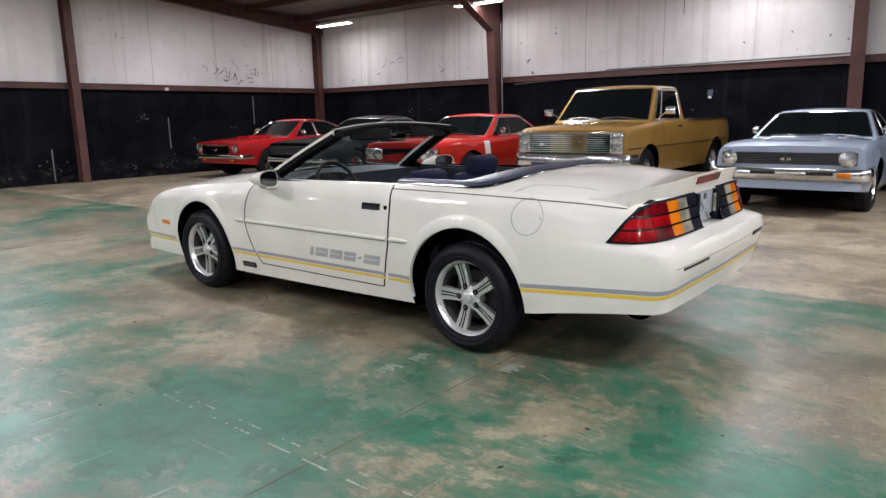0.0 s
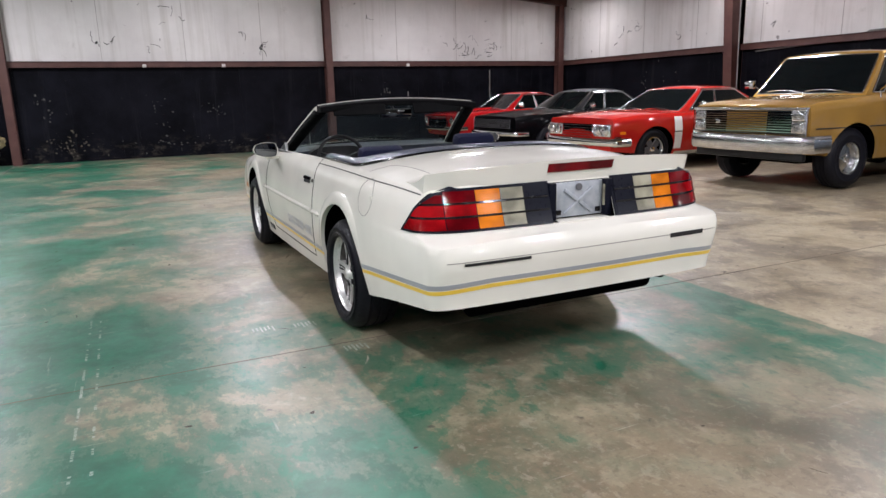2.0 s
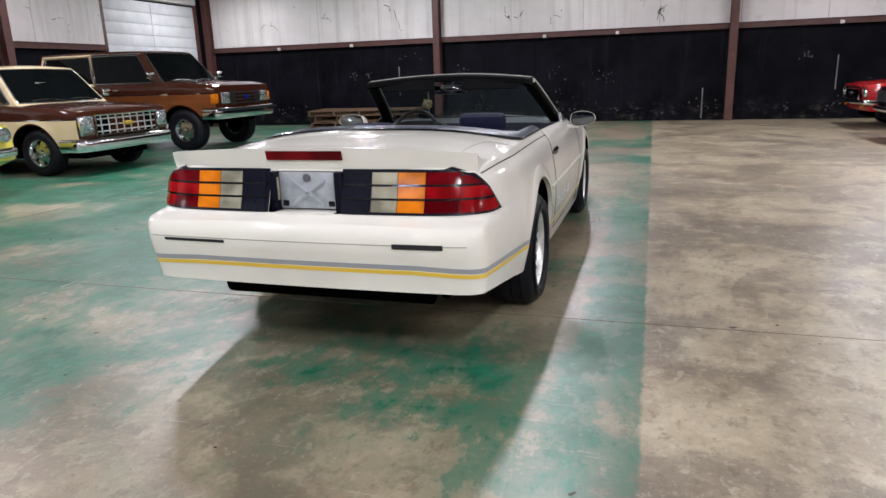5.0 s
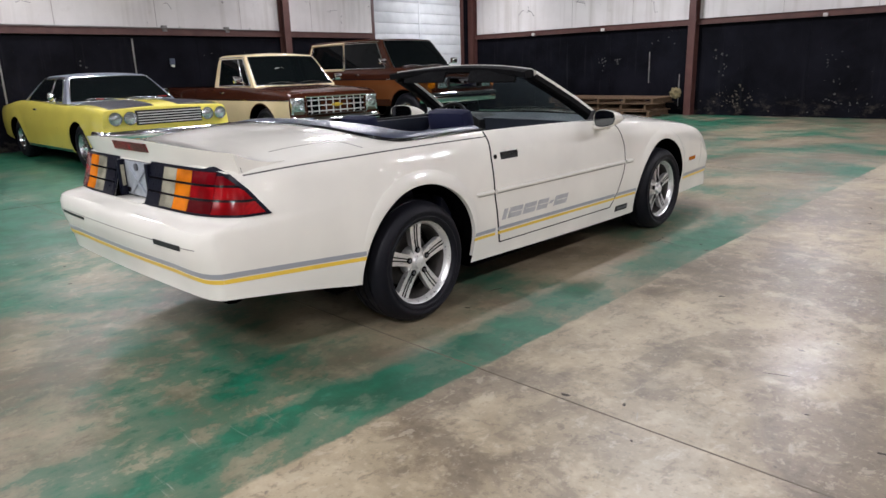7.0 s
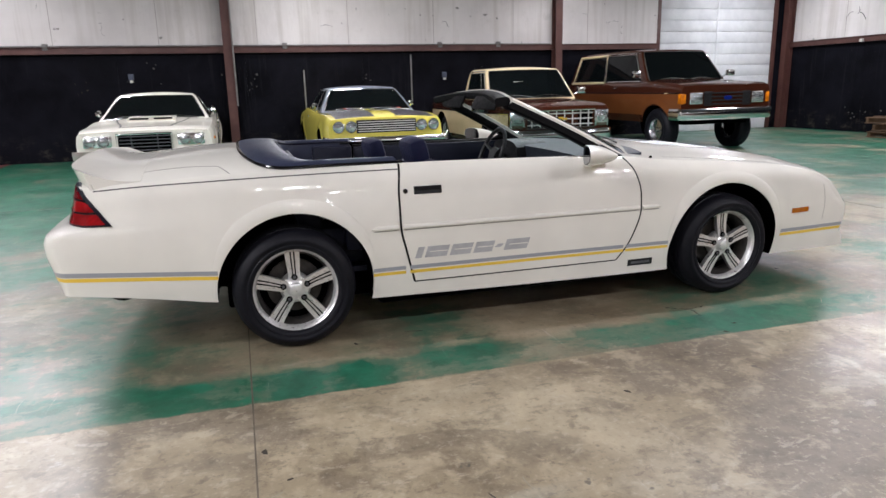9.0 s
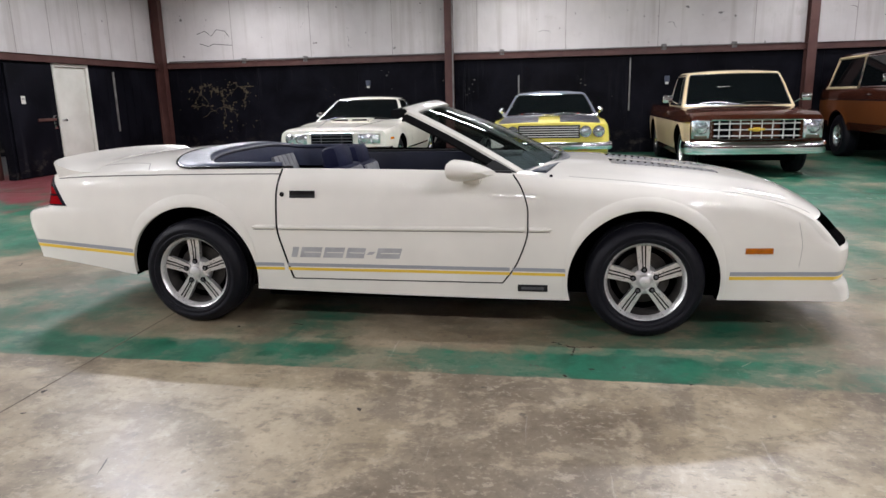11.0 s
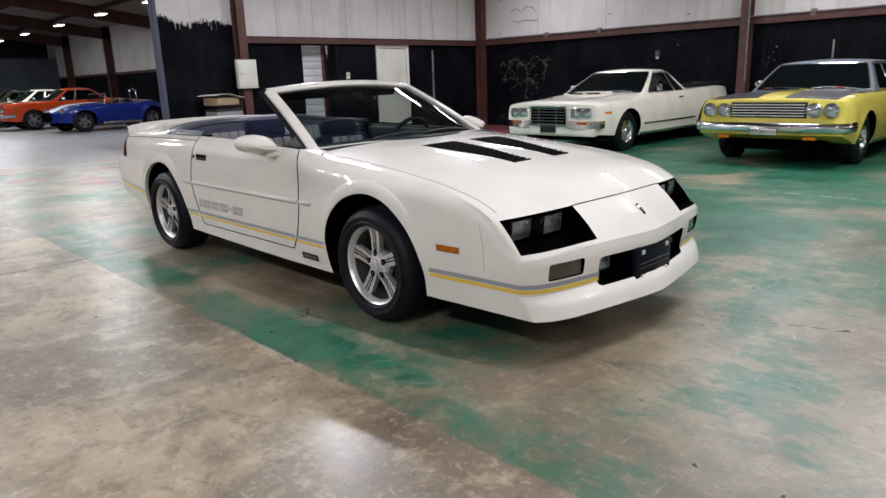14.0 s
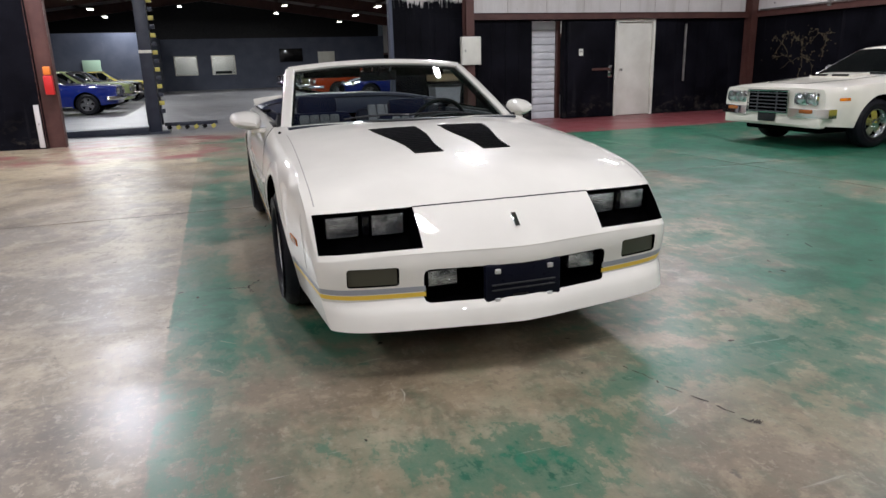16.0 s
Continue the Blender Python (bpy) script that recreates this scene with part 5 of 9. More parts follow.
for s in (1, -1):
    # doors, mouldings, gaps, stripes, marks
    for nm, y0, y1 in (("door_moulding", -0.722, 0.652), ("fender_moulding", 0.676, 0.795), ("quarter_moulding", -0.885, -0.746)):
        bm = bmesh.new()
        rings = []
        for y in line(y0, y1, 26 if nm == "door_moulding" else 14):
            end = y0 if nm == "quarter_moulding" else y1
            k = 1.0 if nm == "door_moulding" else max(0.12, min(1.0, abs(y - end) / 0.03)) ** 0.5
            p = skin.drop((s * 1.6, y, 0.590), (-s, 0, 0))
            rings.append([bm.verts.new(p + Vector((s * (0.016 * k * math.sin(t) - 0.002), 0, 0.0135 * k * math.cos(t)))) for t in line(0, math.pi, 9)])
        for g, h in zip(rings, rings[1:]):
            for k in range(8):
                bm.faces.new((g[k], g[k + 1], h[k + 1], h[k]))
        for g in (rings[0], rings[-1]):
            bm.faces.new(g)
        bmesh.ops.recalc_face_normals(bm, faces=bm.faces)
        part(nm, bm, M_WHITE, hero, "white rubbing strip along the flank" if s > 0 and nm == "door_moulding" else "", sharp=60)
        # A grey line paints the shadow that falls below the strip.
        seam("moulding_shade_line", [(y, 0.5755) for y in line(y0 + 0.01, y1 - 0.01, 14)], s, 0.0035, M_SOFTLINE, hero)
    seam("door_gap", spline2([(-0.715, 0.905), (-0.735, 0.75), (-0.735, 0.60), (-0.705, 0.45), (-0.665, 0.29)], 24), s, 0.011, M_GAP, hero)
    seam("door_gap", spline2([(0.585, 0.872), (0.635, 0.80), (0.668, 0.68), (0.668, 0.58), (0.61, 0.40), (0.535, 0.29)], 26), s, 0.008, M_GAP, hero)
    seam("door_gap", [(y, 0.288) for y in line(-0.665, 0.535, 16)], s, 0.006, M_GAP, hero)
    seam("deck_gap", spline2([(-0.72, 0.880), (-0.95, 0.880), (-1.3, 0.878), (-1.7, 0.872), (-1.95, 0.864), (-2.16, 0.852)], 40), s, 0.0045, M_DECKGAP, hero)
    seam("bumper_gap", spline2([(2.02, 0.63), (2.045, 0.5), (2.04, 0.40)], 12), s, 0.0014, M_SOFTLINE, hero)
    for y0, y1 in ((-0.885, -0.713), (-0.690, 0.572), (0.586, 0.868)):
        on_side("grey_stripe", y0, y1, lambda y: zstripe(y) + 0.013, lambda y: zstripe(y) + 0.033, M_GREY, hero, s, 0.0012, 10)
        on_side("yellow_stripe", y0, y1, lambda y: zstripe(y) - 0.010, lambda y: zstripe(y) + 0.006, M_YELLOW, hero, s, 0.0012, 10)
    on_side("side_marker", 1.77, 1.905, 0.468, 0.498, M_AMBER_L, hero, s, 0.005, 6, 3, "amber side marker lamp")
    on_side("sill_badge", 0.615, 0.775, 0.243, 0.281, M_BLACKTRIM, hero, s, 0.004, 6, 3, "small black sill badge")
    on_side("sill_badge_bar", 0.635, 0.755, 0.255, 0.269, M_ALLOYDARK, hero, s, 0.006, 6, 3)
    on_side("handle_recess", -0.655, -0.507, 0.752, 0.792, M_BLACKTRIM, hero, s, 0.003, 6, 3, "black flush door handle")
    on_side("handle_flap", -0.650, -0.512, 0.772, 0.790, M_GLOSSBLACK, hero, s, 0.010, 6, 3)
    p = skin.drop((s * 1.6, -0.70, 0.772), (-s, 0, 0))
    part("lock", lathe([(-0.01, 0.001), (-0.01, 0.013), (0.004, 0.013), (0.005, 0.008), (0.003, 0.006), (0.003, 0.001)], 16), M_GLOSSBLACK, hero).matrix_local = Matrix.Translation(p) @ (Matrix.Rotation(math.pi, 4, "Z") if s < 0 else Matrix())
    # decal of plain slanted blocks
    y = -0.655
    blocks = ((0.035, 1.0), (0.12, 1.0), (0.115, 1.0), (0.105, 1.0), (0.035, 0.3), (0.135, 1.0))
    for wd, ht in blocks if s > 0 else blocks[::-1]:
        zm = 0.447
        rows = []
        for q in line(0, 1, 5):
            rows.append([Vector((s * 1.6, y + wd * q + 0.020 * (k - 0.5) * s, zm + 0.060 * ht * (k - 0.5))) for k in (0, 0.5, 1)])
        bm = skin.lay(rows, (-s, 0, 0), 0.0012, 0.001)
        if bm:
            part("silver_decal", bm, M_LETTER, hero)
        if wd > 0.1:
            on_side("decal_gap", y + wd * 0.16, y + wd * 0.97, 0.4455, 0.4500, M_WHITE, hero, s, 0.0022, 4)
        y += wd + 0.017
    # moulded flares round the wheel openings
    for ya, zc, r in ((-AX + 0.012, 0.315, ARCH), (AX - 0.012, 0.296, ARCH + 0.010)):
        flare = bmesh.new()
        rings = []
        for i in range(57):
            a = radians(-9 + 198 * i / 56)
            ring = []
            for dr, lift in ((-0.001, -0.022), (-0.001, 0.006), (0.004, 0.009), (0.018, 0.0095), (0.032, 0.008), (0.046, 0.0055), (0.058, 0.0025), (0.068, -0.003)):
                dr *= 0.35 + 0.75 * smooth(math.sin(a), 0.1, 0.85)
                q = Vector((s * 1.6, ya + (r + dr) * math.cos(a), zc + (r + dr) * math.sin(a)))
                low = Zb(q.y) + 0.01
                q.z = max(q.z, low)
                hit = skin.drop(q, (-s, 0, 0))
                if hit is None:
                    ring = None
                    break
                ring.append(hit + Vector((s * (lift if lift < 0 else lift * 0.75 * (0.15 + 0.85 * smooth(math.sin(a), 0.30, 0.90))), 0, 0)))
            if ring and zc + r * math.sin(a) > Zb(ring[0].y) + 0.012:
                rings.append([flare.verts.new(q) for q in ring])
        for g, h in zip(rings, rings[1:]):
            for k in range(len(g) - 1):
                flare.faces.new((g[k], g[k + 1], h[k + 1], h[k]) if s > 0 else (h[k], h[k + 1], g[k + 1], g[k]))
        bmesh.ops.recalc_face_normals(flare, faces=flare.faces)
        if sum(f.normal.x * s for f in flare.faces) < 0:
            bmesh.ops.reverse_faces(flare, faces=flare.faces)
        part("wheel_flare", flare, M_WHITE, hero, sharp=50)
# filler door on the left quarter
ring = []
for i in range(33):
    a = 2 * math.pi * i / 32
    ring.append([Vector((-1.6, -1.668 + r * math.cos(a), 0.788 + r * math.sin(a))) for r in (0.088, 0.0915)])
bm = skin.lay(ring, (1, 0, 0), 0.0012, 0.001)
part("filler_door_gap", bm, M_SOFTLINE, hero)
p = skin.drop((-1.6, -1.748, 0.792), (1, 0, 0))
part("filler_notch", boxes([(p - Vector((0.004, 0.011, 0.014)), p + Vector((0.004, 0.011, 0.014)))], 0.003), M_WHITE, hero)


def wrap_rows(mid_y, a0, a1, z0, z1, n):
    """Start points round an end of the car, for trim that follows its corners."""
    rows = []
    for i in range(n):
        a = a0 + (a1 - a0) * i / (n - 1)
        c = Vector((math.cos(a), math.sin(a), 0))
        rows.append([Vector((c.x * 3, mid_y + c.y * 3, z)) for z in (z0(a) if callable(z0) else z0, z1(a) if callable(z1) else z1)])
    return rows


def to_axis(mid_y):
    return lambda p: Vector((-p.x, mid_y - p.y, 0))


def rear_z(a):
    # lower at the wheels, higher across the tail
    t = min(1.0, abs(math.sin(a)) / 0.86)
    return 0.412 + 0.060 * t ** 1.5


# pin stripes round tail and nose
mid = -1.5
for lo, hi, mm, nm in ((0.010, 0.032, M_GREY, "grey_stripe"), (-0.012, 0.006, M_YELLOW, "yellow_stripe")):
    bm = skin.lay(wrap_rows(mid, radians(-9.5), radians(-170.5), lambda a: rear_z(a) + lo, lambda a: rear_z(a) + hi, 260), to_axis(mid), 0.0012, 0.001)
    part(nm, bm, mm, hero)
    for a0, a1 in ((7, 62.6), (117.4, 173)):
        bm = skin.lay(wrap_rows(1.6, radians(a0), radians(a1), 0.338 + lo, 0.338 + hi, 150), to_axis(1.6), 0.0012, 0.001)
        part(nm, bm, mm, hero)
# bumper crease line and reflector strips
bm = skin.lay(wrap_rows(mid, radians(-50), radians(-130), 0.588, 0.592, 60), to_axis(mid), 0.0012, 0.001)
part("bumper_crease", bm, M_SOFTLINE, hero)


def on_tail(name, x0, x1, z0, z1, material, thick=0.004, n=8, sink=0.003, parent=hero, label="", nz=3):
    rows = [[Vector((x, -3.2, z0 + (z1 - z0) * k / (nz - 1))) for k in range(nz)] for x in line(x0, x1, n)]
    bm = skin.lay(rows, (0, 1, 0), thick, sink, 1.12)
    return part(name, bm, material, parent, label) if bm else None


on_tail("bumper_slot", -0.675, -0.355, 0.572, 0.584, M_BLACKTRIM, 0.003)
on_tail("bumper_slot", 0.44, 0.655, 0.576, 0.597, M_BLACKTRIM, 0.004)
# tail lamps
Z0, Z1 = 0.700, 0.872
TAIL_MID = -1.55


def tail_hit(s, ang, z):
    c = Vector((s * math.sin(ang), -math.cos(ang), 0))
    return skin.drop(Vector((0, TAIL_MID, z)) + c * 3, -c)


def tail_angle(s, z, test):
    """The angle round the tail, from the middle outward, at which test first holds."""
    lo, hi = 0.0, radians(75)
    for _ in range(26):
        q = (lo + hi) / 2
        if test(tail_hit(s, q, z)):
            hi = q
        else:
            lo = q
    return hi


def wrap_cell(name, s, inner, outer, z0, z1, material, parent, thick, sink, n=8, nz=4, label=""):
    """A plate on the tail between two limits, each a test of a point or a distance from the middle."""
    rows = [[] for _ in range(n)]
    for z in line(z0, z1, nz):
        f0 = (lambda p, v=inner: abs(p.x) >= v) if not callable(inner) else (lambda p: inner(p, z))
        f1 = (lambda p, v=outer: abs(p.x) >= v) if not callable(outer) else (lambda p: outer(p, z))
        a0, a1 = tail_angle(s, z, f0), tail_angle(s, z, f1)
        for i, q in enumerate(line(a0, a1, n)):
            c = Vector((s * math.sin(q), -math.cos(q), 0))
            rows[i].append(tail_hit(s, q, z) + c * -sink)
    g = rows
    u = (g[-1][0] - g[0][0]).cross(g[0][-1] - g[0][0])
    if u.dot(Vector((s * 0.3, -1, 0))) < 0:
        g = [r[::-1] for r in g]
    return part(name, slab(g, thick + sink, None), material, parent, label)


def tip(extra):
    return lambda p, z: p.y >= -2.10 - 0.125 * (z - Z0) / (Z1 - Z0) + extra


for s in (1, -1):
    base = wrap_cell("tail_lamp", s, 0.178, tip(0.008), Z0 - 0.006, Z1 + 0.008, M_LAMPBLANK, hero, 0.006, 0.004, 30, 8, "three-row tail lamp in red, amber, clear and black")
    cells = ((0.192, 0.312, M_LAMPBLANK), (0.315, 0.428, M_CLEAR_L), (0.431, 0.548, M_AMBER_L), (0.551, 0.690, M_RED_L), (0.692, tip(-0.010), M_REDDK_L))
    for x0, x1, mm in cells:
        for r in range(3):
            h = (Z1 - Z0) / 3
            z0, z1 = Z0 + h * r + 0.0045, Z0 + h * (r + 1) - 0.0045
            # Brighter red is put on cells where the reflector would catch light.
            m2 = M_REDDK_L if mm is M_RED_L and r != 1 else M_RED_L if mm is M_REDDK_L and r != 2 else mm
            wrap_cell("lens", s, x0, x1, z0, z1, m2, base, 0.009, 0.0, 12 if callable(x1) else 5)
    for r in (1, 2):
        z = Z0 + (Z1 - Z0) * r / 3
        wrap_cell("lamp_bar", s, 0.190, tip(-0.004), z - 0.004, z + 0.004, M_GLOSSBLACK, base, 0.012, 0.0, 24, 2)
# number plate bracket: pressed steel with an embossed cross
pl = part("plate_bracket", boxes([((-0.140, -2.270, 0.704), (0.140, -2.255, 0.868))], 0.006), M_PLATE, hero, "bare galvanised plate bracket with embossed cross")
for a in (-1, 1):
    mm = Matrix.Translation((0, -2.273, 0.775)) @ Matrix.Rotation(a * 0.62, 4, "Y")
    part("embossed_rib", boxes([((-0.10, -0.006, -0.009), (0.10, 0.005, 0.009), mm)], 0.004), M_PLATE, pl)
part("lock_hole", cyl(0.017, 0.02, Matrix.Translation((0.0, -2.268, 0.842)) @ Matrix.Rotation(math.pi / 2, 4, "X"), 20), M_ALLOYDARK, pl)
for x in (-0.112, 0.112):
    part("bracket_slot", boxes([((x - 0.014, -2.276, 0.716), (x + 0.014, -2.262, 0.740))], 0.003), M_GLOSSBLACK, pl)
for x in (-0.158, 0.158):
    lb = part("plate_light_box", boxes([((x - 0.019, -2.295, 0.698), (x + 0.019, -2.20, 0.870))], 0.004), M_LAMPBLANK, hero)
    xi = x - math.copysign(0.0195, x)
    part("plate_lamp", boxes([((xi - 0.0015, -2.291, 0.745), (xi + 0.0015, -2.274, 0.845))], 0.001), M_CLEAR_L, lb, "clear plate lamp lens")


part("plate_ledge", boxes([((-0.138, -2.332, 0.690), (0.138, -2.25, 0.6985))], 0.002), M_WHITE, hero)


# spoiler
def spoiler_point(a, b, c):
    """b runs from deck to trailing edge, c from below to top."""
    e = abs(a)
    y = -1.95 - 0.345 * b + (0.02 * e * e + 0.085 * e**7) * b
    hit = skin.drop((a * 0.735, max(y, -2.22), 2.0), (0, 0, -1))
    deck = max(hit.z, 0.872) if hit else 0.872
    lip = 0.974 - 0.026 * e * e - 0.008 * e**10
    top = deck + 0.002 + (lip - deck) * b**1.7
    low = min((deck - 0.03) + (0.876 - deck + 0.03) * smooth(b, 0.3, 0.9), top - 0.012)
    if e > 0.93:
        low = deck - 0.035
    if b > 0.9:
        y += 0.026 * (1 - c)
    return Vector((a * (0.738 + 0.012 * b), y, low + (top - low) * c))


sp = part("spoiler", lattice(spoiler_point, line(-1, 1, 25), [0, 0.15, 0.3, 0.45, 0.6, 0.75, 0.88, 0.95, 0.985, 1.0], [0, 0.15, 0.5, 0.85, 0.96, 1.0]), M_WHITE, hero, "white moulded rear spoiler")
bm = lattice(lambda a, b, c: Vector((a * 0.182, -2.297 + 0.014 * c + 0.010 * b + 0.5 * (a * 0.182) ** 2 * 0.07, 0.921 + 0.040 * (1 - b))), line(-1, 1, 9), [0, 1], [0, 1])
bmesh.ops.recalc_face_normals(bm, faces=bm.faces)
part("high_brake_lamp", bm, M_REDDK_L, hero, "dark red high-level brake lamp")
# gaps of the deck lid, laid into the deck
for e in (1, -1):
    rows = [[Vector((e * (0.612 + 0.06 * q * q - 0.0016), -1.985 + 0.385 * q, 2)), Vector((e * (0.612 + 0.06 * q * q + 0.0016), -1.985 + 0.385 * q, 2))] for q in line(0, 1, 16)]
    part("deck_lid_gap", skin.lay(rows, (0, 0, -1), 0.0012, 0.001), M_SOFTLINE, hero)
    rows = [[Vector((e * (0.672 + 0.10 * q), -1.600 + 0.05 * q - 0.003, 2)), Vector((e * (0.672 + 0.10 * q), -1.600 + 0.05 * q + 0.003, 2))] for q in line(0, 1, 8)]
    bm = skin.lay(rows, (0, 0, -1), 0.0012, 0.001)
    if bm:
        part("deck_lid_gap", bm, M_SOFTLINE, hero)

# ---- nose ----
def nose_y(x):
    f = abs(x) / 0.815
    return 2.435 - 0.139 * (math.sqrt(f * f + 0.004) - 0.063) - 0.042 * f**9 - 0.050 * f**20


for s in (1, -1):
    for x0, x1, lens in ((0.425, 0.565, 0), (0.605, 0.745, 1)):
        q = (x0 + x1) / 2
        m = Matrix.Translation((s * q, 2.172 - 0.038 * lens, 0.590 - 0.004 * lens)) @ Matrix.Rotation(radians(-6), 4, "X")
        lampo = part("headlamp", boxes([((-0.068, -0.05, -0.045), (0.068, 0.006, 0.045), m)], 0.006), M_GLOSSBLACK, hero, "rectangular sealed-beam headlamp in a black bucket")
        part("lamp_lens", lattice(lambda a, b, c: m @ Vector((0.065 * a, 0.004 + 0.012 * b * (1 - 0.6 * a * a) * (1 - 0.5 * (2 * c - 1) ** 2), -0.042 + 0.084 * c)), line(-1, 1, 7), [0, 1], line(0, 1, 5)), M_LAMPGLASS, lampo)
    # bucket floor and divider
    m = Matrix.Translation((s * 0.585, 2.20, 0.64)) @ Matrix.Rotation(radians(-10), 4, "X")
    part("lamp_divider", boxes([((-0.012, -0.09, -0.09), (0.012, -0.005, -0.01), m)], 0.003), M_GLOSSBLACK, hero)
    # bumper lamps
    part("turn_lamp", lattice(lambda a, b, c, s=s: Vector((s * (0.60 + a * 0.094), nose_y(0.60 + a * 0.094) - 0.012 - 0.03 * (1 - b), 0.383 + 0.067 * c)), line(-1, 1, 6), [0, 1], [0, 1]), M_SMOKE_L, hero, "smoked front turn lamp")
    part("fog_lamp", boxes([((s * 0.315 - 0.062, 2.27, 0.352), (s * 0.315 + 0.062, 2.338, 0.418))], 0.006), M_LAMPGLASS, hero, "clear fog lamp in the bumper opening")
bk = part("plate_holder", boxes([((-0.168, 2.400, 0.262), (0.168, 2.432, 0.440))], 0.012), M_LAMPBLANK, hero, "empty black plastic number plate holder")
for x in (-0.115, 0.115):
    for z in (0.29, 0.412):
        part("plate_screw", boxes([((x - 0.012, 2.429, z - 0.010), (x + 0.012, 2.439, z + 0.010))], 0.003), M_ALLOY, bk)
part("plate_rib", boxes([((-0.14, 2.430, 0.352), (0.14, 2.437, 0.358))], 0.002), M_LOUVRE, bk)
part("plate_rib", boxes([((-0.14, 2.430, 0.330), (0.14, 2.437, 0.336))], 0.002), M_LOUVRE, bk)
part("plate_slot", boxes([((-0.02, 2.429, 0.292), (0.05, 2.435, 0.312))], 0.002), M_GLOSSBLACK, bk)
p = skin.drop((0, 2.345, 2.0), (0, 0, -1))
part("nose_badge", boxes([((-0.011, -0.035, -0.002), (0.011, 0.035, 0.006), Matrix.Translation(p) @ Matrix.Rotation(radians(-42), 4, "X"))], 0.003), M_CHROME, hero, "small upright nose badge")
# hood gaps
rows = [[Vector((x, y0 - 0.0025, 2)), Vector((x, y0 + 0.0025, 2))] for x, y0 in [(x, 2.216 + 0.139 * (0.49 - math.sqrt((x / 0.815) ** 2 + 0.01)) * 0.6) for x in line(-0.402, 0.402, 24)]]
part("hood_gap", skin.lay(rows, (0, 0, -1), 0.0012, 0.001), M_GAP, hero)
for s in (1, -1):
    rows = [[Vector((s * (x - 0.002), y, 2)), Vector((s * (x + 0.002), y, 2))] for x, y in [(0.745 + 0.03 * smooth(y, 0.9, 2.1), y) for y in line(0.88, 2.08, 30)]]
    bm = skin.lay(rows, (0, 0, -1), 0.0010, 0.001)
    if bm:
        part("hood_gap", bm, M_SOFTLINE, hero)
    # louvre panels: a dark bed with slanting fins
    bed = None
    for i in range(15):
        b = (i + 0.5) / 15
        y = 1.135 + 0.61 * b
        x0 = 0.067 + 0.035 * smooth(b, 0.25, 0.85)
        x1 = 0.327 - 0.085 * smooth(b, 0.0, 0.9)
        za = hero_point(x0 / 0.8, y, 1.0).z
        zb_ = hero_point(x1 / 0.8, y, 1.0).z
        bm = bmesh.new()
        q = []
        for x, z in ((x0, za), (x1, zb_)):
            for dy, dz in ((-0.020, -0.016), (0.016, 0.004), (0.016, 0.0005), (-0.020, -0.019)):
                q.append(bm.verts.new((s * x, y + dy, z + dz)))
        for f in ((0, 1, 2, 3), (7, 6, 5, 4), (0, 4, 5, 1), (1, 5, 6, 2), (2, 6, 7, 3), (3, 7, 4, 0)):
            bm.faces.new([q[k] for k in f])
        bmesh.ops.recalc_face_normals(bm, faces=bm.faces)
        part("hood_louvre", bm, M_LOUVRE, hero, "black slatted hood louvre" if i == 0 else "")
# washer nozzle stub by the cowl
for s in (1,):
    part("aerial_stub", cyl(0.011, 0.03, Matrix.Translation((s * 0.775, 0.785, 0.853)), 12, 0.008), M_GLOSSBLACK, hero)


# ---- windscreen ----
def screen(u, v):
    b = Vector((0.725 * u, 0.865 - 0.235 * u * u, 0.900 - 0.040 * u * u))
    t = Vector((0.600 * u, 0.060 - 0.075 * u * u, 1.238 - 0.035 * u * u))
    q = b + (t - b) * v
    q += Vector((0, 0.35, 0.5)).normalized() * 0.02 * math.sin(math.pi * v) * (1 - 0.5 * u * u)
    return q


glass = part("windscreen", slab([[screen(u, v) for v in line(0.02, 0.97, 9)] for u in line(-0.96, 0.96, 17)], 0.005), M_SCREEN, hero, "tinted windscreen glass")
# the frame: white outside, black inside


def strip_along(pts, wide, deep, name, material, parent, label=""):
    """A bar of flat section along points; wide and deep are vectors of half sizes, or functions of the way along."""
    bm = bmesh.new()
    rings = []
    n = len(pts)
    for i, p in enumerate(pts):
        f = i / (n - 1)
        w = wide(f) if callable(wide) else wide
        d = deep(f) if callable(deep) else deep
        w, d, p = Vector(w), Vector(d), Vector(p)
        rings.append([bm.verts.new(p + w * a + d * b) for a, b in ((-1, -0.6), (-0.7, -1), (0.7, -1), (1, -0.6), (1, 0.6), (0.7, 1), (-0.7, 1), (-1, 0.6))])
    for a, b in zip(rings, rings[1:]):
        for k in range(8):
            l = (k + 1) % 8
            bm.faces.new((a[k], a[l], b[l], b[k]))
    bm.faces.new(rings[0][::-1])
    bm.faces.new(rings[-1])
    bmesh.ops.recalc_face_normals(bm, faces=bm.faces)
    return part(name, bm, material, parent, label)


for s in (1, -1):
    pts = [screen(s * 0.985, v) + Vector((s * 0.012, 0, -0.004)) for v in line(-0.10, 1.0, 12)]
    strip_along(pts, (s * 0.030, -0.012, 0.0), (0, 0.011, 0.016), "windscreen_pillar", M_WHITE, hero, "white windscreen pillar")
    pts = [screen(s * 0.985, v) + Vector((s * 0.006, -0.028, -0.020)) for v in line(-0.06, 0.99, 10)]
    strip_along(pts, (s * 0.042, 0.0, 0.0), (0, 0.018, 0.019), "pillar_trim", M_CABINBLACK, hero, "black inner pillar trim")
pts = [screen(u, 1.0) + Vector((0, 0.0, 0.006)) for u in line(-1.02, 1.02, 25)]
strip_along(pts, (0, 0.030, -0.014), (0, 0.006, 0.010), "header_rail", M_WHITE, hero, "white windscreen header rail")
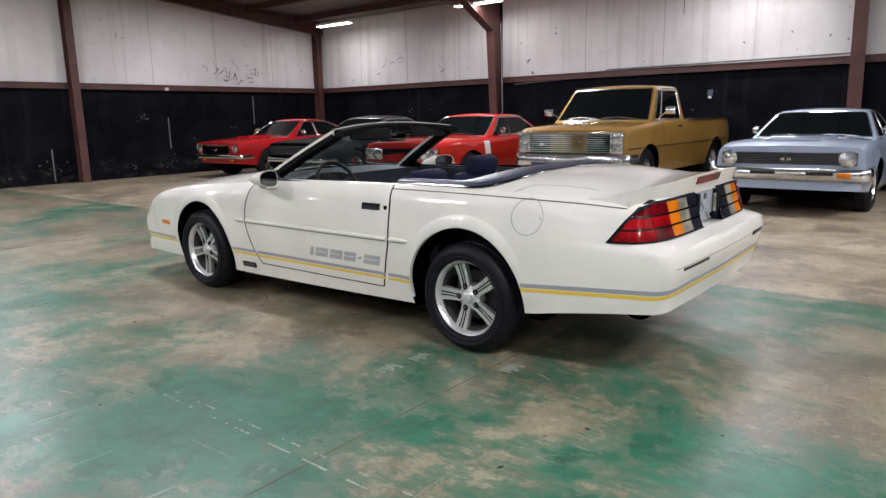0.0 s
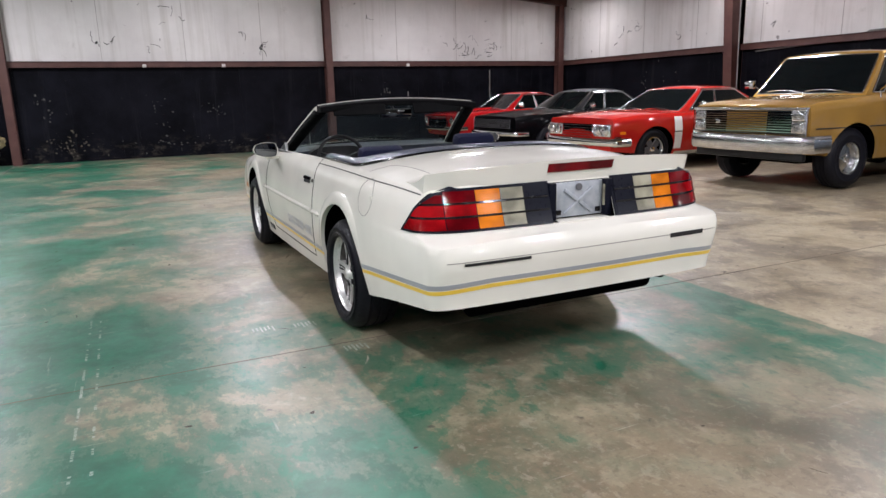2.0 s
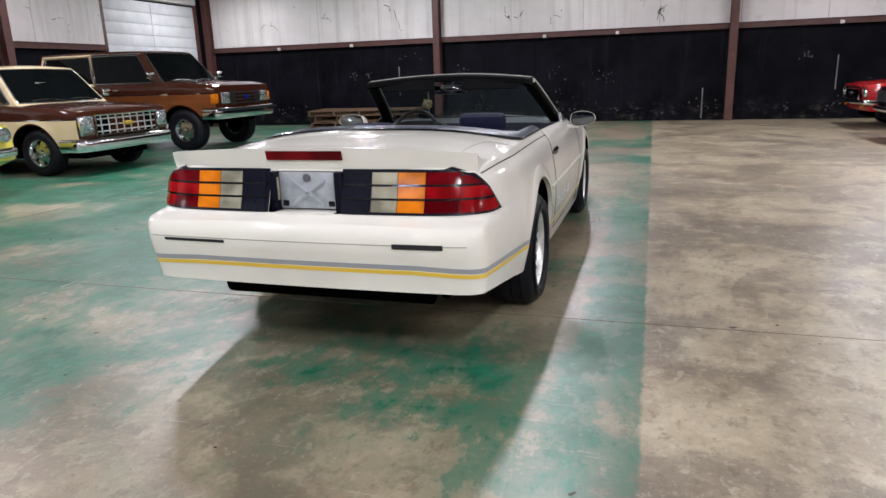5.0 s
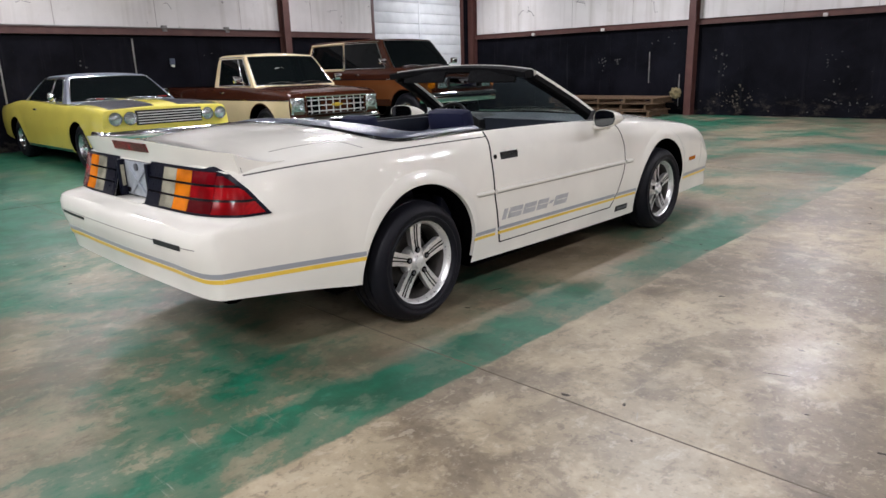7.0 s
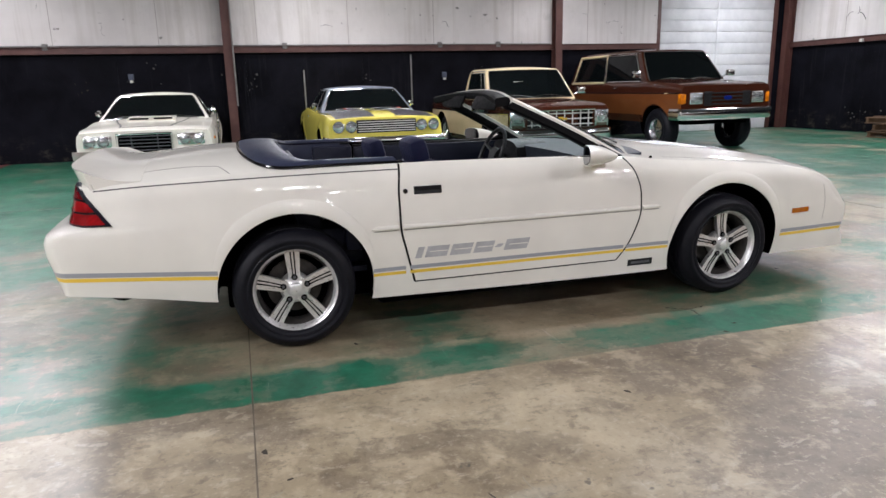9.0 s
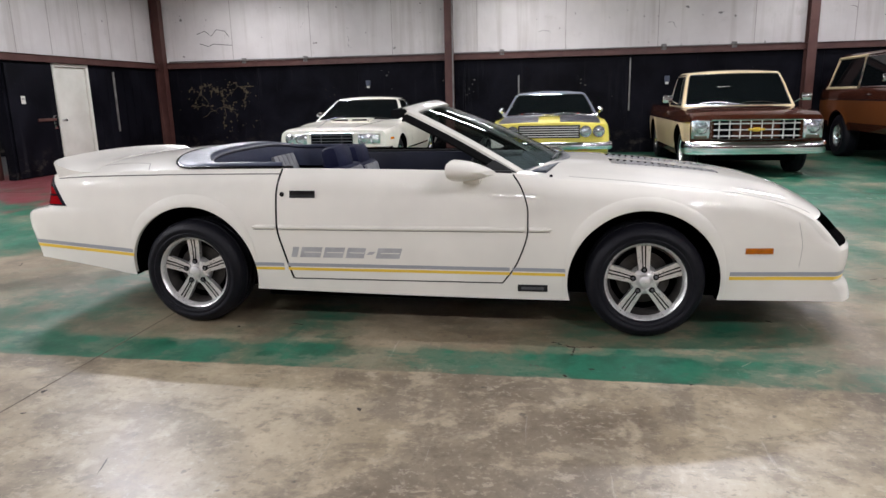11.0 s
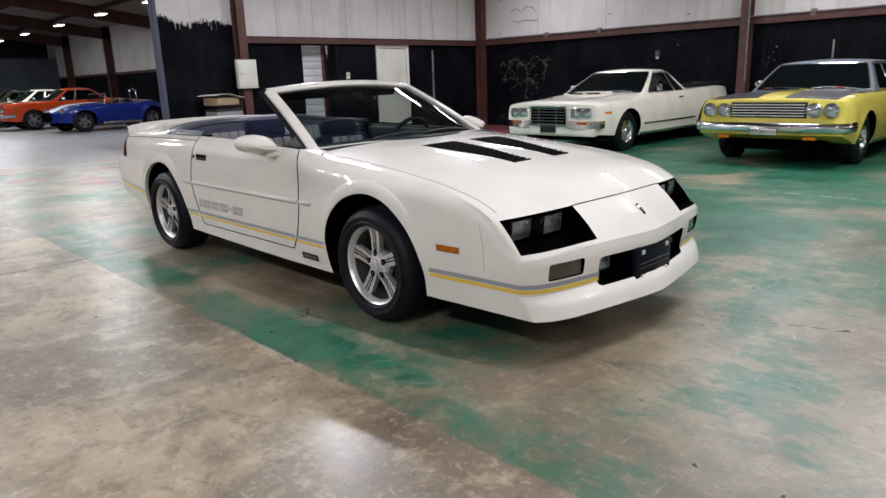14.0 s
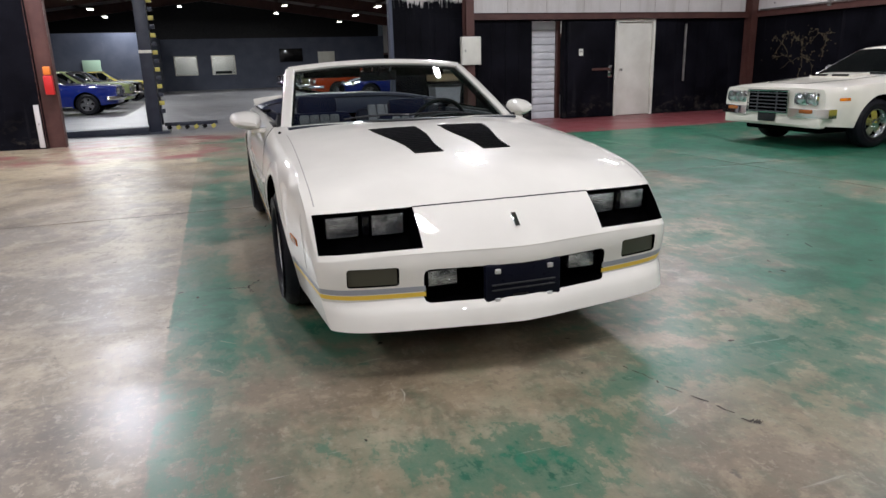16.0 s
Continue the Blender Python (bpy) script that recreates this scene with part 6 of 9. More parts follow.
pts = [screen(u, 1.0) + Vector((0, -0.050, -0.004)) for u in line(-1.03, 1.03, 25)]
strip_along(pts, (0, 0.045, 0.004), (0, -0.004, 0.024), "header_trim", M_CABINBLACK, hero, "black padded header trim")
pts = [screen(u, 0.0) + Vector((0, 0.010, -0.010)) for u in line(-0.95, 0.95, 25)]
strip_along(pts, (0, 0.03, -0.006), (0, 0.0, 0.016), "cowl", M_BLACKTRIM, hero, "black cowl below the windscreen")
for x0, x1 in ((-0.55, 0.02), (0.02, 0.55)):
    pts = [screen(x0 + (x1 - x0) * f, 0.03 + 0.02 * math.sin(3.1 * f)) + Vector((0, 0.012, 0.018)) for f in line(0, 1, 9)]
    part("wiper", tube(pts, 0.006, 6), M_BLACKTRIM, hero)
for s in (1, -1):
    vz = Matrix.Translation((s * 0.31, -0.05, 1.196)) @ Matrix.Rotation(radians(-24), 4, "X")
    part("sun_visor", boxes([((-0.20, -0.012, -0.055), (0.20, 0.006, 0.03), vz)], 0.008), M_CABINBLACK, hero, "black folded sun visor")
mr = part("rear_view_mirror", boxes([((-0.13, -0.018, -0.033), (0.13, 0.014, 0.033), Matrix.Translation((0.0, 0.02, 1.150)))], 0.014), M_BLACKTRIM, hero, "black rear-view mirror")
part("mirror_glass", boxes([((-0.12, -0.021, -0.026), (0.12, -0.0185, 0.026), Matrix.Translation((0.0, 0.02, 1.150)))], 0.001), M_DOORMIRROR, mr)
part("mirror_stalk", tube([(0, 0.03, 1.155), (0, 0.10, 1.21)], 0.009, 8), M_BLACKTRIM, mr)

# door mirrors
for s in (1, -1):
    def P(a, b, c, s=s):
        # b from the glass to the rounded front
        t = (1 - 0.80 * max(0.0, b) ** 2.4)
        w = 2 * c - 1
        u = a * math.sqrt(1 - 0.42 * w * w)
        v = w * math.sqrt(1 - 0.42 * a * a)
        zz = 0.910 + v * 0.055 * t * (1.0 - 0.16 * u) + 0.006 * u
        return Vector((s * (0.940 + u * 0.096 * (1 - 0.45 * max(0.0, b) ** 2.2)), 0.285 + 0.185 * b + 0.03 * (-u), zz - 0.012 * b))
    bm = lattice(P, line(-1, 1, 9), [0, 0.06, 0.2, 0.4, 0.6, 0.8, 0.93, 1.0], [0, 0.12, 0.3, 0.5, 0.7, 0.88, 1.0])
    bmesh.ops.recalc_face_normals(bm, faces=bm.faces)
    mir = part("door_mirror", bm, M_WHITE, hero, "white bullet-shaped door mirror")
    bm = lattice(lambda a, b, c, s=s: P(a * 0.86, -0.012 + 0.01 * b, 0.5 + (c - 0.5) * 0.84, s), line(-1, 1, 7), [0, 1], [0, 0.2, 0.5, 0.8, 1])
    bmesh.ops.recalc_face_normals(bm, faces=bm.faces)
    part("mirror_glass", bm, M_DOORMIRROR, mir)
    bm = lattice(lambda a, b, c, s=s: P(a * 0.95, -0.008 + 0.01 * b, 0.5 + (c - 0.5) * 0.94, s), line(-1, 1, 7), [0, 1], [0, 0.2, 0.5, 0.8, 1])
    bmesh.ops.recalc_face_normals(bm, faces=bm.faces)
    part("mirror_rim", bm, M_BLACKTRIM, mir)
    bm = lattice(lambda a, b, c, s=s: Vector((s * (0.845 + 0.065 * c + a * 0.04), 0.40 + b * 0.10, 0.815 + 0.045 * c + 0.02 * c)), [-1, 1], [0, 1], [0, 1])
    bmesh.ops.recalc_face_normals(bm, faces=bm.faces)
    part("mirror_foot", boxes([((s * 0.87 - 0.06, 0.33, 0.835), (s * 0.87 + 0.045, 0.42, 0.862))], 0.008), M_WHITE, mir)
    # triangular sail behind the pillar
    bm = bmesh.new()
    pr = [(0.38, 0.885), (0.62, 0.870), (0.48, 0.945)]
    q = []
    for dx in (0.755, 0.775):
        q.append([bm.verts.new((s * (dx - 0.35 * (z - 0.88)), y, z)) for y, z in pr])
    bm.faces.new(q[0])
    bm.faces.new(q[1][::-1])
    for i in range(3):
        j = (i + 1) % 3
        bm.faces.new((q[0][i], q[0][j], q[1][j], q[1][i]))
    bmesh.ops.recalc_face_normals(bm, faces=bm.faces)
    part("mirror_sail", bm, M_BLACKTRIM, hero)

# ---- cabin ----
def cushion(lo, hi, bevel, m=None):
    bm = bmesh.new()
    box_into(bm, lo, hi, m, bevel)
    return bm


part("cabin_floor", boxes([((-0.70, -1.30, 0.331), (0.70, 0.75, 0.36))]), M_NAVY, hero)
for x, low, back in ((-0.37, 0.060, 0.11), (0.37, 0.010, 0.0)):
    seat = part("front_seat", cushion((x - 0.25, -0.36 - back, 0.36), (x + 0.25, 0.16 - back, 0.56), 0.05), M_NAVY, hero, "navy and grey bucket seat with headrest")
    m = Matrix.Translation((x, -0.36 - back, 0.52)) @ Matrix.Rotation(radians(14), 4, "X")
    part("seat_back", cushion((-0.25, -0.13, 0.0), (0.25, 0.02, 0.40 - low), 0.05, m), M_NAVYSEAT, seat)
    for i in range(4):
        part("seat_insert", cushion((-0.15 + 0.076 * i, 0.005, 0.05), (-0.078 + 0.076 * i, 0.04, 0.37 - low), 0.016, m), M_GREYCLOTH, seat)
        part("seat_insert", cushion((x - 0.15 + 0.076 * i, -0.26 - back, 0.55), (x - 0.078 + 0.076 * i, 0.12 - back, 0.585), 0.014), M_GREYCLOTH, seat)
    part("headrest", cushion((-0.155, -0.115, 0.375 - low), (0.155, -0.005, 0.525 - low), 0.04, m), M_NAVYSEAT, seat)
rs = part("rear_seat", cushion((-0.66, -1.20, 0.36), (0.66, -0.78, 0.58), 0.05), M_NAVY, hero, "navy and grey rear seat")
for x in (-0.36, 0.36):
    m = Matrix.Translation((x, -1.12, 0.55)) @ Matrix.Rotation(radians(20), 4, "X")
    part("rear_backrest", cushion((-0.29, -0.10, 0.0), (0.29, 0.04, 0.33), 0.05, m), M_NAVY, rs)
    for i in range(5):
        part("seat_insert", cushion((-0.19 + 0.077 * i, 0.03, 0.03), (-0.115 + 0.077 * i, 0.065, 0.345), 0.016, m), M_GREYCLOTH, rs)
for s in (1, -1):
    part("door_card", boxes([((s * 0.745 - 0.02, -0.70, 0.40), (s * 0.745 + 0.02, 0.58, 0.875))], 0.012), M_NAVY, hero, "navy inner door panel")
    part("arm_rest", boxes([((s * 0.70 - 0.035, -0.45, 0.66), (s * 0.70 + 0.035, 0.15, 0.72))], 0.02), M_NAVY, hero)
    part("door_top", boxes([((s * 0.775 - 0.022, -0.70, 0.872), (s * 0.775 + 0.018, 0.58, 0.892))], 0.006), M_BLACKTRIM, hero)


def dash_point(a, b, c):
    y = 0.40 + 0.36 * b + 0.10 * (1 - a * a) * b
    z = 0.58 + (0.885 - 0.58) * c - 0.02 * (1 - b) * c + 0.012 * (1 - abs(a) ** 6) * c
    return Vector((a * 0.72, y + 0.05 * (1 - c) * (1 - b), z))


part("dashboard", lattice(dash_point, line(-1, 1, 15), line(0, 1, 5), [0, 0.3, 0.6, 0.85, 0.95, 1.0]), M_DASH, hero, "grey-blue dashboard")
part("instrument_hood", lattice(lambda a, b, c: Vector((-0.37 + a * 0.22, 0.34 + 0.24 * b, 0.78 + (0.125 - 0.04 * a * a * a * a) * c)), line(-1, 1, 9), line(0, 1, 3), [0, 0.7, 1]), M_BLACKTRIM, hero)
part("centre_console", boxes([((-0.09, -0.45, 0.36), (0.09, 0.42, 0.60))], 0.02), M_NAVY, hero)
part("gear_lever", tube([(0, 0.12, 0.60), (0, 0.10, 0.74)], 0.012, 8), M_BLACKTRIM, hero)
tilt = Matrix.Translation((-0.37, 0.235, 0.812)) @ Matrix.Rotation(radians(66), 4, "X")
ringp = [tilt @ Vector((0.185 * math.cos(2 * math.pi * i / 36), 0.185 * math.sin(2 * math.pi * i / 36), 0)) for i in range(36)]
sw = part("steering_wheel", tube(ringp, 0.0145, 10, True), M_BLACKTRIM, hero, "black padded steering wheel")
for a in (20, 160, 270):
    e = Vector((0.18 * math.cos(radians(a)), 0.18 * math.sin(radians(a)), 0))
    part("wheel_spoke", tube([tilt @ Vector((0, 0, -0.03)), tilt @ e], 0.016, 8, flat=0.6), M_BLACKTRIM, sw)
part("wheel_boss", cyl(0.055, 0.04, tilt @ Matrix.Translation((0, 0, -0.025)), 24), M_BLACKTRIM, sw)
part("steering_column", tube([tilt @ Vector((0, 0, -0.03)), tilt @ Vector((0, 0, -0.28))], 0.04, 12), M_BLACKTRIM, sw)


# folded-top boot: a padded navy cover running round the back of the cabin
def deck_z(x, y):
    return Zs(y) + (Zc(y) - Zs(y)) * (1 - min(1.0, abs(x) / 0.80) ** 3.2)


def boot_point(a, b, c):
    """a along the U from right to left, b from outer edge to inner edge, c upward."""
    t = a * 1.0
    s = 1 if t >= 0 else -1
    e = abs(t)
    # outer line: from the door corner round the deck
    def outline(hw, y_back, y_front, r):
        ang = e  # 0 back centre, 1 front end
        if ang < 0.62:
            q = ang / 0.62
            th = q * math.pi / 2
            return Vector((s * hw * math.sin(th) ** 0.55 if th > 0 else 0.0, y_back + (y_back * -1 + y_front) * 0.34 * (1 - max(0.0, math.cos(th)) ** 0.75)))
        q = (ang - 0.62) / 0.38
        y1 = y_back + (y_front - y_back) * 0.34
        return Vector((s * hw, y1 + (y_front - y1) * q))
    o = outline(0.772, -1.50, -0.72, 0)
    i = outline(0.715, -1.27, -0.74, 0)
    p = o + (i - o) * b
    zo, zi = deck_z(o.x, o.y) + 0.006, deck_z(i.x, i.y) + 0.002
    z = zo + (zi - zo) * b + 0.013 * math.sin(math.pi * b) ** 0.7 * (1 if c > 0.5 else 0)
    if b > 0.97:
        z -= 0.03
    z += 0.012 * e * b - 0.002
    return Vector((p.x, p.y, z - (0.03 if c < 0.5 else 0.0) - (0.10 if (c < 0.5 and b > 0.7) else 0)))


bm = lattice(boot_point, line(-1, 1, 61), [0, 0.06, 0.2, 0.4, 0.6, 0.8, 0.93, 1.0], [0, 1])
bmesh.ops.recalc_face_normals(bm, faces=bm.faces)
part("top_boot", bm, M_NAVYBOOT, hero, "padded navy vinyl boot over the folded top", sharp=60)
pts = [boot_point(a, 0.0, 1) + Vector((0, 0, -0.004)) for a in line(-1, 1, 61)]
part("boot_piping", tube(pts, 0.009, 8), M_GLOSSBLACK, hero, "black edging of the boot")
pts = [boot_point(a, 1.0, 1) + Vector((0, 0, 0.012)) for a in line(-1, 1, 61)]
part("boot_piping", tube(pts, 0.008, 8), M_NAVY, hero)
for s in (1, -1):
    part("quarter_trim", boxes([((s * 0.70 - 0.045, -1.0, 0.45), (s * 0.70 + 0.03, -0.72, 0.895))], 0.02), M_NAVY, hero)
    part("latch", boxes([((s * 0.735 - 0.03, -0.80, 0.90), (s * 0.735 + 0.03, -0.68, 0.918))], 0.006), M_GLOSSBLACK, hero)

# underside with low, unseen panels that block light beneath the car, exhaust, wheels
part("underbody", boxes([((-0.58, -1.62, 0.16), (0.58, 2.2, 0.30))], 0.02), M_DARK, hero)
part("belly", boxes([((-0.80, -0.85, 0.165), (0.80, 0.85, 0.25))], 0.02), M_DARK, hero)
# Added tray, out of sight, keeps the floor under the tail dark.
part("rear_shade_tray", boxes([((-0.80, -2.28, 0.375), (0.80, -1.68, 0.41))], 0.01), M_DARK, hero)
# Tank and muffler hang low so less light gets under the tail.
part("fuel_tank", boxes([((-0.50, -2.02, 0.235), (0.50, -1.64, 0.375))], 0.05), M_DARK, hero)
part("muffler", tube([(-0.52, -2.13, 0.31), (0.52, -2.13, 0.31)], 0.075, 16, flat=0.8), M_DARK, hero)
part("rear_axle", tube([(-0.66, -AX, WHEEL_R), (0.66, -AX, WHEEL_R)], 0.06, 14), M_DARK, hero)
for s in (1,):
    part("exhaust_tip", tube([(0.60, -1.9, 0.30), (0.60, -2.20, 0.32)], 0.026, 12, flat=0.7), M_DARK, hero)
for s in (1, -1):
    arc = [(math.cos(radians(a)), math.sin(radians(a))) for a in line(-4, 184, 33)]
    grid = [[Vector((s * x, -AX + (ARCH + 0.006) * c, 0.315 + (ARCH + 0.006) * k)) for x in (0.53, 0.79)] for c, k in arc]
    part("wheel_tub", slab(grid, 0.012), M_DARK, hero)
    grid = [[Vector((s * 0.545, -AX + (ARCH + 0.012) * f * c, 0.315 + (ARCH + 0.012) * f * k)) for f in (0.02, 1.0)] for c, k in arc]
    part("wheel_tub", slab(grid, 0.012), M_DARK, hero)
IROC = iroc_wheel_data()
IROC["label"] = "five-spoke machined alloy wheel"
for x in (-0.755, 0.755):
    put_wheel(hero, IROC, x, -AX, WHEEL_R, 0.03 if x > 0 else 0.32)
    put_wheel(hero, IROC, x, AX, WHEEL_R, 0.06 if x > 0 else 0.55)

# ---- the other vehicles ----
def generic_wheel(R, rim, width, face, spoke_mat, label, n=5):
    d = {"n": n, "label": label}
    d["rim"] = finish(lathe([(-0.09, rim - 0.01), (-0.09, rim + 0.006), (width * 0.46, rim + 0.006), (width * 0.47, rim - 0.004), (width * 0.42, rim - 0.012), (0.03, rim - 0.03), (-0.06, rim - 0.03)], 40), "rim", M_CHROMEROUGH)
    # Disc coloured as the shade behind the spokes.
    d["back"] = finish(lathe([(-0.01, 0.01), (-0.01, rim - 0.02), (0.0, rim - 0.02), (0.0, 0.01)], 32), "wheel_shade_disc", M_DARK)
    def P(a, b, c):
        return Vector((face * 0.5 + 0.02 * (1 - b) + 0.022 * c, a * (0.040 + 0.012 * math.sin(3.14 * b)), 0.03 + (rim - 0.045) * b))
    d["spoke"] = finish(lattice(P, [-1, -0.6, 0.6, 1], line(0, 1, 5), [0, 1]), "spoke", spoke_mat)
    d["hub"] = finish(lathe([(0.0, 0.01), (0.0, 0.062), (face * 0.5 + 0.04, 0.055), (face * 0.5 + 0.065, 0.035), (face * 0.5 + 0.07, 0.001)], 28), "hub_cap", M_CHROME)
    d["tyre"] = tyre_mesh(R, width, rim - 0.002)
    return d


W_RALLY = generic_wheel(0.335, 0.19, 0.215, 0.06, M_CHROMEROUGH, "chrome five-spoke wheel")
W_DARK = generic_wheel(0.335, 0.195, 0.23, 0.06, M_ALLOYDARK, "grey five-spoke wheel")
W_TRUCK = generic_wheel(0.40, 0.205, 0.26, 0.08, M_CHROMEROUGH, "chrome slotted truck wheel", 8)
W_C10 = generic_wheel(0.355, 0.20, 0.23, 0.06, M_CHROMEROUGH, "polished rally wheel", 6)


class Vehicle:
    """A car or truck about its own middle, nose along +Y."""

    def __init__(self, name, label, m, sp, category="car", group=""):
        self.sp = sp
        self.ob = thing(name, m, label, category, group)
        self.W, self.Zb, self.Zs, self.Zc = (ramp_of(sp[k]) for k in ("W", "Zb", "Zs", "Zc"))
        self.y0, self.y1 = sp["W"][0][0], sp["W"][-1][0]
        self.paint = sp["paint"]
        self.build_body()

    def width(self, y, z, c):
        sp = self.sp
        w = self.W(y)
        zm = sp.get("zmid", 0.62)
        w -= sp.get("tuck", 0.06) * max(0.0, (zm - z) / 0.4) ** 1.5
        w -= sp.get("lean", 0.05) * max(0.0, (z - zm) / 0.3) ** 1.6
        w -= 0.03 * max(0.0, (c - 0.86) / 0.14) ** 2
        for ya in (-sp["wb"] / 2, sp["wb"] / 2):
            r = math.hypot(y - ya, z - sp["R"])
            w += sp.get("flare", 0.015) * (1 - smooth(r, sp["arch"] + 0.02, sp["arch"] + 0.09)) * smooth(z, 0.25, 0.4)
        return w

    def point(self, a, y, c):
        sp = self.sp
        zb, zs = self.Zb(y), self.Zs(y)
        zt = zs + (self.Zc(y) - zs) * (1 - abs(a) ** sp.get("crown", 2.6))
        z = zb + (zt - zb) * c
        zside = zb + (zs - zb) * c
        x = a * self.width(y, zside, c)
        yy = y
        f = abs(x) / self.W(y)
        L = 0.5
        if y > self.y1 - L:
            k = (y - self.y1 + L) / L
            yy += k * (sp.get("nose_rake", 0.0) * (c - 0.5) - sp.get("nose_plan", 0.05) * f**3)
        if y < self.y0 + L:
            k = (self.y0 + L - y) / L
            yy += k * (-sp.get("tail_rake", 0.0) * (c - 0.5) + sp.get("tail_plan", 0.05) * f**3)
        return Vector((x, yy, z))

    def build_body(self):
        sp = self.sp
        ax = sp["wb"] / 2
        ys = set(round(v, 3) for v in line(self.y0, self.y1, 30))
        for s in (-1, 1):
            ys |= set(round(v, 3) for v in line(s * ax - 0.55, s * ax + 0.55, 24))
        ys = sorted(v for v in ys if self.y0 <= v <= self.y1)
        xs = [-1, -0.97, -0.9, -0.78, -0.6, -0.4, -0.2]
        xs = xs + [0] + [-v for v in xs[::-1]]
        zs = [0, 0.05, 0.15, 0.25, 0.35, 0.45, 0.55, 0.65, 0.75, 0.84, 0.9, 0.95, 0.98, 1]
        # The second material gives cut arches their shade as near-black colour.
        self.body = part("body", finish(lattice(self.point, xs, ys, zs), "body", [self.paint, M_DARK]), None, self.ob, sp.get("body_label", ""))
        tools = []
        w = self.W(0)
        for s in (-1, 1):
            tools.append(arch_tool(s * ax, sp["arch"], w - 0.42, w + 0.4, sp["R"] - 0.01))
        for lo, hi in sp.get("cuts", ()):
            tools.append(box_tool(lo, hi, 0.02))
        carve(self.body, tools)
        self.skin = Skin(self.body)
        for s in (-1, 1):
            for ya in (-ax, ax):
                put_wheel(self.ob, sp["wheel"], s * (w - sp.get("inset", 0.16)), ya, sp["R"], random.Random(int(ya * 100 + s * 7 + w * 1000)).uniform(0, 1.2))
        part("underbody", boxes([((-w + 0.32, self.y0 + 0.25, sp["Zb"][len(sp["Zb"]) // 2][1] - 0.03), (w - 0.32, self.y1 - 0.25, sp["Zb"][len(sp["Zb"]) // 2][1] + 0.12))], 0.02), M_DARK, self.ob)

    def bit(self, name, bm, material, parent=None, label=""):
        return part(name, bm, material, parent or self.ob, label) if bm else None

    # -- cabin --
    def cabin(self, g, roof_mat, pillars=(0.5,), glass=None, rear_open=False, side=(0.07, 0.93), label=""):
        """g: rear foot, front foot, rear top, front top (y), foot and top half widths, foot and roof z."""
        yr0, yf0, yr1, yf1, w0, w1, z0, z1 = g
        glass = glass or M_CABINSHADE

        def P(a, b, c):
            e = c**0.9
            y = (yr0 + (yr1 - yr0) * e) * (1 - b) + (yf0 + (yf1 - yf0) * e) * b
            w = w0 + (w1 - w0) * c - 0.03 * max(0, (c - 0.85) / 0.15) ** 2
            f = abs(a)
            y += (b - 0.5) * 2 * 0.09 * (1 - f**2) * (1 - 0.35 * c)
            z = z0 + (z1 - z0) * c
            if c > 0.6:
                z += 0.035 * (1 - f**2) * (c - 0.6) / 0.4 * (1 - (2 * b - 1) ** 4 * 0.6) - 0.02 * (2 * b - 1) ** 4 * (c - 0.6) / 0.4
            return Vector((a * w, y, z))

        bm = lattice(P, [-1, -0.96, -0.85, -0.6, -0.3, 0, 0.3, 0.6, 0.85, 0.96, 1], [0, 0.04, 0.15, 0.3, 0.45, 0.6, 0.75, 0.88, 0.96, 1], [0, 0.2, 0.45, 0.7, 0.85, 0.93, 0.97, 1])
        cab = self.bit("roof", bm, roof_mat, None, label)

        def pane(name, pts, out):
            grid = [[Vector(p) for p in r] for r in pts]
            a = (grid[-1][0] - grid[0][0]).cross(grid[0][-1] - grid[0][0])
            if a.dot(Vector(out)) < 0:
                grid = [r[::-1] for r in grid]
            return slab(grid, 0.006, None)

        def ring(name, face, out):
            """Bright trim round a pane given by its four corners' curves."""
            pts = [face(t) for t in line(0, 1, 49)][:-1]
            return self.bit(name, tube(pts, 0.012, 6, True), self.sp.get("trim_mat", M_CHROMEROUGH), cab)

        def loop(f, u0, u1, v0, v1):
            def g(t):
                t *= 4
                k, q = int(t) % 4, t % 1
                return [f(u0 + (u1 - u0) * q, v0), f(u1, v0 + (v1 - v0) * q), f(u1 - (u1 - u0) * q, v1), f(u0, v1 - (v1 - v0) * q)][k]
            return g

        front = lambda u, v: P(u, 1.0, v) + Vector((0, 0.004, 0.002))
        back = lambda u, v: P(u, 0.0, v) + Vector((0, -0.004, 0.002))
        self.bit("windscreen", pane("w", [[front(u, v) for v in line(0.06, 0.93, 6)] for u in line(-0.93, 0.93, 9)], (0, 1, 0.5)), glass, cab, "opaque windscreen, dark as the shaded cabin behind it")
        ring("screen_trim", loop(front, -0.94, 0.94, 0.05, 0.94), 0)
        if not rear_open:
            self.bit("rear_window", pane("r", [[back(u, v) for v in line(0.1, 0.88, 5)] for u in line(-0.85, 0.85, 9)], (0, -1, 0.5)), glass, cab)
        for s in (-1, 1):
            flank = lambda b, v, s=s: P(s, b, v) + Vector((s * 0.004, 0, 0))
            cuts = [side[0], *pillars, side[1]]
            for b0, b1 in zip(cuts, cuts[1:]):
                q0, q1 = b0 + 0.012, b1 - 0.012
                self.bit("side_window", pane("s", [[flank(q, v) for v in line(0.07, 0.86, 5)] for q in line(q0, q1, 6)], (s, 0, 0)), glass, cab)
                ring("window_trim", loop(flank, q0, q1, 0.06, 0.87), 0)
            self.bit("drip_rail", tube([P(s, b, 0.93) + Vector((s * 0.008, 0, 0)) for b in line(0.02, 0.98, 12)], 0.010, 6), self.sp.get("trim_mat", M_CHROMEROUGH), cab)
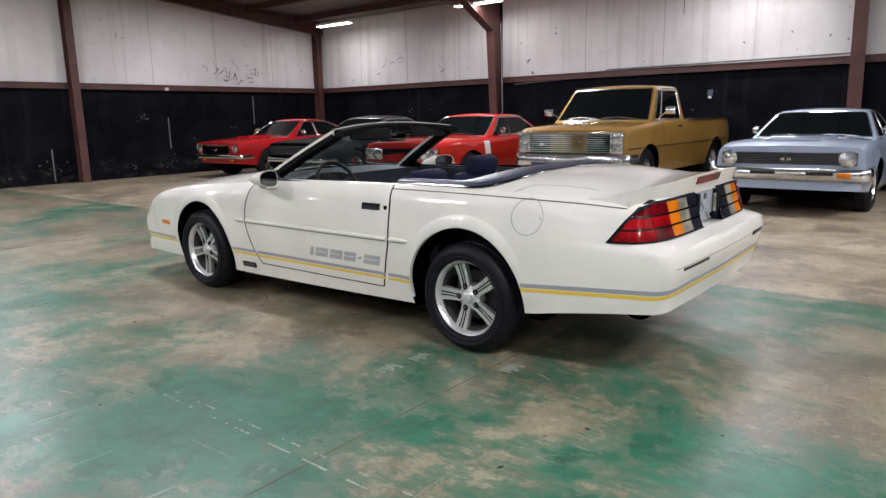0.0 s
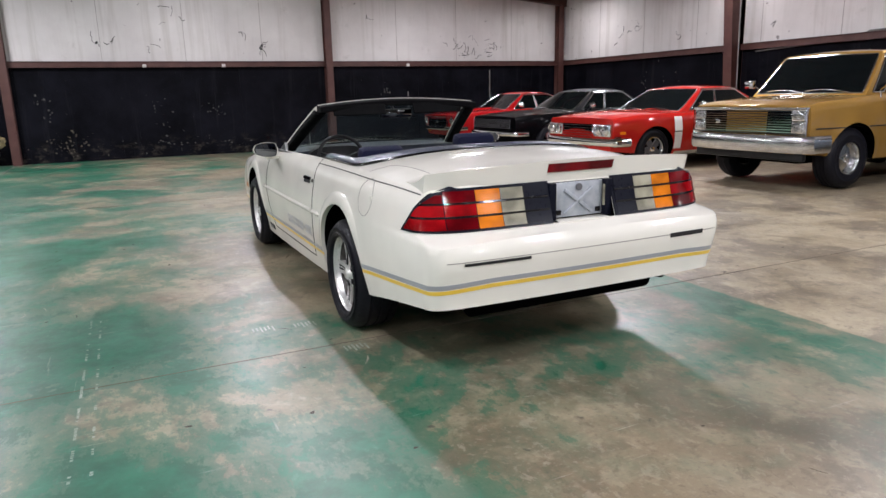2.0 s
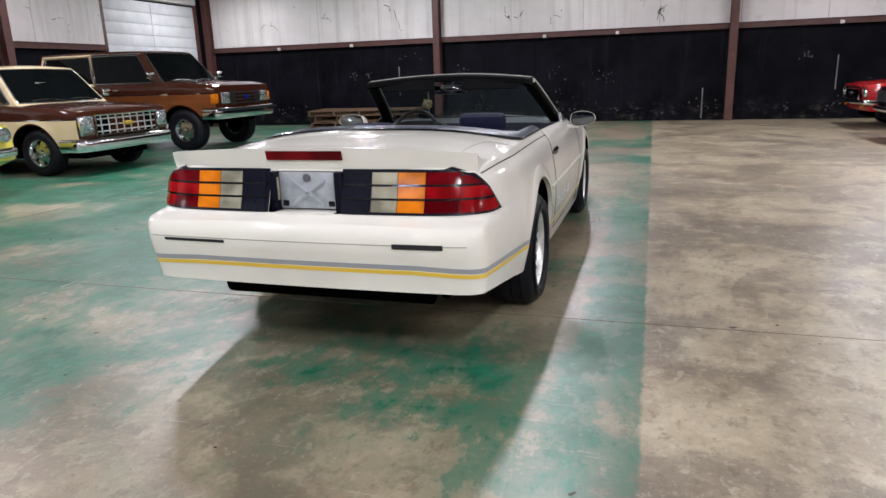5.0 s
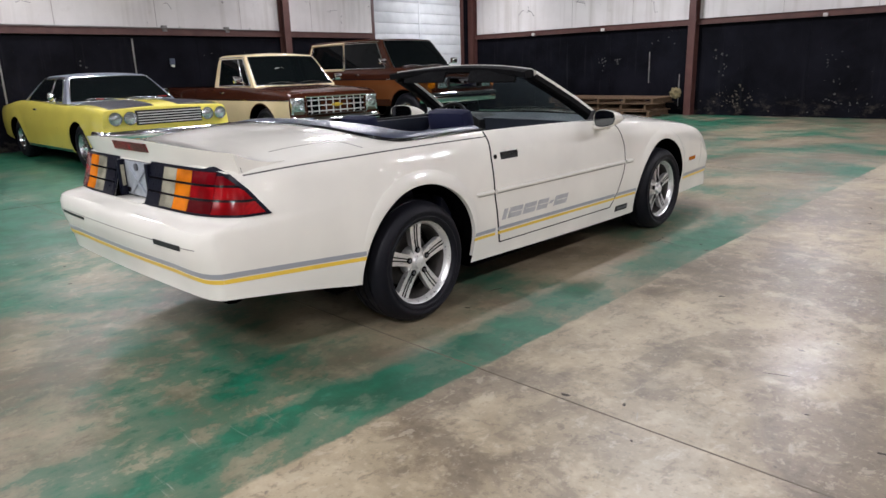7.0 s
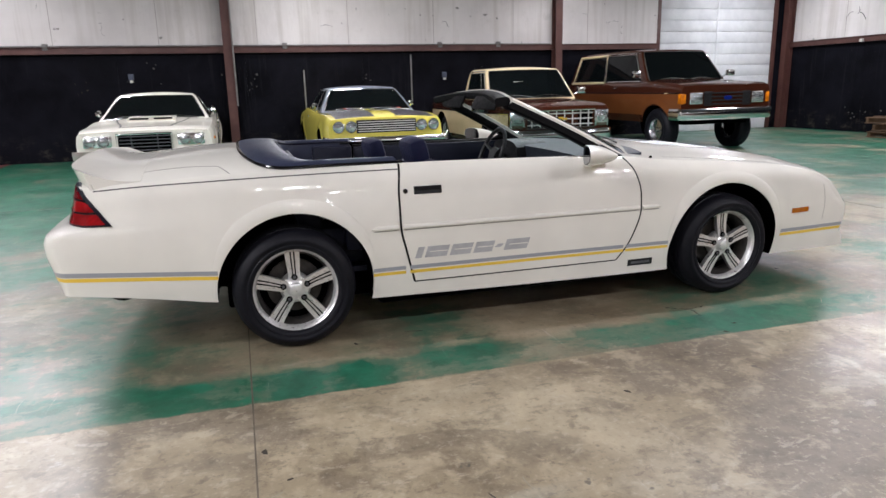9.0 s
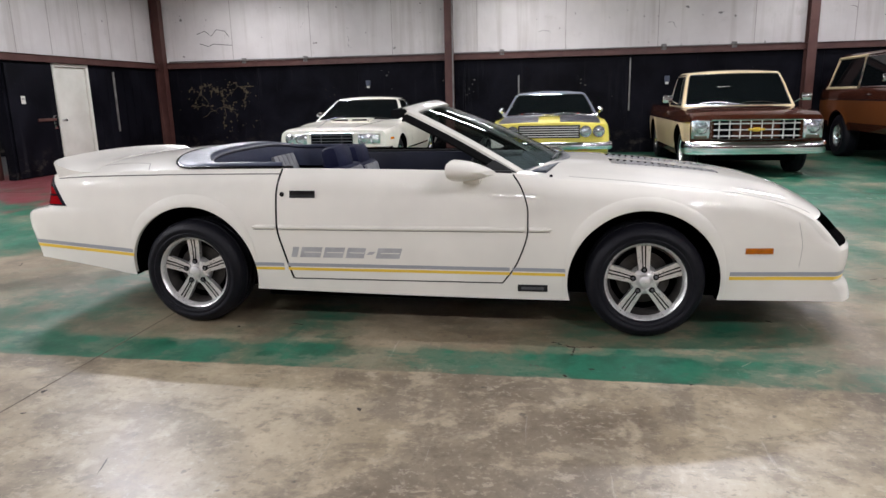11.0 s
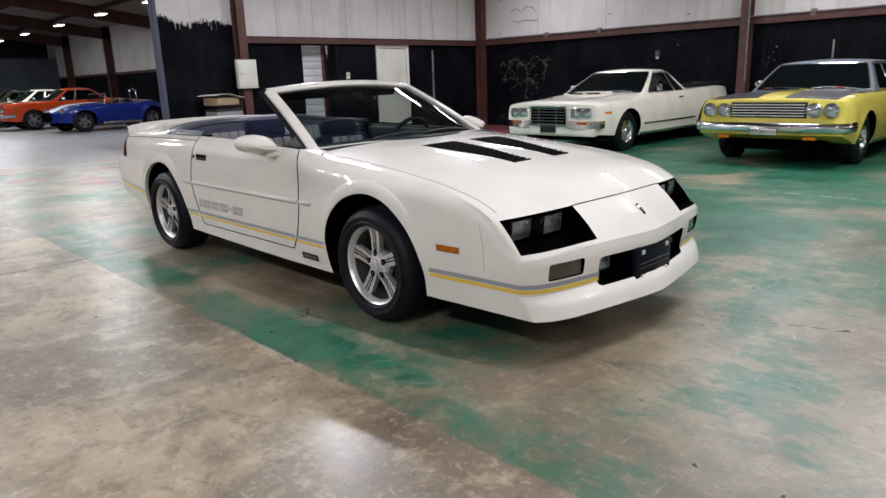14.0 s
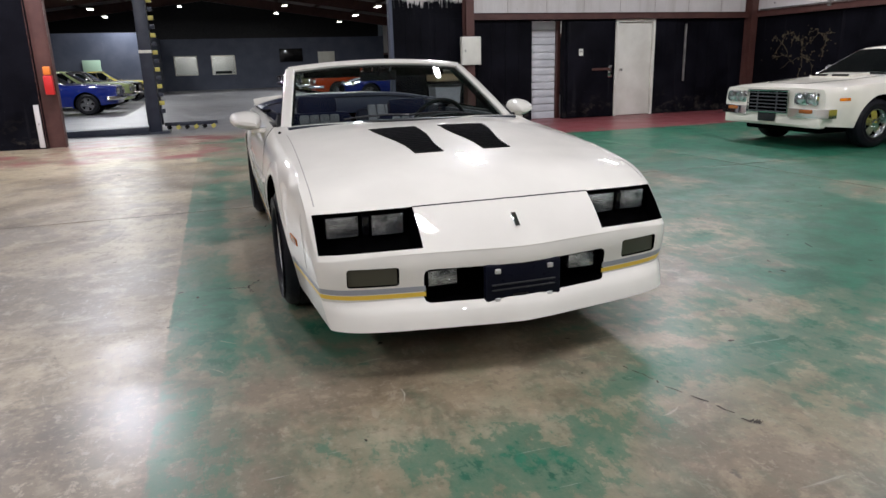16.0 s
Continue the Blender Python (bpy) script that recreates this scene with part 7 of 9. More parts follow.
        # wipers
        for u0, u1 in ((-0.75, -0.05), (0.0, 0.7)):
            self.bit("wiper", tube([front(u0 + (u1 - u0) * q, 0.05 + 0.07 * math.sin(2.6 * q)) + Vector((0, 0.02, 0.012)) for q in line(0, 1, 7)], 0.006, 6), M_CHROMEROUGH)
        self.P = P
        return cab

    # -- trim --
    def side_strip(self, name, y0, y1, z0, z1, material, thick=0.006, n=20, nz=2):
        for s in (-1, 1):
            rows = []
            for y in line(y0, y1, n):
                lo, hi = (z(y) if callable(z) else z for z in (z0, z1))
                rows.append([Vector((s * 2.0, y, lo + (hi - lo) * q)) for q in line(0, 1, nz)])
            bm = self.skin.lay(rows, (-s, 0, 0), thick, 0.003)
            self.bit(name, bm, material)

    def seam(self, pts, wide=0.009):
        for s in (-1, 1):
            rows = []
            for i, (y, z) in enumerate(pts):
                a, b = Vector(pts[max(i - 1, 0)]), Vector(pts[min(i + 1, len(pts) - 1)])
                d = (b - a).normalized()
                n = Vector((-d.y, d.x)) * wide / 2
                rows.append([Vector((s * 2, y - n.x, z - n.y)), Vector((s * 2, y + n.x, z + n.y))])
            self.bit("door_gap", self.skin.lay(rows, (-s, 0, 0), 0.0015, 0.001), M_GAP)

    def top_patch(self, name, x0, x1, y0, y1, material, thick=0.002, n=14, label=""):
        rows = [[Vector((x0(y) + (x1(y) - x0(y)) * q if callable(x0) else x0 + (x1 - x0) * q, y, 3)) for q in line(0, 1, 6)] for y in line(y0, y1, n)]
        return self.bit(name, self.skin.lay(rows, (0, 0, -1), thick, 0.004), material, None, label)

    def bar(self, name, y, z, half, height, depth, material, plan=0.06, wrap=0.25, label=""):
        """A bumper: a bar that curves back and wraps round the corners."""
        s = 1 if y > 0 else -1

        def P(a, b, c):
            f = abs(a)
            x = a * half
            yy = y - s * plan * f**3
            if f > 0.93:
                x = math.copysign(half, a)
                yy = y - s * (plan + wrap * (f - 0.93) / 0.07)
            bulge = depth * (1 - (2 * c - 1) ** 4 * 0.6)
            turn = math.pi / 2 * min(1.0, max(0.0, (f - 0.90) / 0.06))
            out = bulge if b > 0.5 else 0.0
            return Vector((x + math.copysign(math.sin(turn) * out * 0.7, a), yy + s * math.cos(turn) * out, z + height * (c - 0.5)))

        xs = [-1, -0.97, -0.955, -0.94, -0.925, -0.91, -0.89, -0.82, -0.7, -0.5, -0.25]
        xs = xs + [0] + [-v for v in xs[::-1]]
        bm = lattice(P, xs, [0, 1], [0, 0.12, 0.3, 0.5, 0.7, 0.88, 1])
        bmesh.ops.recalc_face_normals(bm, faces=bm.faces)
        return self.bit(name, bm, material, None, label)

    def lamp(self, x, y, z, r, rect=None):
        """A headlamp with its bezel, round or rectangular."""
        glass = M_LAMPGLASS
        for s in (-1, 1):
            c = Matrix.Translation((s * x, y, z))
            if rect:
                w, h = rect
                b = self.bit("headlamp", boxes([((-w - 0.012, -0.04, -h - 0.012), (w + 0.012, 0.012, h + 0.012), c)], 0.006), M_CHROME, None, "headlamp with a chrome bezel")
                self.bit("lens", boxes([((-w, 0.0, -h), (w, 0.022, h), c)], 0.008), glass, b)
            else:
                b = self.bit("headlamp", lathe([(-0.03, r * 0.9), (-0.03, r * 1.16), (0.018, r * 1.16), (0.026, r * 1.06), (0.01, r * 0.96)], 28, "Y"), M_CHROME, None, "round headlamp in a chrome ring")
                b.matrix_local = c
                self.bit("lens", lathe([(-0.02, 0.001), (-0.02, r), (0.008, r), (0.024, r * 0.6), (0.03, 0.001)], 28, "Y"), glass, b)

    def grille(self, x0, x1, z0, z1, y, rows, cols, material, back=None, t=0.008, label="dark grille with bright bars", bend=0.0):
        # The default back is near-black, as the shade behind the bars.
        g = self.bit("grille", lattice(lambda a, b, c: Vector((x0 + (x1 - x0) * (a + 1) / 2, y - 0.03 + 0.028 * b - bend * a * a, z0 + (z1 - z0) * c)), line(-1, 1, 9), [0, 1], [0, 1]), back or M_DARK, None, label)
        for i in range(rows):
            z = z0 + (z1 - z0) * (i + 0.5) / rows if rows > 1 else (z0 + z1) / 2
            self.bit("grille_bar", lattice(lambda a, b, c, z=z: Vector((x0 + (x1 - x0) * (a + 1) / 2, y + 0.016 * b - bend * a * a, z + t * (c - 0.5) * 2)), line(-1, 1, 9), [0, 1], [0, 1]), material, g)
        for i in range(cols):
            x = x0 + (x1 - x0) * (i + 0.5) / cols
            a = (x - x0) / (x1 - x0) * 2 - 1
            self.bit("grille_post", boxes([((x - t * 0.8, y - bend * a * a, z0), (x + t * 0.8, y + 0.014 - bend * a * a, z1))]), material, g)
        return g

    def mirror(self, y, z, x, material, big=False, both=True):
        for s in ((-1, 1) if both else (-1,)):
            if big:
                b = self.bit("door_mirror", boxes([((s * x - 0.085, y - 0.03, z - 0.055), (s * x + 0.085, y + 0.05, z + 0.065))], 0.022), material, None, "chrome door mirror")
                self.bit("mirror_arm", tube([(s * (x - 0.09), y, z - 0.03), (s * (x - 0.20), y - 0.02, z - 0.10), (s * (x - 0.19), y - 0.02, z - 0.20)], 0.012, 6), material, b)
            else:
                b = self.bit("door_mirror", lathe([(-0.03, 0.001), (-0.03, 0.055), (0.0, 0.06), (0.05, 0.045), (0.08, 0.001)], 18, "Y"), material, None, "small chrome door mirror")
                b.matrix_local = Matrix.Translation((s * x, y, z))
                self.bit("mirror_arm", boxes([((-0.02 - s * 0.07, -0.015, -0.10), (0.02 - s * 0.03, 0.015, -0.02))], 0.006), material, b)

    def handles(self, y, z, material=None):
        for s in (-1, 1):
            p = self.skin.drop((s * 2, y, z), (-s, 0, 0))
            if p:
                self.bit("door_handle", boxes([((p.x - 0.006 if s > 0 else p.x - 0.022, y - 0.075, z - 0.014), (p.x + 0.022 if s > 0 else p.x + 0.006, y + 0.075, z + 0.014))], 0.008), material or M_CHROME)


def facing_west(fx, cy, wb, turn=0.0, k=1.0):
    return Matrix.Translation((fx + wb * k / 2, cy, 0)) @ Matrix.Rotation(radians(90 + turn), 4, "Z") @ Matrix.Scale(k, 4)


def facing_east(fx, cy, wb, turn=0.0, k=1.0):
    return Matrix.Translation((fx - wb * k / 2, cy, 0)) @ Matrix.Rotation(radians(-90 + turn), 4, "Z") @ Matrix.Scale(k, 4)


def coupe(name, label, m, wb, front, rear, w, hood, cowl, belt, deck, roof, paint_mat, roof_mat, wheel, cab=None, sill=0.24, group="", nose_low=0.34, tail_low=0.36, extra=None, wid_end=0.93, **kw):
    """A two-door with long hood: heights are those of nose, cowl, belt, deck and roof."""
    y0, y1 = -wb / 2 - rear, wb / 2 + front
    ax = wb / 2
    sp = dict(kw)
    sp.setdefault("R", 0.335)
    sp.setdefault("arch", 0.385)
    sp.update(wb=wb, wheel=wheel, paint=paint_mat,
              W=[(y0, w * 0.94), (y0 + 0.5, w * 0.985), (-0.2, w), (ax, w * 0.99), (y1 - 0.3, w * (wid_end + 0.04)), (y1, w * wid_end)],
              Zb=[(y0, tail_low), (-ax - 0.3, sill + 0.06), (-ax + 0.4, sill), (ax - 0.4, sill), (ax + 0.35, sill + 0.05), (y1, nose_low)],
              Zs=[(y0, deck - 0.06), (y0 + 0.4, deck - 0.03), (-ax * 0.8, belt + 0.03), (-0.1, belt), (ax * 0.60, cowl - 0.05), (ax * 1.05, hood - 0.005), (y1 - 0.1, hood - 0.045), (y1, hood - 0.06)],
              Zc=[(y0, deck - 0.03), (y0 + 0.4, deck + 0.01), (-ax * 0.8, belt + 0.06), (-0.1, belt + 0.02), (ax * 0.60, cowl), (ax * 1.05, hood + 0.045), (y1 - 0.1, hood - 0.01), (y1, hood - 0.04)])
    v = Vehicle(name, label, m, sp, "car", group)
    g = cab or (-ax * 0.90, ax * 0.58, -ax * 0.42, ax * 0.12, w * 0.86, w * 0.64, belt - 0.01, roof)
    v.cabin(g, roof_mat, kw.get("pillars", (0.62,)))
    v.seam([(ax * 0.40, belt - 0.03), (ax * 0.43, (belt + sill) / 2), (ax * 0.40, sill + 0.06)])
    v.seam([(-ax * 0.38, belt + 0.0), (-ax * 0.42, (belt + sill) / 2 + 0.1), (-ax * 0.38, sill + 0.06)])
    v.handles(-ax * 0.24, belt - 0.10)
    v.mirror(ax * 0.27, belt + 0.10, w * 0.93, M_CHROME, both=kw.get("mirrors2", True))
    v.side_strip("sill_trim", -ax + 0.42, ax - 0.42, sill + 0.005, sill + 0.045, M_CHROMEROUGH)
    return v


P_RED = paint("red_paint", (0.34, 0.010, 0.012))
P_RED2 = paint("orange_red_paint", (0.36, 0.014, 0.010))
P_BLACK = paint("black_paint", (0.0015, 0.0015, 0.002), coat=0.16)
P_SILVER = paint("silver_blue_paint", (0.34, 0.40, 0.50), True)
P_GOLD = paint("gold_brown_paint", (0.33, 0.185, 0.042), True)
P_CREAMW = paint("cream_white_paint", (0.72, 0.69, 0.60))
P_YELLOW = paint("lemon_yellow_paint", (0.62, 0.53, 0.10))
P_MATTBLACK = worn("satin_black_hood", (0.016, 0.016, 0.022), (0.026, 0.026, 0.034), 4, 0.42, 60, 0.05, spec=0.35)
P_BROWN = paint("dark_brown_paint", (0.042, 0.012, 0.006))
P_TAN = paint("tan_paint", (0.60, 0.48, 0.30))
P_RUST = paint("copper_brown_paint", (0.20, 0.065, 0.02), True)
P_BLUE = paint("deep_blue_paint", (0.006, 0.015, 0.13))
P_OLIVE = paint("olive_paint", (0.10, 0.10, 0.05))
P_GREEN = paint("pale_green_paint", (0.30, 0.36, 0.16))
P_VINYL = worn("black_vinyl_roof", (0.005, 0.005, 0.006), (0.010, 0.010, 0.011), 5, 0.42, 120, 0.15, spec=0.25)
P_SLATE = worn("slate_vinyl_roof", (0.10, 0.11, 0.14), (0.14, 0.15, 0.18), 5, 0.45, 120, 0.2)

EASTROW, WESTROW = "vehicles along the east wall", "vehicles along the west wall"

# red fastback by the corner
v = coupe("red_fastback", "red 1960s fastback coupe with chrome bumpers", facing_west(6.05, 10.35, 2.74), 2.74, 0.86, 1.05, 0.90, 0.86, 0.93, 0.90, 0.88, 1.29, P_RED, P_RED, W_RALLY, group=EASTROW, nose_rake=0.10,
          cab=(-1.70, 0.80, -0.50, 0.16, 0.77, 0.57, 0.88, 1.29))
yN = v.y1
v.grille(-0.52, 0.52, 0.56, 0.76, yN + 0.03, 3, 0, M_CHROMEROUGH, t=0.004)
v.bit("grille_frame", tube([(-0.54, yN + 0.05, 0.55), (0.54, yN + 0.05, 0.55), (0.56, yN + 0.06, 0.77), (-0.56, yN + 0.06, 0.77)], 0.015, 8, True), M_CHROME)
v.bit("grille_badge", boxes([((-0.09, yN + 0.05, 0.63), (0.09, yN + 0.065, 0.69))], 0.01), M_CHROME)
v.lamp(0.70, yN - 0.01, 0.69, 0.085)
v.bar("front_bumper", yN + 0.05, 0.50, 0.86, 0.09, 0.05, M_CHROME, 0.09, 0.30, "chrome front bumper")
v.top_patch("hood_scoop", -0.25, 0.25, 0.9, 1.5, P_RED, 0.03)
for s in (-1, 1):
    v.bit("turn_lamp", boxes([((s * 0.55 - 0.05, yN - 0.02, 0.40), (s * 0.55 + 0.05, yN + 0.02, 0.44))], 0.01), M_AMBER_L)

# black coupe beside it
v = coupe("black_coupe", "black 1960s hardtop coupe with vinyl roof", facing_west(5.85, 7.35, 2.75), 2.75, 0.88, 1.05, 0.92, 0.88, 0.94, 0.91, 0.90, 1.31, P_BLACK, P_VINYL, W_RALLY, group=EASTROW, nose_rake=-0.04)
yN = v.y1
v.grille(-0.74, 0.74, 0.60, 0.78, yN - 0.005, 8, 0, M_ALLOYDARK, t=0.004)
v.bar("front_bumper", yN + 0.03, 0.50, 0.90, 0.09, 0.06, M_CHROME, 0.09, 0.25, "chrome front bumper")
v.side_strip("belt_trim", -1.2, 1.9, 0.862, 0.872, M_CHROME)

# red coupe with a white fender stripe
v = coupe("red_coupe", "orange-red 1960s hardtop coupe with white fender stripe", facing_west(5.92, 4.58, 2.84), 2.84, 0.86, 1.25, 0.965, 0.90, 0.95, 0.92, 0.92, 1.31, P_RED2, P_RED2, W_DARK, group=EASTROW, nose_rake=-0.05, wid_end=0.90)
yN = v.y1
v.grille(-0.40, 0.40, 0.54, 0.76, yN - 0.005, 5, 0, M_BLACKTRIM, t=0.004)
for s in (-1, 1):
    v.bit("lamp_panel", boxes([((s * 0.63 - 0.21, yN - 0.06, 0.56), (s * 0.63 + 0.21, yN + 0.0, 0.76))], 0.02), M_CHROMEROUGH)
    v.bit("bumper_end", lattice(lambda a, b, c, s=s: Vector((s * 0.62 + a * 0.27, yN - 0.12 + 0.17 * b * (1 - 0.3 * (2 * c - 1) ** 2) - 0.04 * (s * a + 1), 0.40 + 0.15 * c + 0.02 * s * a)), line(-1, 1, 7), [0, 1], line(0, 1, 5)), M_CHROME)
v.lamp(0.73, yN + 0.005, 0.66, 0.075)
v.lamp(0.53, yN + 0.01, 0.66, 0.075)
v.bar("front_bumper", yN + 0.0, 0.47, 0.90, 0.13, 0.06, M_CHROME, 0.07, 0.3, "chrome front bumper")
v.side_strip("fender_stripe", 0.87, 1.03, 0.33, 0.845, mat("white_stripe", (0.75, 0.74, 0.72), 0.3, coat=0.6), 0.003, 10, 14)
v.side_strip("fender_stripe_band", 0.868, 1.032, 0.60, 0.615, M_GLOSSBLACK, 0.005, 10)
v.side_strip("marker_lamp", 2.0, 2.10, 0.60, 0.64, M_AMBER_L, 0.006, 4)

# gold pickup


def pickup(name, label, m, wb, front, rear, w, hood, belt, roof, upper, lower, roof_mat, wheel, R, base, group, split=None, bed=True, cabin=None, arch=0.47, cab_back=None, cowl=None):
    y0, y1 = -wb / 2 - rear, wb / 2 + front
    ax = wb / 2
    cab_back = cab_back if bed else y0 + 0.05
    cowl = cowl or ax * 0.5
    sp = dict(wb=wb, R=R, arch=arch, wheel=wheel, paint=upper, zmid=base + 0.45, tuck=0.05, lean=0.03, flare=0.02, crown=4.0, inset=0.17,
              W=[(y0, w * 0.97), (y0 + 0.4, w), (ax, w), (y1 - 0.3, w * 0.985), (y1, w * 0.965)],
              Zb=[(y0, base + 0.10), (-ax, base), (ax - 0.5, base), (ax + 0.4, base + 0.08), (y1, base + 0.12)],
              Zs=[(y0, belt), (cab_back, belt), (cowl - 0.35, belt), (cowl + 0.05, hood + 0.045), (cowl + 0.4, hood + 0.025), (y1 - 0.12, hood - 0.015), (y1, hood - 0.05)],
              Zc=[(y0, belt), (cab_back, belt), (cowl - 0.35, belt + 0.02), (cowl + 0.05, hood + 0.08), (cowl + 0.4, hood + 0.06), (y1 - 0.12, hood + 0.005), (y1, hood - 0.04)],
              nose_plan=0.04)
    if bed:
        sp["cuts"] = [((-w + 0.09, y0 + 0.08, base + 0.30), (w - 0.09, cab_back - 0.06, belt + 0.3))]
    v = Vehicle(name, label, m, sp, "pickup truck" if bed else "off-road car", group)
    v.cabin(cabin or (cab_back, cowl, cab_back + 0.06, cowl - 0.50, w * 0.90, w * 0.76, belt - 0.01, roof), roof_mat, (0.76,) if bed else (0.5,), side=(0.12, 0.94) if bed else (0.06, 0.95))
    if split:
        z0, z1 = split
        v.side_strip("lower_paint", -ax + arch + 0.05, ax - arch - 0.05, z0, z1, lower, 0.004, 24, 8)
        v.side_strip("lower_paint", y0 + 0.05, -ax - arch - 0.03, z0, z1, lower, 0.004, 8, 8)
        v.side_strip("lower_paint", -ax - arch - 0.03, -ax + arch + 0.05, lambda y: R + math.sqrt(max(0.0, (arch + 0.01) ** 2 - (y + ax) ** 2)) if abs(y + ax) < arch else z0, z1, lower, 0.004, 22, 8)
        v.side_strip("lower_paint", ax - arch - 0.05, ax + arch + 0.03, lambda y: R + math.sqrt(max(0.0, (arch + 0.01) ** 2 - (y - ax) ** 2)) if abs(y - ax) < arch else z0, z1, lower, 0.004, 22, 8)
        v.side_strip("lower_paint", ax + arch + 0.03, y1 - 0.05, z0 + 0.08, z1, lower, 0.004, 8, 8)
        v.side_strip("side_trim", y0 + 0.05, y1 - 0.05, z1 - 0.006, z1 + 0.012, M_CHROME, 0.008, 30)
    v.seam([(cowl - 0.12, belt - 0.03), (cowl - 0.08, base + 0.3), (cowl - 0.30, base + 0.06)])
    v.seam([(cab_back + 0.30 if bed else -0.25, belt), (cab_back + 0.30 if bed else -0.25, base + 0.06)])
    if bed:
        v.seam([(cab_back - 0.03, belt), (cab_back - 0.03, base + 0.06)], 0.02)
    v.handles((cab_back + 0.42) if bed else -0.12, belt - 0.10)
    return v


v = pickup("gold_pickup", "gold-brown square-body pickup truck with chrome grille", facing_west(6.26, 1.49, 3.34, 0, 0.95), 3.34, 0.86, 1.0, 0.98, 1.15, 1.22, 1.80, P_GOLD, None, P_GOLD, W_TRUCK, 0.41, 0.38, EASTROW, cab_back=-0.12, cowl=1.40)
yN = v.y1
v.grille(-0.70, 0.70, 0.755, 1.05, yN + 0.0, 9, 0, M_CHROME, t=0.0085, label="chrome grille of many horizontal bars")
v.bit("grille_frame", tube([(-0.92, yN + 0.012, 0.745), (0.92, yN + 0.012, 0.745), (0.92, yN + 0.012, 1.06), (-0.92, yN + 0.012, 1.06)], 0.014, 8, True), M_CHROME)
for s in (-1, 1):
    v.bit("lamp_panel", boxes([((s * 0.805 - 0.105, yN - 0.06, 0.745), (s * 0.805 + 0.105, yN + 0.005, 1.06))], 0.012), M_CHROMEROUGH)
v.lamp(0.805, yN + 0.006, 0.985, 0.0, (0.075, 0.055))
v.lamp(0.805, yN + 0.006, 0.830, 0.0, (0.075, 0.055))
v.bit("grille_badge", boxes([((0.42, yN + 0.015, 0.86), (0.50, yN + 0.028, 0.92))], 0.006), M_CHROME)
v.bit("grille_top_rail", boxes([((-0.93, yN - 0.02, 1.065), (0.93, yN + 0.02, 1.085))], 0.006), M_CHROME)
v.bar("front_bumper", yN + 0.06, 0.62, 0.98, 0.22, 0.05, M_CHROMEROUGH, 0.08, 0.35, "chrome front bumper")
v.bit("air_dam", boxes([((-0.88, yN - 0.1, 0.40), (0.88, yN - 0.02, 0.52))], 0.02), M_BLACKTRIM)
v.mirror(1.18, 1.38, 1.12, M_CHROME, True)
v.side_strip("side_trim", -2.4, 2.4, 0.81, 0.825, M_BLACKTRIM, 0.008, 30)
v.bit("hood_ornament", cyl(0.02, 0.05, Matrix.Translation((0, yN - 0.5, 1.20)), 10), M_CHROME)
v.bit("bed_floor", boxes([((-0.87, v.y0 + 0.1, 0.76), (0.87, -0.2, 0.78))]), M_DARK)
for s in (-1, 1):
    v.bit("bed_rail", boxes([((s * 0.91 - 0.05, v.y0 + 0.05, 1.222), (s * 0.91 + 0.05, -0.2, 1.24))], 0.006), M_CHROMEROUGH)

# silver coupe
v = coupe("silver_coupe", "silver-blue 1970s coupe with black grille", facing_west(6.25, -1.52, 2.82, 0, 0.97), 2.82, 0.88, 1.1, 0.925, 0.92, 0.96, 0.93, 0.92, 1.31, P_SILVER, P_SILVER, W_DARK, group=EASTROW, nose_rake=-0.03, trim_mat=M_CHROMEROUGH)
yN = v.y1
v.grille(-0.78, 0.78, 0.65, 0.80, yN + 0.0, 7, 0, M_ALLOYDARK, t=0.004, label="black grille of fine horizontal bars")
v.lamp(0.68, yN + 0.015, 0.725, 0.085)
v.bit("grille_badge", boxes([((-0.06, yN + 0.02, 0.70), (-0.01, yN + 0.028, 0.74)), ((0.01, yN + 0.02, 0.70), (0.06, yN + 0.028, 0.74))], 0.006), M_CHROME)
v.bar("front_bumper", yN + 0.03, 0.53, 0.90, 0.15, 0.05, M_CHROMEROUGH, 0.06, 0.25, "polished front bumper with slots")
for x in (-0.40, 0.25):
    v.bit("bumper_slot", boxes([((x - 0.15, yN + 0.05, 0.53), (x + 0.15, yN + 0.088, 0.575))], 0.012), M_BLACKTRIM)
for s in (-1, 1):
    v.bit("turn_lamp", boxes([((s * 0.66 - 0.07, yN + 0.03, 0.50), (s * 0.66 + 0.07, yN + 0.078, 0.56))], 0.01), M_AMBER_L)
v.side_strip("side_trim", -2.2, 2.1, 0.60, 0.615, M_BLACKTRIM, 0.007, 30)
v.top_patch("hood_bulge", -0.32, 0.32, 0.75, 2.0, P_SILVER, 0.018)

# white pickup coupe with a black hood panel
v = coupe("white_pickup_coupe", "cream-white 1970s car-based pickup with scooped hood", facing_east(-7.03, -2.75, 3.0, 0, 0.95), 3.0, 0.98, 1.08, 1.0, 0.875, 0.97, 0.94, 1.02, 1.36, P_CREAMW, P_CREAMW, W_RALLY, group=WESTROW, nose_rake=-0.02, arch=0.40,
          cab=(-0.85, 0.86, -0.38, 0.13, 0.86, 0.62, 0.93, 1.35), pillars=(0.30,))
yN = v.y1
v.bit("bed_cover", boxes([((-0.78, v.y0 + 0.2, 1.0), (0.78, -1.0, 1.03))], 0.01), P_VINYL)
v.grille(-0.36, 0.36, 0.48, 0.78, yN + 0.03, 6, 2, M_ALLOYDARK, t=0.006, label="black grille of fine horizontal bars")
v.bit("grille_frame", tube([(-0.38, yN + 0.035, 0.49), (0.38, yN + 0.035, 0.49), (0.38, yN + 0.035, 0.79), (-0.38, yN + 0.035, 0.79)], 0.014, 8, True), M_CHROME)
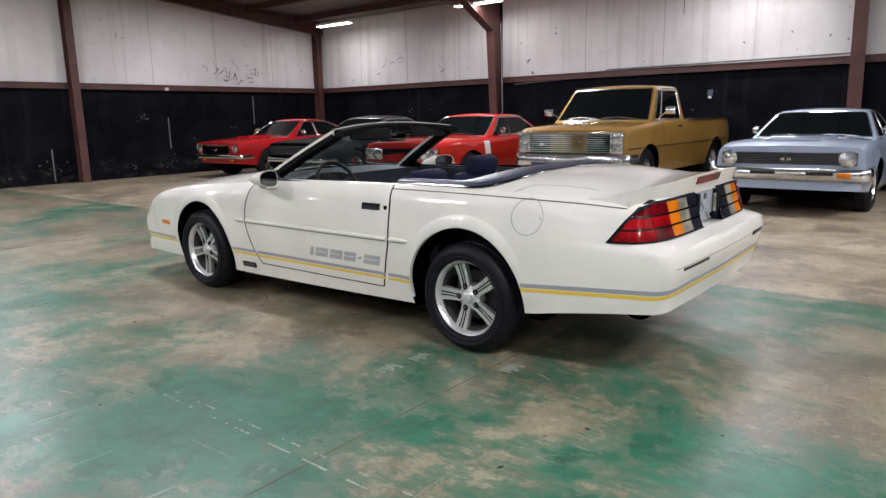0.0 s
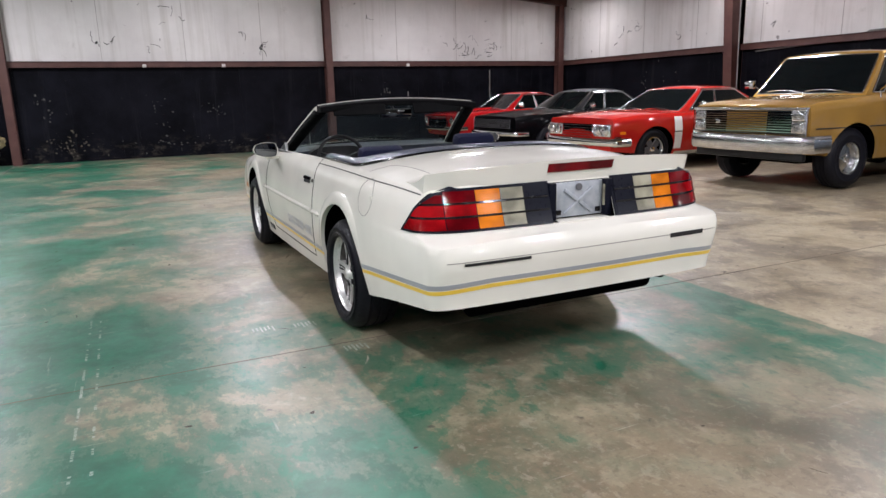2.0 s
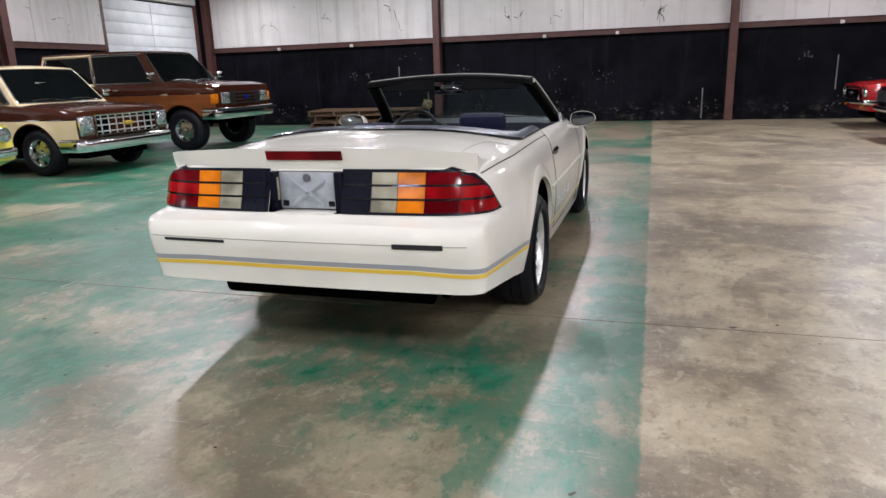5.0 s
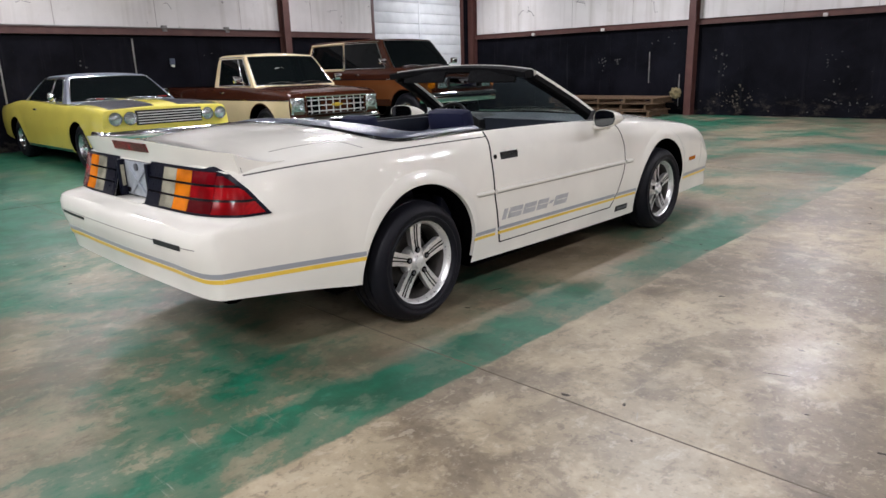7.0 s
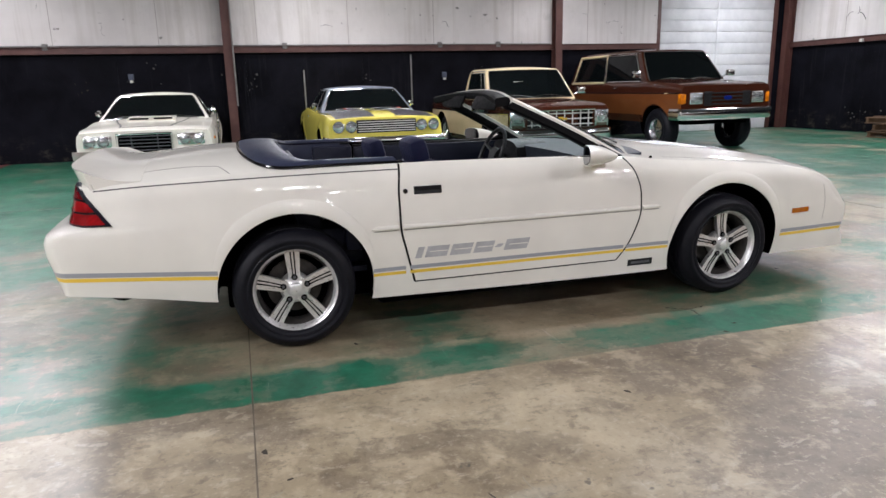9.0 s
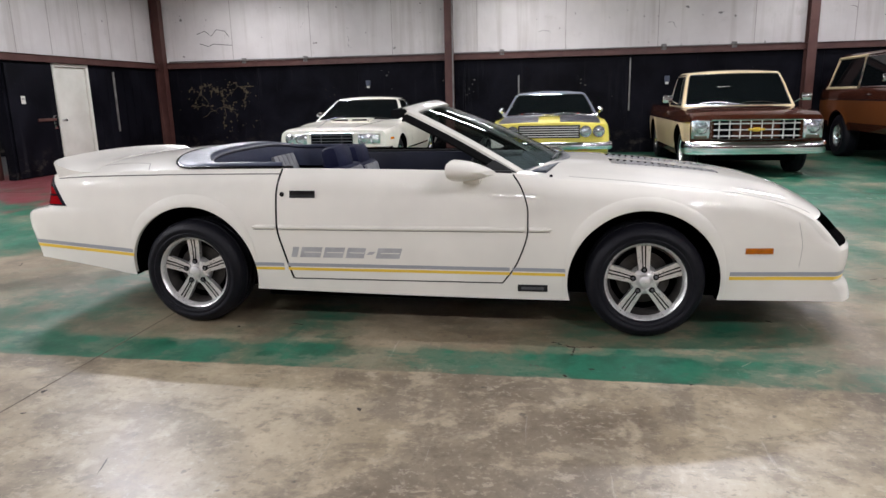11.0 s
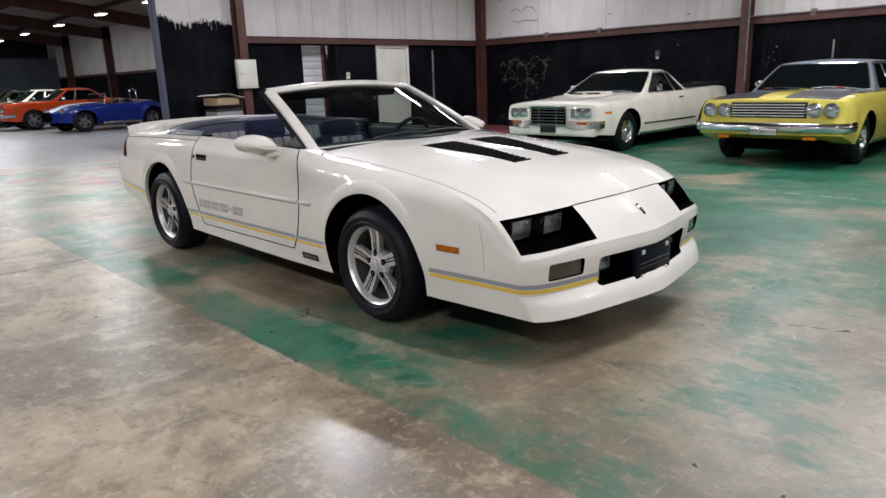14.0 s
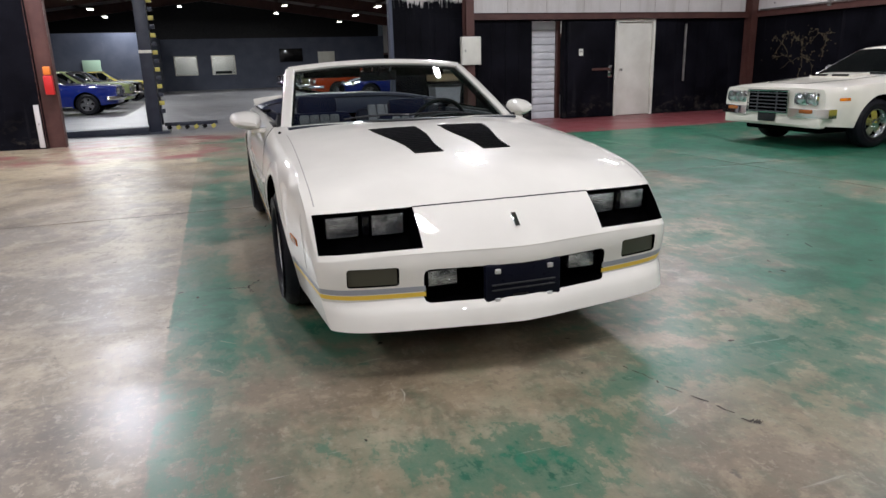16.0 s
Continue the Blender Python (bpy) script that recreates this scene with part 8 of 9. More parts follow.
for s in (-1, 1):
    v.bit("lamp_panel", boxes([((s * 0.64 - 0.2, yN - 0.06, 0.60), (s * 0.64 + 0.2, yN - 0.0, 0.78))], 0.03), M_CHROME)
v.lamp(0.745, yN - 0.0, 0.69, 0.07)
v.lamp(0.56, yN + 0.006, 0.69, 0.07)
for s in (-1, 1):
    v.bit("bumper_half", lattice(lambda a, b, c, s=s: Vector((s * 0.70 + a * 0.30, yN - 0.10 + 0.135 * b - 0.09 * ((s * a + 1) / 2) ** 2, 0.44 + 0.12 * c)), line(-1, 1, 7), [0, 1], line(0, 1, 4)), M_CHROME, None, "chrome bumper half")
    v.bit("turn_lamp", boxes([((s * 0.68 - 0.09, yN + 0.0, 0.50), (s * 0.68 + 0.09, yN + 0.04, 0.55))], 0.01), mat("dull_amber", (0.35, 0.10, 0.02), 0.2) if "dull_amber" not in bpy.data.materials else bpy.data.materials["dull_amber"])
v.bit("valance", boxes([((-0.90, yN - 0.14, 0.30), (0.90, yN - 0.015, 0.455))], 0.03), P_CREAMW)
v.bit("front_plate", boxes([((-0.16, yN + 0.02, 0.36), (0.16, yN + 0.03, 0.48))], 0.004), M_BLACKTRIM)
v.side_strip("marker_lamp", 2.05, 2.22, 0.66, 0.70, M_AMBER_L, 0.006, 4)
v.side_strip("side_trim", -1.0, 1.0, 0.42, 0.45, M_CHROMEROUGH, 0.008, 20)
sc = v.top_patch("hood_scoop", -0.36, 0.36, 1.05, 1.40, P_CREAMW, 0.034)
for x in (-0.18, 0.18):
    v.bit("scoop_mouth", boxes([((x - 0.14, 1.385, 0.955), (x + 0.14, 1.41, 0.982))], 0.006), M_DARK)
for e in (-1, 1):
    v.top_patch("hood_stripe", lambda y, e=e: e * (0.56 - 0.20 * smooth(y, 0.95, 2.2)) - 0.014, lambda y, e=e: e * (0.56 - 0.20 * smooth(y, 0.95, 2.2)) + 0.014, 0.95, 2.2, P_VINYL)
v.top_patch("hood_stripe", -0.36, 0.36, 2.185, 2.215, P_VINYL, n=3)
v.top_patch("cowl_panel", -0.62, 0.62, 0.86, 0.98, P_VINYL, n=4)
for s in (-1, 1):
    v.bit("bed_rail", tube([(s * 0.86, -1.05, 1.08), (s * 0.86, v.y0 + 0.35, 1.08)], 0.013, 8), M_CHROMEROUGH)

# yellow muscle car
v = coupe("yellow_muscle_car", "lemon yellow 1960s coupe with black hood stripes", facing_east(-6.99, 0.69, 2.95, 0, 0.96), 2.95, 0.95, 1.05, 0.97, 0.93, 0.97, 0.95, 0.93, 1.34, P_YELLOW, P_SLATE, W_RALLY, group=WESTROW, nose_rake=-0.04, wid_end=0.955, nose_low=0.44,
          cab=(-1.30, 0.86, -0.66, 0.36, 0.84, 0.62, 0.94, 1.36))
yN = v.y1
for x0, x1, mm in ((-0.80, -0.17, P_MATTBLACK), (0.17, 0.80, P_MATTBLACK)):
    v.top_patch("hood_panel", x0, x1, 0.86, yN - 0.012, mm, 0.002, 20, "satin black hood panel")
v.grille(-0.46, 0.46, 0.665, 0.845, yN + 0.010, 5, 0, M_ALLOY, t=0.007, label="chrome grille of horizontal bars")
v.bit("grille_surround", boxes([((-0.485, yN - 0.05, 0.652), (0.485, yN + 0.004, 0.858))], 0.012), M_BLACKTRIM)
v.lamp(0.77, yN + 0.008, 0.757, 0.080)
v.lamp(0.57, yN + 0.008, 0.757, 0.080)
v.bar("front_bumper", yN + 0.04, 0.535, 0.95, 0.125, 0.06, M_CHROME, 0.08, 0.3, "chrome front bumper")
v.bit("front_plate", boxes([((-0.17, yN + 0.10, 0.44), (0.17, yN + 0.11, 0.53))], 0.006), M_CHROMEROUGH)
for s in (-1, 1):
    v.bit("turn_lamp", boxes([((s * 0.55 - 0.08, yN + 0.0, 0.38), (s * 0.55 + 0.08, yN + 0.04, 0.42))], 0.01), M_AMBER_L)
    v.bit("hood_vent", boxes([((s * 0.48 - 0.012, 1.05, 1.0), (s * 0.48 + 0.012, 1.32, 1.012))], 0.004), P_RED)
for i in range(7):
    x = 0.24 + i * 0.045
    v.bit("hood_decal", boxes([((-x - 0.015, yN - 0.13, 0.918), (-x + 0.015, yN - 0.115, 0.9225))]), M_LETTER)

# brown and cream pickup
v = pickup("brown_pickup", "dark brown and cream square-body pickup truck", facing_east(-7.08, 3.70, 2.99, 0, 0.96), 2.99, 0.86, 0.98, 1.0, 1.00, 1.07, 1.65, P_BROWN, P_TAN, P_TAN, W_C10, 0.355, 0.27, WESTROW, split=(0.36, 0.84), cab_back=-0.28, cowl=1.18, arch=0.44)
yN = v.y1
v.grille(-0.62, 0.62, 0.60, 0.88, yN + 0.0, 3, 8, M_ALLOY, t=0.009, label="bright grille of square openings")
v.bit("grille_frame", tube([(-0.66, yN + 0.02, 0.59), (0.66, yN + 0.02, 0.59), (0.66, yN + 0.02, 0.89), (-0.66, yN + 0.02, 0.89)], 0.018, 8, True), M_CHROME)
v.bit("gold_emblem", boxes([((-0.12, yN + 0.015, 0.725), (0.12, yN + 0.032, 0.76)), ((-0.05, yN + 0.015, 0.71), (0.05, yN + 0.033, 0.775))], 0.006), mat("gold_plate", (0.62, 0.42, 0.06), 0.3, 0.6))
for s in (-1, 1):
    v.bit("lamp_panel", boxes([((s * 0.81 - 0.14, yN - 0.06, 0.60), (s * 0.81 + 0.14, yN + 0.0, 0.89))], 0.02), M_CHROMEROUGH)
    v.bit("turn_lamp", boxes([((s * 0.81 - 0.10, yN + 0.0, 0.605), (s * 0.81 + 0.10, yN + 0.012, 0.655))], 0.006), M_SMOKE_L)
v.lamp(0.81, yN + 0.0, 0.775, 0.088)
v.bar("front_bumper", yN + 0.06, 0.465, 1.0, 0.19, 0.05, M_CHROME, 0.07, 0.35, "chrome front bumper")
v.mirror(0.98, 1.20, 1.12, M_CHROME, True)
v.bit("bed_floor", boxes([((-0.89, v.y0 + 0.1, 0.56), (0.89, -0.4, 0.58))]), M_DARK)
v.bit("windscreen_sign", boxes([((0.10, 0.955, 1.26), (0.30, 0.960, 1.40))]), M_DOORWHITE)

# brown off-road car
v = pickup("brown_offroader", "two-tone brown off-road wagon with cream window band", facing_east(-7.1, 7.05, 2.66), 2.66, 0.80, 1.03, 0.98, 1.24, 1.26, 1.90, P_BROWN, P_RUST, P_BROWN, W_TRUCK, 0.39, 0.52, WESTROW, split=(0.66, 1.06), bed=False,
           cabin=(-2.25, 0.95, -2.05, 0.42, 0.90, 0.74, 1.25, 1.90), cowl=0.95)
yN = v.y1
v.grille(-0.50, 0.50, 0.83, 1.09, yN + 0.0, 4, 0, M_BLACKTRIM, M_BLACKTRIM, t=0.012, label="black grille with plain oval emblem")
v.bit("oval_emblem", lathe([(0, 0.001), (0, 0.05), (0.01, 0.045), (0.012, 0.001)], 20, "Y"), P_BLUE).matrix_local = Matrix.Translation((0, yN + 0.016, 0.97)) @ Matrix.Diagonal((1.8, 1, 0.8, 1))
v.lamp(0.66, yN - 0.01, 0.97, 0.0, (0.12, 0.09))
for s in (-1, 1):
    v.bit("turn_lamp", boxes([((s * 0.88 - 0.07, yN - 0.15, 0.87), (s * 0.88 + 0.075, yN - 0.03, 1.06))], 0.02), M_AMBER_L)
v.bar("front_bumper", yN + 0.06, 0.69, 0.98, 0.20, 0.05, M_CHROME, 0.07, 0.3, "chrome front bumper with black pad")
v.bar("bumper_pad", yN + 0.115, 0.755, 0.95, 0.05, 0.012, M_BLACKTRIM, 0.07, 0.1)
v.mirror(0.82, 1.42, 1.08, M_CHROME, True)
for s in (-1, 1):
    q = [v.P(s, b, c) + Vector((s * 0.006, 0, 0)) for b, c in ((0.045, 0.03), (0.50, 0.03), (0.50, 0.90), (0.045, 0.90))]
    v.bit("window_band", tube(q, 0.035, 8, True), P_TAN)
v.bit("hood_ornament", boxes([((-0.2, yN - 0.35, 1.262), (0.2, yN - 0.3, 1.275))], 0.01), M_BLACKTRIM)

# ---- the long hall beyond the opening ----
HX0, HX1 = -11.2, 13.5
HALL = "dark lower wall of the long hall"
wall_run("wall_hall_west_lower", (HX0, HALL_Y), (HX0, WY0 - 0.16), 0, 2.1, 0.16, M_BLACKWALL, HALL, 3.0, (1, 0))
wall_run("wall_hall_west_upper", (HX0, HALL_Y), (HX0, WY0 - 0.16), 2.1, 4.6, 0.16, M_LINER, UP, 1.83, (1, 0))
wall_run("wall_hall_east_lower", (HX1, HALL_Y), (HX1, WY0 - 0.16), 0, 2.4, 0.16, M_HALLWALL, HALL, 3.0, (-1, 0))
wall_run("wall_hall_east_upper", (HX1, HALL_Y), (HX1, WY0 - 0.16), 2.4, 4.6, 0.16, M_LINER, UP, 1.83, (-1, 0))
for a, b in ((WX1, HX1 + 0.1),):
    wall_run("wall_hall_north", (a, WY0 - 0.16), (b, WY0 - 0.16), 0, 6.3, 0.16, M_BLACKWALL, HALL, 2.0, (0, -1))
M_OFFICE = M_HALLWALL


def hall_roof(x):
    return 4.5 + 1.7 * (1 - abs(x - 1.2) / 12.6)


bm = bmesh.new()
for x0, x1 in ((HX0 - 0.2, 1.2), (1.2, HX1 + 0.2)):
    d = Vector((x1 - x0, 0, hall_roof(x1) - hall_roof(x0)))
    mm = Matrix.Translation((x0, 0, hall_roof(x0) + 0.1)) @ Matrix.Rotation(-math.atan2(d.z, d.x), 4, "Y")
    box_into(bm, (0, HALL_Y - 0.3, 0), (d.length, WY0 - 0.1, 0.12), mm)
# Paler copy of the roof colour stands for light reaching the hall roof.
structure("ceiling_hall", bm, worn("lit_roof_insulation", (0.46, 0.42, 0.40), (0.34, 0.31, 0.30), 0.9, 0.7, 12, 0.3), "sloping insulated roof of the long hall", "ceiling")
# gable over the opening
bm = bmesh.new()
vs = [bm.verts.new((x, WY0 - 0.12, z)) for x, z in ((-10.9, 4.45), (-10.9, 4.7), (1.2, 6.4), (HX1, 4.7), (HX1, 4.45))]
f = bm.faces.new(vs)
r = bmesh.ops.extrude_face_region(bm, geom=[f])
for v in r["geom"]:
    if isinstance(v, bmesh.types.BMVert):
        v.co.y -= 0.08
bmesh.ops.recalc_face_normals(bm, faces=bm.faces)
structure("wall_gable", bm, M_LINER, "pale gable wall above the opening", "wall")
for y in (-15.0, -22.0, -29.0, -36.0, -43.0):
    for x0, x1 in ((HX0, 1.2), (1.2, HX1)):
        trim("rafter", i_beam((x0, y, hall_roof(x0) - 0.35), (x1, y, hall_roof(x1) - 0.35), 0.2, 0.55, 0.014), "deep maroon steel roof rafter")
    for x in (HX0 + 0.2, HX1 - 0.2):
        trim("column", i_beam((x, y, 0), (x, y, 4.6), 0.22, 0.4, 0.014, (1, 0, 0)), "maroon steel wall column", "column")
for x in (-8.6, -6.0, -3.4, -0.8, 3.2, 5.8, 8.4, 11.0):
    trim("purlin", i_beam((x, HALL_Y, hall_roof(x) - 0.0), (x, WY0 - 0.3, hall_roof(x) - 0.0), 0.07, 0.18, 0.006), "maroon steel roof purlin")
trim("girt", i_beam((HX0 + 0.07, HALL_Y, 2.13), (HX0 + 0.07, WY0 - 0.2, 2.13), 0.07, 0.13, 0.006), "maroon steel girt rail along the wall")
# far office wall with two windows
FY = HALL_Y
wins = ((-0.55, 1.05), (1.95, 3.45))
edges = [HX0, -0.55, 1.05, 1.95, 3.45, HX1]
for i in range(0, 6, 2):
    wall_run("wall_far", (edges[i], FY), (edges[i + 1], FY), 0, 3.4, 0.16, M_OFFICE, "dark blue-grey office wall", 6.0, (0, 1))
for x0, x1 in wins:
    wall_run("wall_far_below", (x0, FY), (x1, FY), 0, 1.0, 0.16, M_OFFICE, "dark blue-grey office wall", 3.0, (0, 1))
    wall_run("wall_far_above", (x0, FY), (x1, FY), 2.3, 3.4, 0.16, M_OFFICE, "dark blue-grey office wall", 3.0, (0, 1))
    ob = thing("window_office", Matrix(), "lit office window in a white frame", "window", kind="structure")
    for lo, hi in (((x0, FY - 0.1, 1.0), (x1, FY + 0.03, 1.06)), ((x0, FY - 0.1, 2.24), (x1, FY + 0.03, 2.3)), ((x0, FY - 0.1, 1.06), (x0 + 0.06, FY + 0.03, 2.24)), ((x1 - 0.06, FY - 0.1, 1.06), (x1, FY + 0.03, 2.24))):
        part("window_frame", boxes([(lo, hi)], 0.004), M_DOORWHITE, ob)
    part("pane", boxes([((x0 + 0.06, FY - 0.06, 1.06), (x1 - 0.06, FY - 0.05, 2.24))]), M_SCREEN, ob)
d = bpy.data.lights.new("office_light", "AREA")
d.shape, d.size, d.size_y, d.energy, d.color = "RECTANGLE", 4.0, 0.8, 150.0, (1.0, 0.93, 0.90)
l = new("office_light", d)
l.matrix_world = Matrix.Translation((1.5, FY - 1.1, 3.3))
tagged(l, "warm white light of the office ceiling lamp", "light")
structure("office_room", boxes([((-2.0, FY - 2.2, 0), (5.0, FY - 2.1, 3.4))]), M_LINER, "pale office wall seen through the windows", "wall")
part("desk", boxes([((-0.3, FY - 1.6, 0.0), (0.8, FY - 1.0, 1.25))], 0.02), M_BLACKTRIM)
tagged(bpy.data.objects["desk"], "dark office desk behind the window", "desk")
structure("wall_far_back", boxes([((HX0 - 0.2, FY - 2.6, 0), (HX1 + 0.2, FY - 2.4, 6.6))]), M_BLACKTRIM, "black wall closing the hall", "wall")
wall_run("wall_office_block", (4.2, -37.0), (HX1, -37.0), 0, 3.4, 0.16, M_OFFICE, "dark blue-grey office wall", 2.4, (0, 1))
wall_run("wall_office_side", (4.2, FY), (4.2, -37.0), 0, 3.4, 0.16, M_OFFICE, "dark blue-grey office wall", 2.4, (-1, 0))
ob = thing("notice_board", Matrix.Translation((7.2, -36.96, 0.9)), "pale green notice board on the office wall", "board")
part("sheet", boxes([((-0.45, 0, 0), (0.45, 0.03, 1.1))], 0.006), mat("pale_green_board", (0.35, 0.5, 0.38), 0.6), ob)
ob = thing("television", Matrix.Translation((-4.4, FY + 0.05, 1.75)), "black wall-mounted television on the far wall", "television")
part("screen", boxes([((-0.8, 0, 0), (0.8, 0.06, 0.9))], 0.01), M_GLOSSBLACK, ob)
ob = thing("white_board", Matrix.Translation((-6.9, FY + 0.05, 1.2)), "white board on the far wall", "board")
part("sheet", boxes([((-0.6, 0, 0), (0.6, 0.03, 1.2))], 0.006), M_DOORWHITE, ob)

# hall lamps
for x in (-7.6, -3.4, 2.6, 7.0):
    for y in (-12.5, -16.8, -21.5, -26.5, -32.0, -38.0, -43.5):
        z = hall_roof(x) - 0.75
        ob = thing("bay_lamp", Matrix.Translation((x, y, z)), "glowing white high-bay lamp under the hall roof", "lamp", "hall lamps")
        part("housing", boxes([((-0.14, -0.37, 0.02), (0.14, 0.37, 0.09))], 0.01), M_DOORWHITE, ob)
        part("diffuser", boxes([((-0.12, -0.35, 0.0), (0.12, 0.35, 0.018))], 0.004), M_TUBE, ob)
        for s in (-0.3, 0.3):
            part("hanger", tube([(0, s, 0.09), (0, s, 0.80)], 0.006, 6), M_CHROMEROUGH, ob)
for y in (-15.5, -25.5, -36.0):
    for x in (-3.0, 5.2):
        d = bpy.data.lights.new("bay_light", "AREA")
        d.shape, d.size, d.size_y, d.energy, d.color = "RECTANGLE", 0.4, 1.3, HALL_WATTS * 4, (0.95, 0.97, 1.0)
        l = new("bay_light", d)
        l.matrix_world = Matrix.Translation((x, y, hall_roof(x) - 0.8))
        tagged(l, "white light of a bay lamp", "light")

# hall vehicles
HALLCARS = "vehicles parked in the long hall"


def roadster(name, label, m, paint_mat, stripe):
    wb = 2.29
    sp = dict(wb=wb, R=0.33, arch=0.37, wheel=W_DARK, paint=paint_mat, crown=2.2, flare=0.04, nose_plan=0.22, tail_plan=0.2, lean=0.12, zmid=0.6,
              W=[(-1.95, 0.62), (-1.5, 0.78), (-1.1, 0.84), (-0.2, 0.80), (1.1, 0.82), (1.6, 0.72), (1.95, 0.55)],
              Zb=[(-1.95, 0.4), (-1.1, 0.26), (0.8, 0.22), (1.95, 0.32)],
              Zs=[(-1.95, 0.62), (-1.2, 0.86), (-0.3, 0.84), (0.5, 0.82), (1.15, 0.82), (1.95, 0.58)],
              Zc=[(-1.95, 0.66), (-1.2, 0.92), (-0.3, 0.88), (0.5, 0.90), (1.15, 0.86), (1.95, 0.64)],
              cuts=[((-0.62, -0.75, 0.5), (0.62, 0.28, 1.3))])
    v = Vehicle(name, label, m, sp, "sports car", HALLCARS)
    for s in (-1, 1):
        v.top_patch("racing_stripe", s * 0.17 - 0.11, s * 0.17 + 0.11, 0.42, 1.9, stripe, 0.003, 16, "white racing stripe" if s > 0 else "")
    v.bit("grille", lathe([(0, 0.01), (0, 0.24), (0.03, 0.25), (0.03, 0.01)], 24, "Y"), M_DARK).matrix_local = Matrix.Translation((0, 1.93, 0.48)) @ Matrix.Diagonal((1.3, 1, 0.6, 1))
    v.lamp(0.52, 1.72, 0.66, 0.08)
    v.bit("screen_frame", tube([(-0.6, 0.38, 0.86), (-0.56, 0.28, 1.15), (0.56, 0.28, 1.15), (0.6, 0.38, 0.86)], 0.014, 8), M_CHROME)
    v.bit("screen", slab([[Vector((x, 0.38 - 0.1 * q, 0.88 + 0.26 * q)) for q in (0, 1)] for x in (-0.57, 0.57)], 0.005), M_SCREEN)
    v.bit("roll_hoop", tube([(-0.52, -0.8, 0.86), (-0.50, -0.8, 1.2), (-0.3, -0.8, 1.3), (-0.12, -0.8, 1.2), (-0.10, -0.8, 0.86)], 0.025, 8), M_CHROME)
    for s in (-1, 1):
        v.bit("seat", boxes([((s * 0.3 - 0.22, -0.6, 0.5), (s * 0.3 + 0.22, -0.35, 0.98))], 0.06), P_VINYL)
        v.bit("side_pipe", tube([(s * 0.84, 0.6, 0.24), (s * 0.84, -0.7, 0.24)], 0.05, 10), M_CHROMEROUGH)
    return v


roadster("blue_roadster", "deep blue open roadster with white racing stripes", facing_east(-4.1, -20.4, 2.29, 8), P_BLUE, mat("stripe_white", (0.78, 0.8, 0.84), 0.3, coat=0.6))


def hall_coupe(name, label, paint_mat, m, roof_mat=None, h=1.36):
    v = coupe(name, label, m, 2.85, 0.92, 1.15, 0.94, 0.92, 0.97, 0.94, 0.92, h, paint_mat, roof_mat or paint_mat, W_DARK, group=HALLCARS)
    yN = v.y1
    v.grille(-0.5, 0.5, 0.60, 0.78, yN, 4, 0, M_CHROMEROUGH, t=0.006)
    v.lamp(0.70, yN, 0.70, 0.085)
    v.bar("front_bumper", yN + 0.04, 0.50, 0.92, 0.11, 0.06, M_CHROME, 0.07, 0.3, "chrome front bumper")
    return v


P_ORANGE = paint("orange_paint", (0.50, 0.055, 0.012))
P_DKGREEN = paint("dark_green_paint", (0.015, 0.03, 0.018))
for name, label, pm, rm, y, x in (("orange_coupe", "orange 1960s coupe with chrome bumper", P_ORANGE, None, -24.0, -3.7), ("olive_coupe", "dark olive 1960s coupe with white roof", P_OLIVE, P_CREAMW, -27.4, -3.6), ("dark_green_coupe", "very dark green coupe", P_DKGREEN, None, -31.2, -3.6),
                                  ("black_sedan", "black coupe with chrome grille", P_BLACK, None, -35.2, -3.6), ("black_sedan", "black coupe with chrome grille", P_BLACK, None, -39.5, -3.7)):
    hall_coupe(name, label, pm, facing_east(x, y, 2.85), rm)
for name, label, pm, y, x in (("blue_coupe", "bright blue 1960s coupe with chrome bumper", P_BLUE, -20.0, 4.9), ("pale_green_coupe", "pale green 1960s coupe with chrome bumper", P_GREEN, -23.6, 4.9), ("black_coupe_far", "black coupe in the hall", P_BLACK, -27.2, 4.9), ("yellow_coupe", "yellow coupe far off in the hall", P_YELLOW, -31.0, 4.6)):
    hall_coupe(name, label, pm, facing_west(x, y, 2.85))

# ---- two-post lift ----
M_LIFT = worn("dark_blue_lift_paint", (0.018, 0.022, 0.035), (0.03, 0.035, 0.05), 4, 0.45, 30, 0.05)
M_HAZY = mat("hazard_yellow", (0.48, 0.42, 0.10), 0.5)
lift = thing("car_lift", Matrix.Translation((0, 0, 0)), "dark blue two-post car lift with hazard stripes", "car lift")
for x, s in ((2.35, 1), (6.0, -1)):
    part("post", boxes([((x - 0.12, -10.95, 0.0), (x + 0.12, -10.72, 3.6))], 0.015), M_LIFT, lift)
    part("base_plate", boxes([((x - 0.28, -11.2, 0.0), (x + 0.28, -10.5, 0.025))], 0.005), M_LIFT, lift)
    part("carriage", boxes([((x - 0.16, -11.02, 0.15), (x + 0.16, -10.97, 0.9))], 0.01), M_LIFT, lift)
    part("band", boxes([((x - 0.125, -10.715, 1.62), (x + 0.125, -10.705, 1.68))], 0.002), M_DOORWHITE, lift)
    for i in range(16):
        z = 0.4 + i * 0.17
        part("cable_link", boxes([((x - s * 0.12 - 0.05 - s * 0.06, -10.9, z), (x - s * 0.12 + 0.05 - s * 0.06, -10.82, z + 0.085))], 0.006), M_HAZY if i % 2 else M_LIFT, lift)
part("cross_plate", boxes([((2.48, -11.1, 0.0), (5.88, -10.6, 0.13))], 0.01), M_LIFT, lift)
